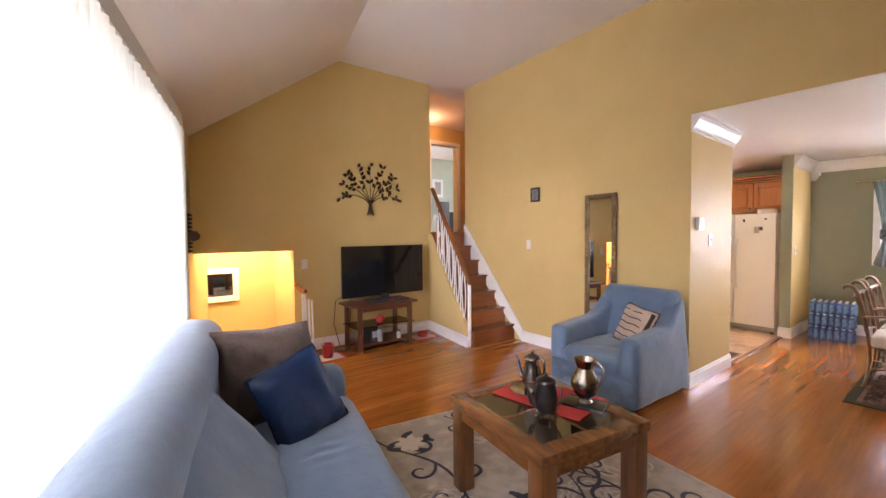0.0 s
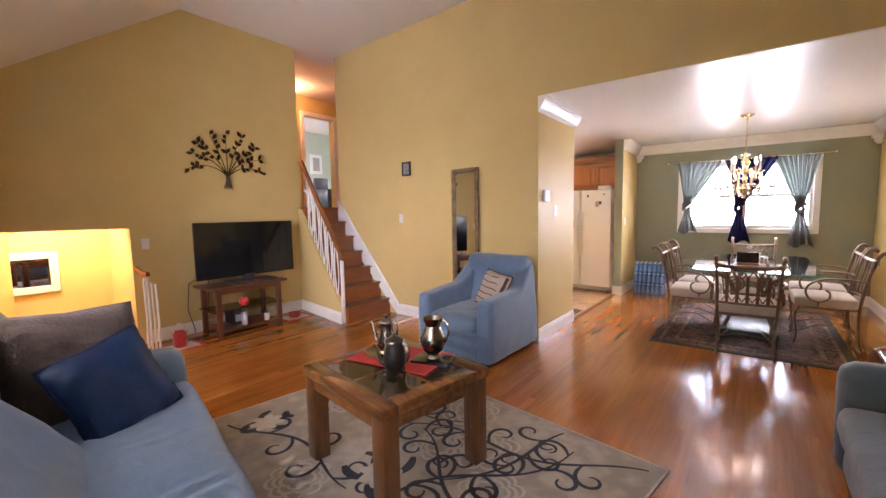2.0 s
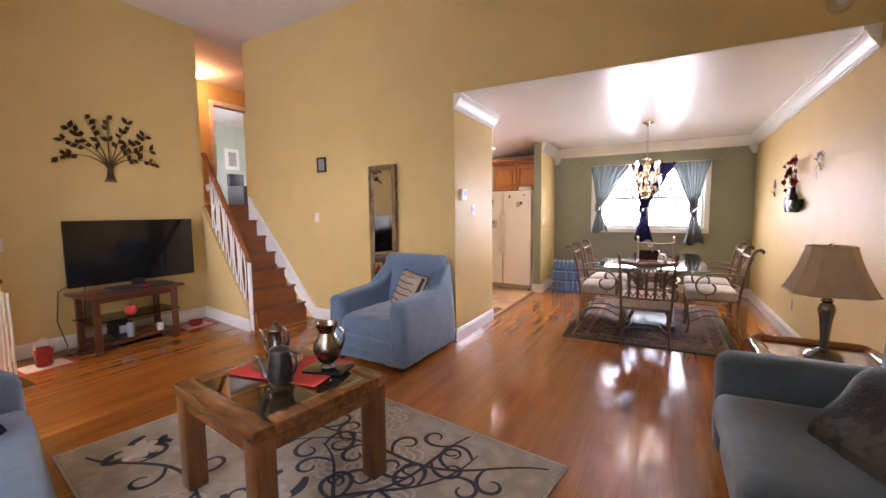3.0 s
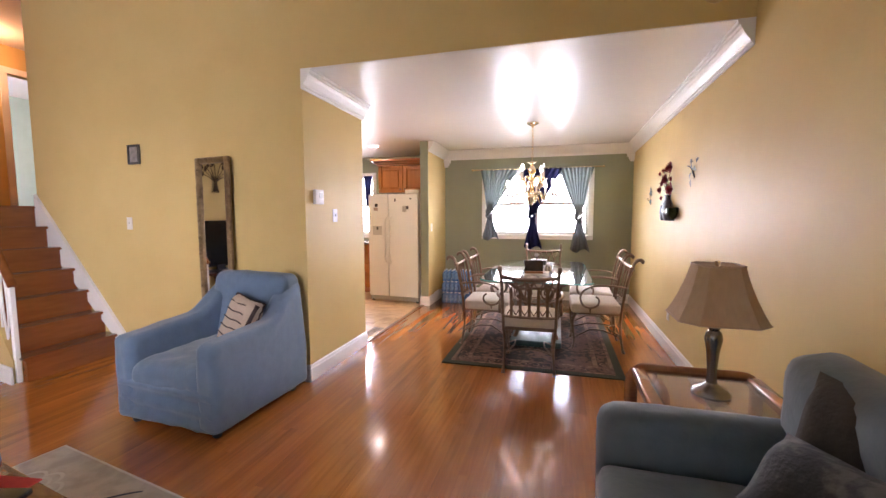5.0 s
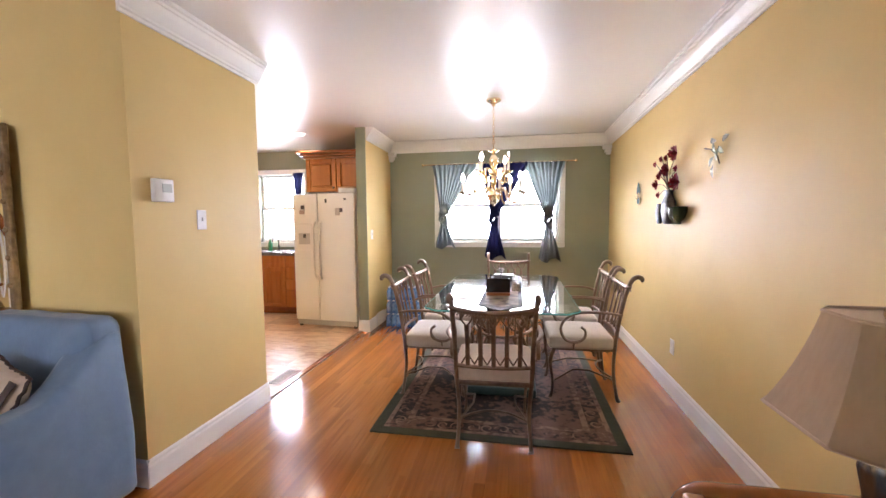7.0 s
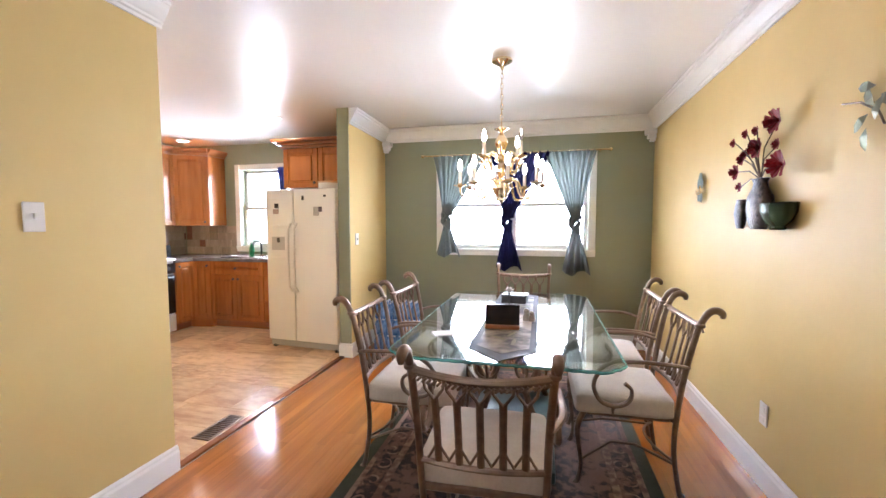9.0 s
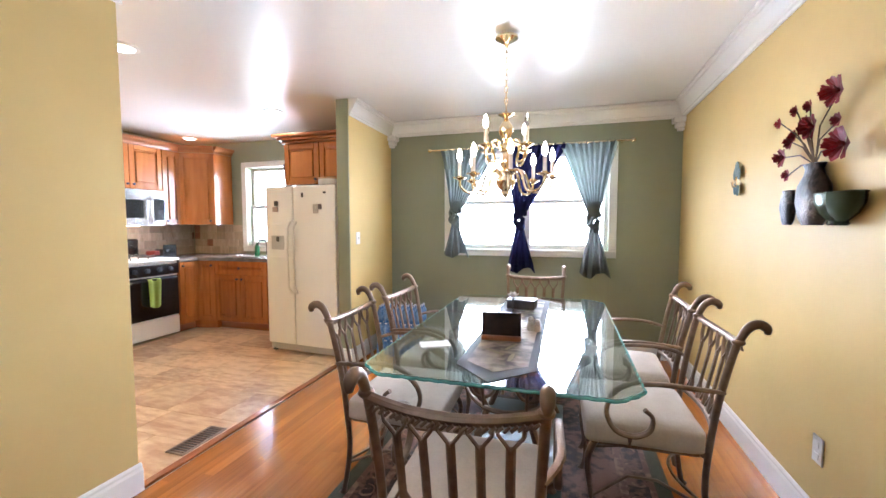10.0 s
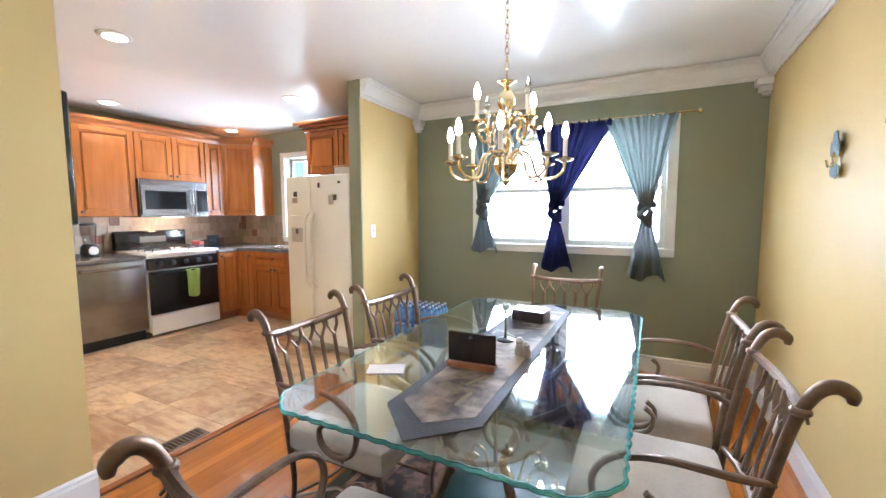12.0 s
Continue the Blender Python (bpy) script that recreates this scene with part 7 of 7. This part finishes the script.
# ---- floor pieces ----
floor_ob = bpy.data.objects["floor"]
STRIP = 0.058
pr = random.Random(3)
bm = bmesh.new()
box(bm, -STRIP / 2 + 0.0001, STRIP / 2 - 0.0001, 0.0001, 0.9999, -0.012, 0.0)
plank_mesh = finish("plank", bm, OAK, False)
far = bmesh.new()
count = 0


def y_range(x):
    """Where a strip at x begins and ends."""
    lo = -0.1 - 0.27 * (x + 4.35) - 0.1
    if x < -4.33:
        return 1.25, 3.9
    if x < -1.8:
        return lo, 3.86
    if x < -1.71:
        return lo, 6.645
    return lo, 7.6


x = XTV + STRIP / 2
while x < XR:
    lo, hi = y_range(x)
    if -1.93 < x < -1.8:
        hi = 3.8
    y = lo - pr.uniform(0, 0.6)
    while y < hi:
        ln = pr.choice((0.75, 1.0, 1.3, 1.6))
        a, b = max(y, lo), min(y + ln, hi)
        if b - a > 0.02:
            if x > -1.8 and b > 2.0 and count < 298:
                ob = new("plank", plank_mesh)
                ob.parent, ob.location, ob.scale = floor_ob, (x, a, 0), (1, b - a, 1)
                count += 1
            else:
                box(far, x - STRIP / 2 + 0.0001, x + STRIP / 2 - 0.0001, a + 0.0001, b - 0.0001, -0.012, 0.0)
        y += ln
    x += STRIP
fp = part("planks", far, OAK_FAR, floor_ob, smooth=False)
fp["kind"] = "stuff"

kf = bpy.data.objects["floor_kitchen"]
bm = bmesh.new()
box(bm, 0.004, 0.996, 0.004, 0.996, -0.006, 0.0)
tile_mesh = finish("tile", bm, TILE, False)
y, row = 4.715, 0
while y < 7.35:
    hgt = (0.42, 0.28)[row % 2]
    x = -4.9 - 0.2 * (row % 3)
    while x < -1.845:
        wd = pr.choice((0.42, 0.28, 0.56))
        a, b, c0, c1 = max(x, -4.25), min(x + wd, -1.842), y, min(y + hgt, 7.40)
        if b - a > 0.03:
            ob = new("tile", tile_mesh)
            ob.parent, ob.location, ob.scale = kf, (a, c0, pr.uniform(-0.0006, 0.0)), (b - a, c1 - c0, 1)
        x += wd
    y += hgt
    row += 1

SPLASH = mat("tumbled_tan_tile", (0.40, 0.32, 0.24), (0.27, 0.20, 0.14), rough=0.4, scale=20, vary=0.2, bump=0.3)
ACCENT = mat("red_brown_accent_tile", (0.20, 0.075, 0.04), (0.12, 0.045, 0.03), rough=0.35, scale=20, vary=0.25, bump=0.3)
for nm, m0, length in (("wall_stove", pose(-4.948, 4.8, 0.902, 0, 0, 90), 3.08), ("wall_sink", pose(-4.94, 7.898, 0.902), 0.9), ("wall_sink", pose(-3.12, 7.898, 0.902), 0.36)):
    bm = bmesh.new()
    box(bm, 0.0, 1.0, -0.008, 0, 0.002, 0.099)
    sm_ = finish("tile", bm, SPLASH, False)
    bm = bmesh.new()
    box(bm, 0.0, 1.0, -0.009, 0, 0.002, 0.099)
    am_ = finish("tile", bm, ACCENT, False)
    for r in range(4):
        u = -0.075 * (r % 2)
        while u < length:
            a, b = max(u, 0), min(u + 0.15, length)
            if b - a > 0.02:
                acc = pr.random() < 0.10
                if acc:
                    b = min(a + 0.10, length)
                ob = new("tile", am_ if acc else sm_)
                ob.parent = bpy.data.objects[nm]
                ob.matrix_local = m0 @ pose(a + 0.002, 0, 0.1005 * r) @ Matrix.Diagonal((b - a - 0.004, 1, 1, 1))
                u = b if acc else u + 0.15
            else:
                u += 0.15
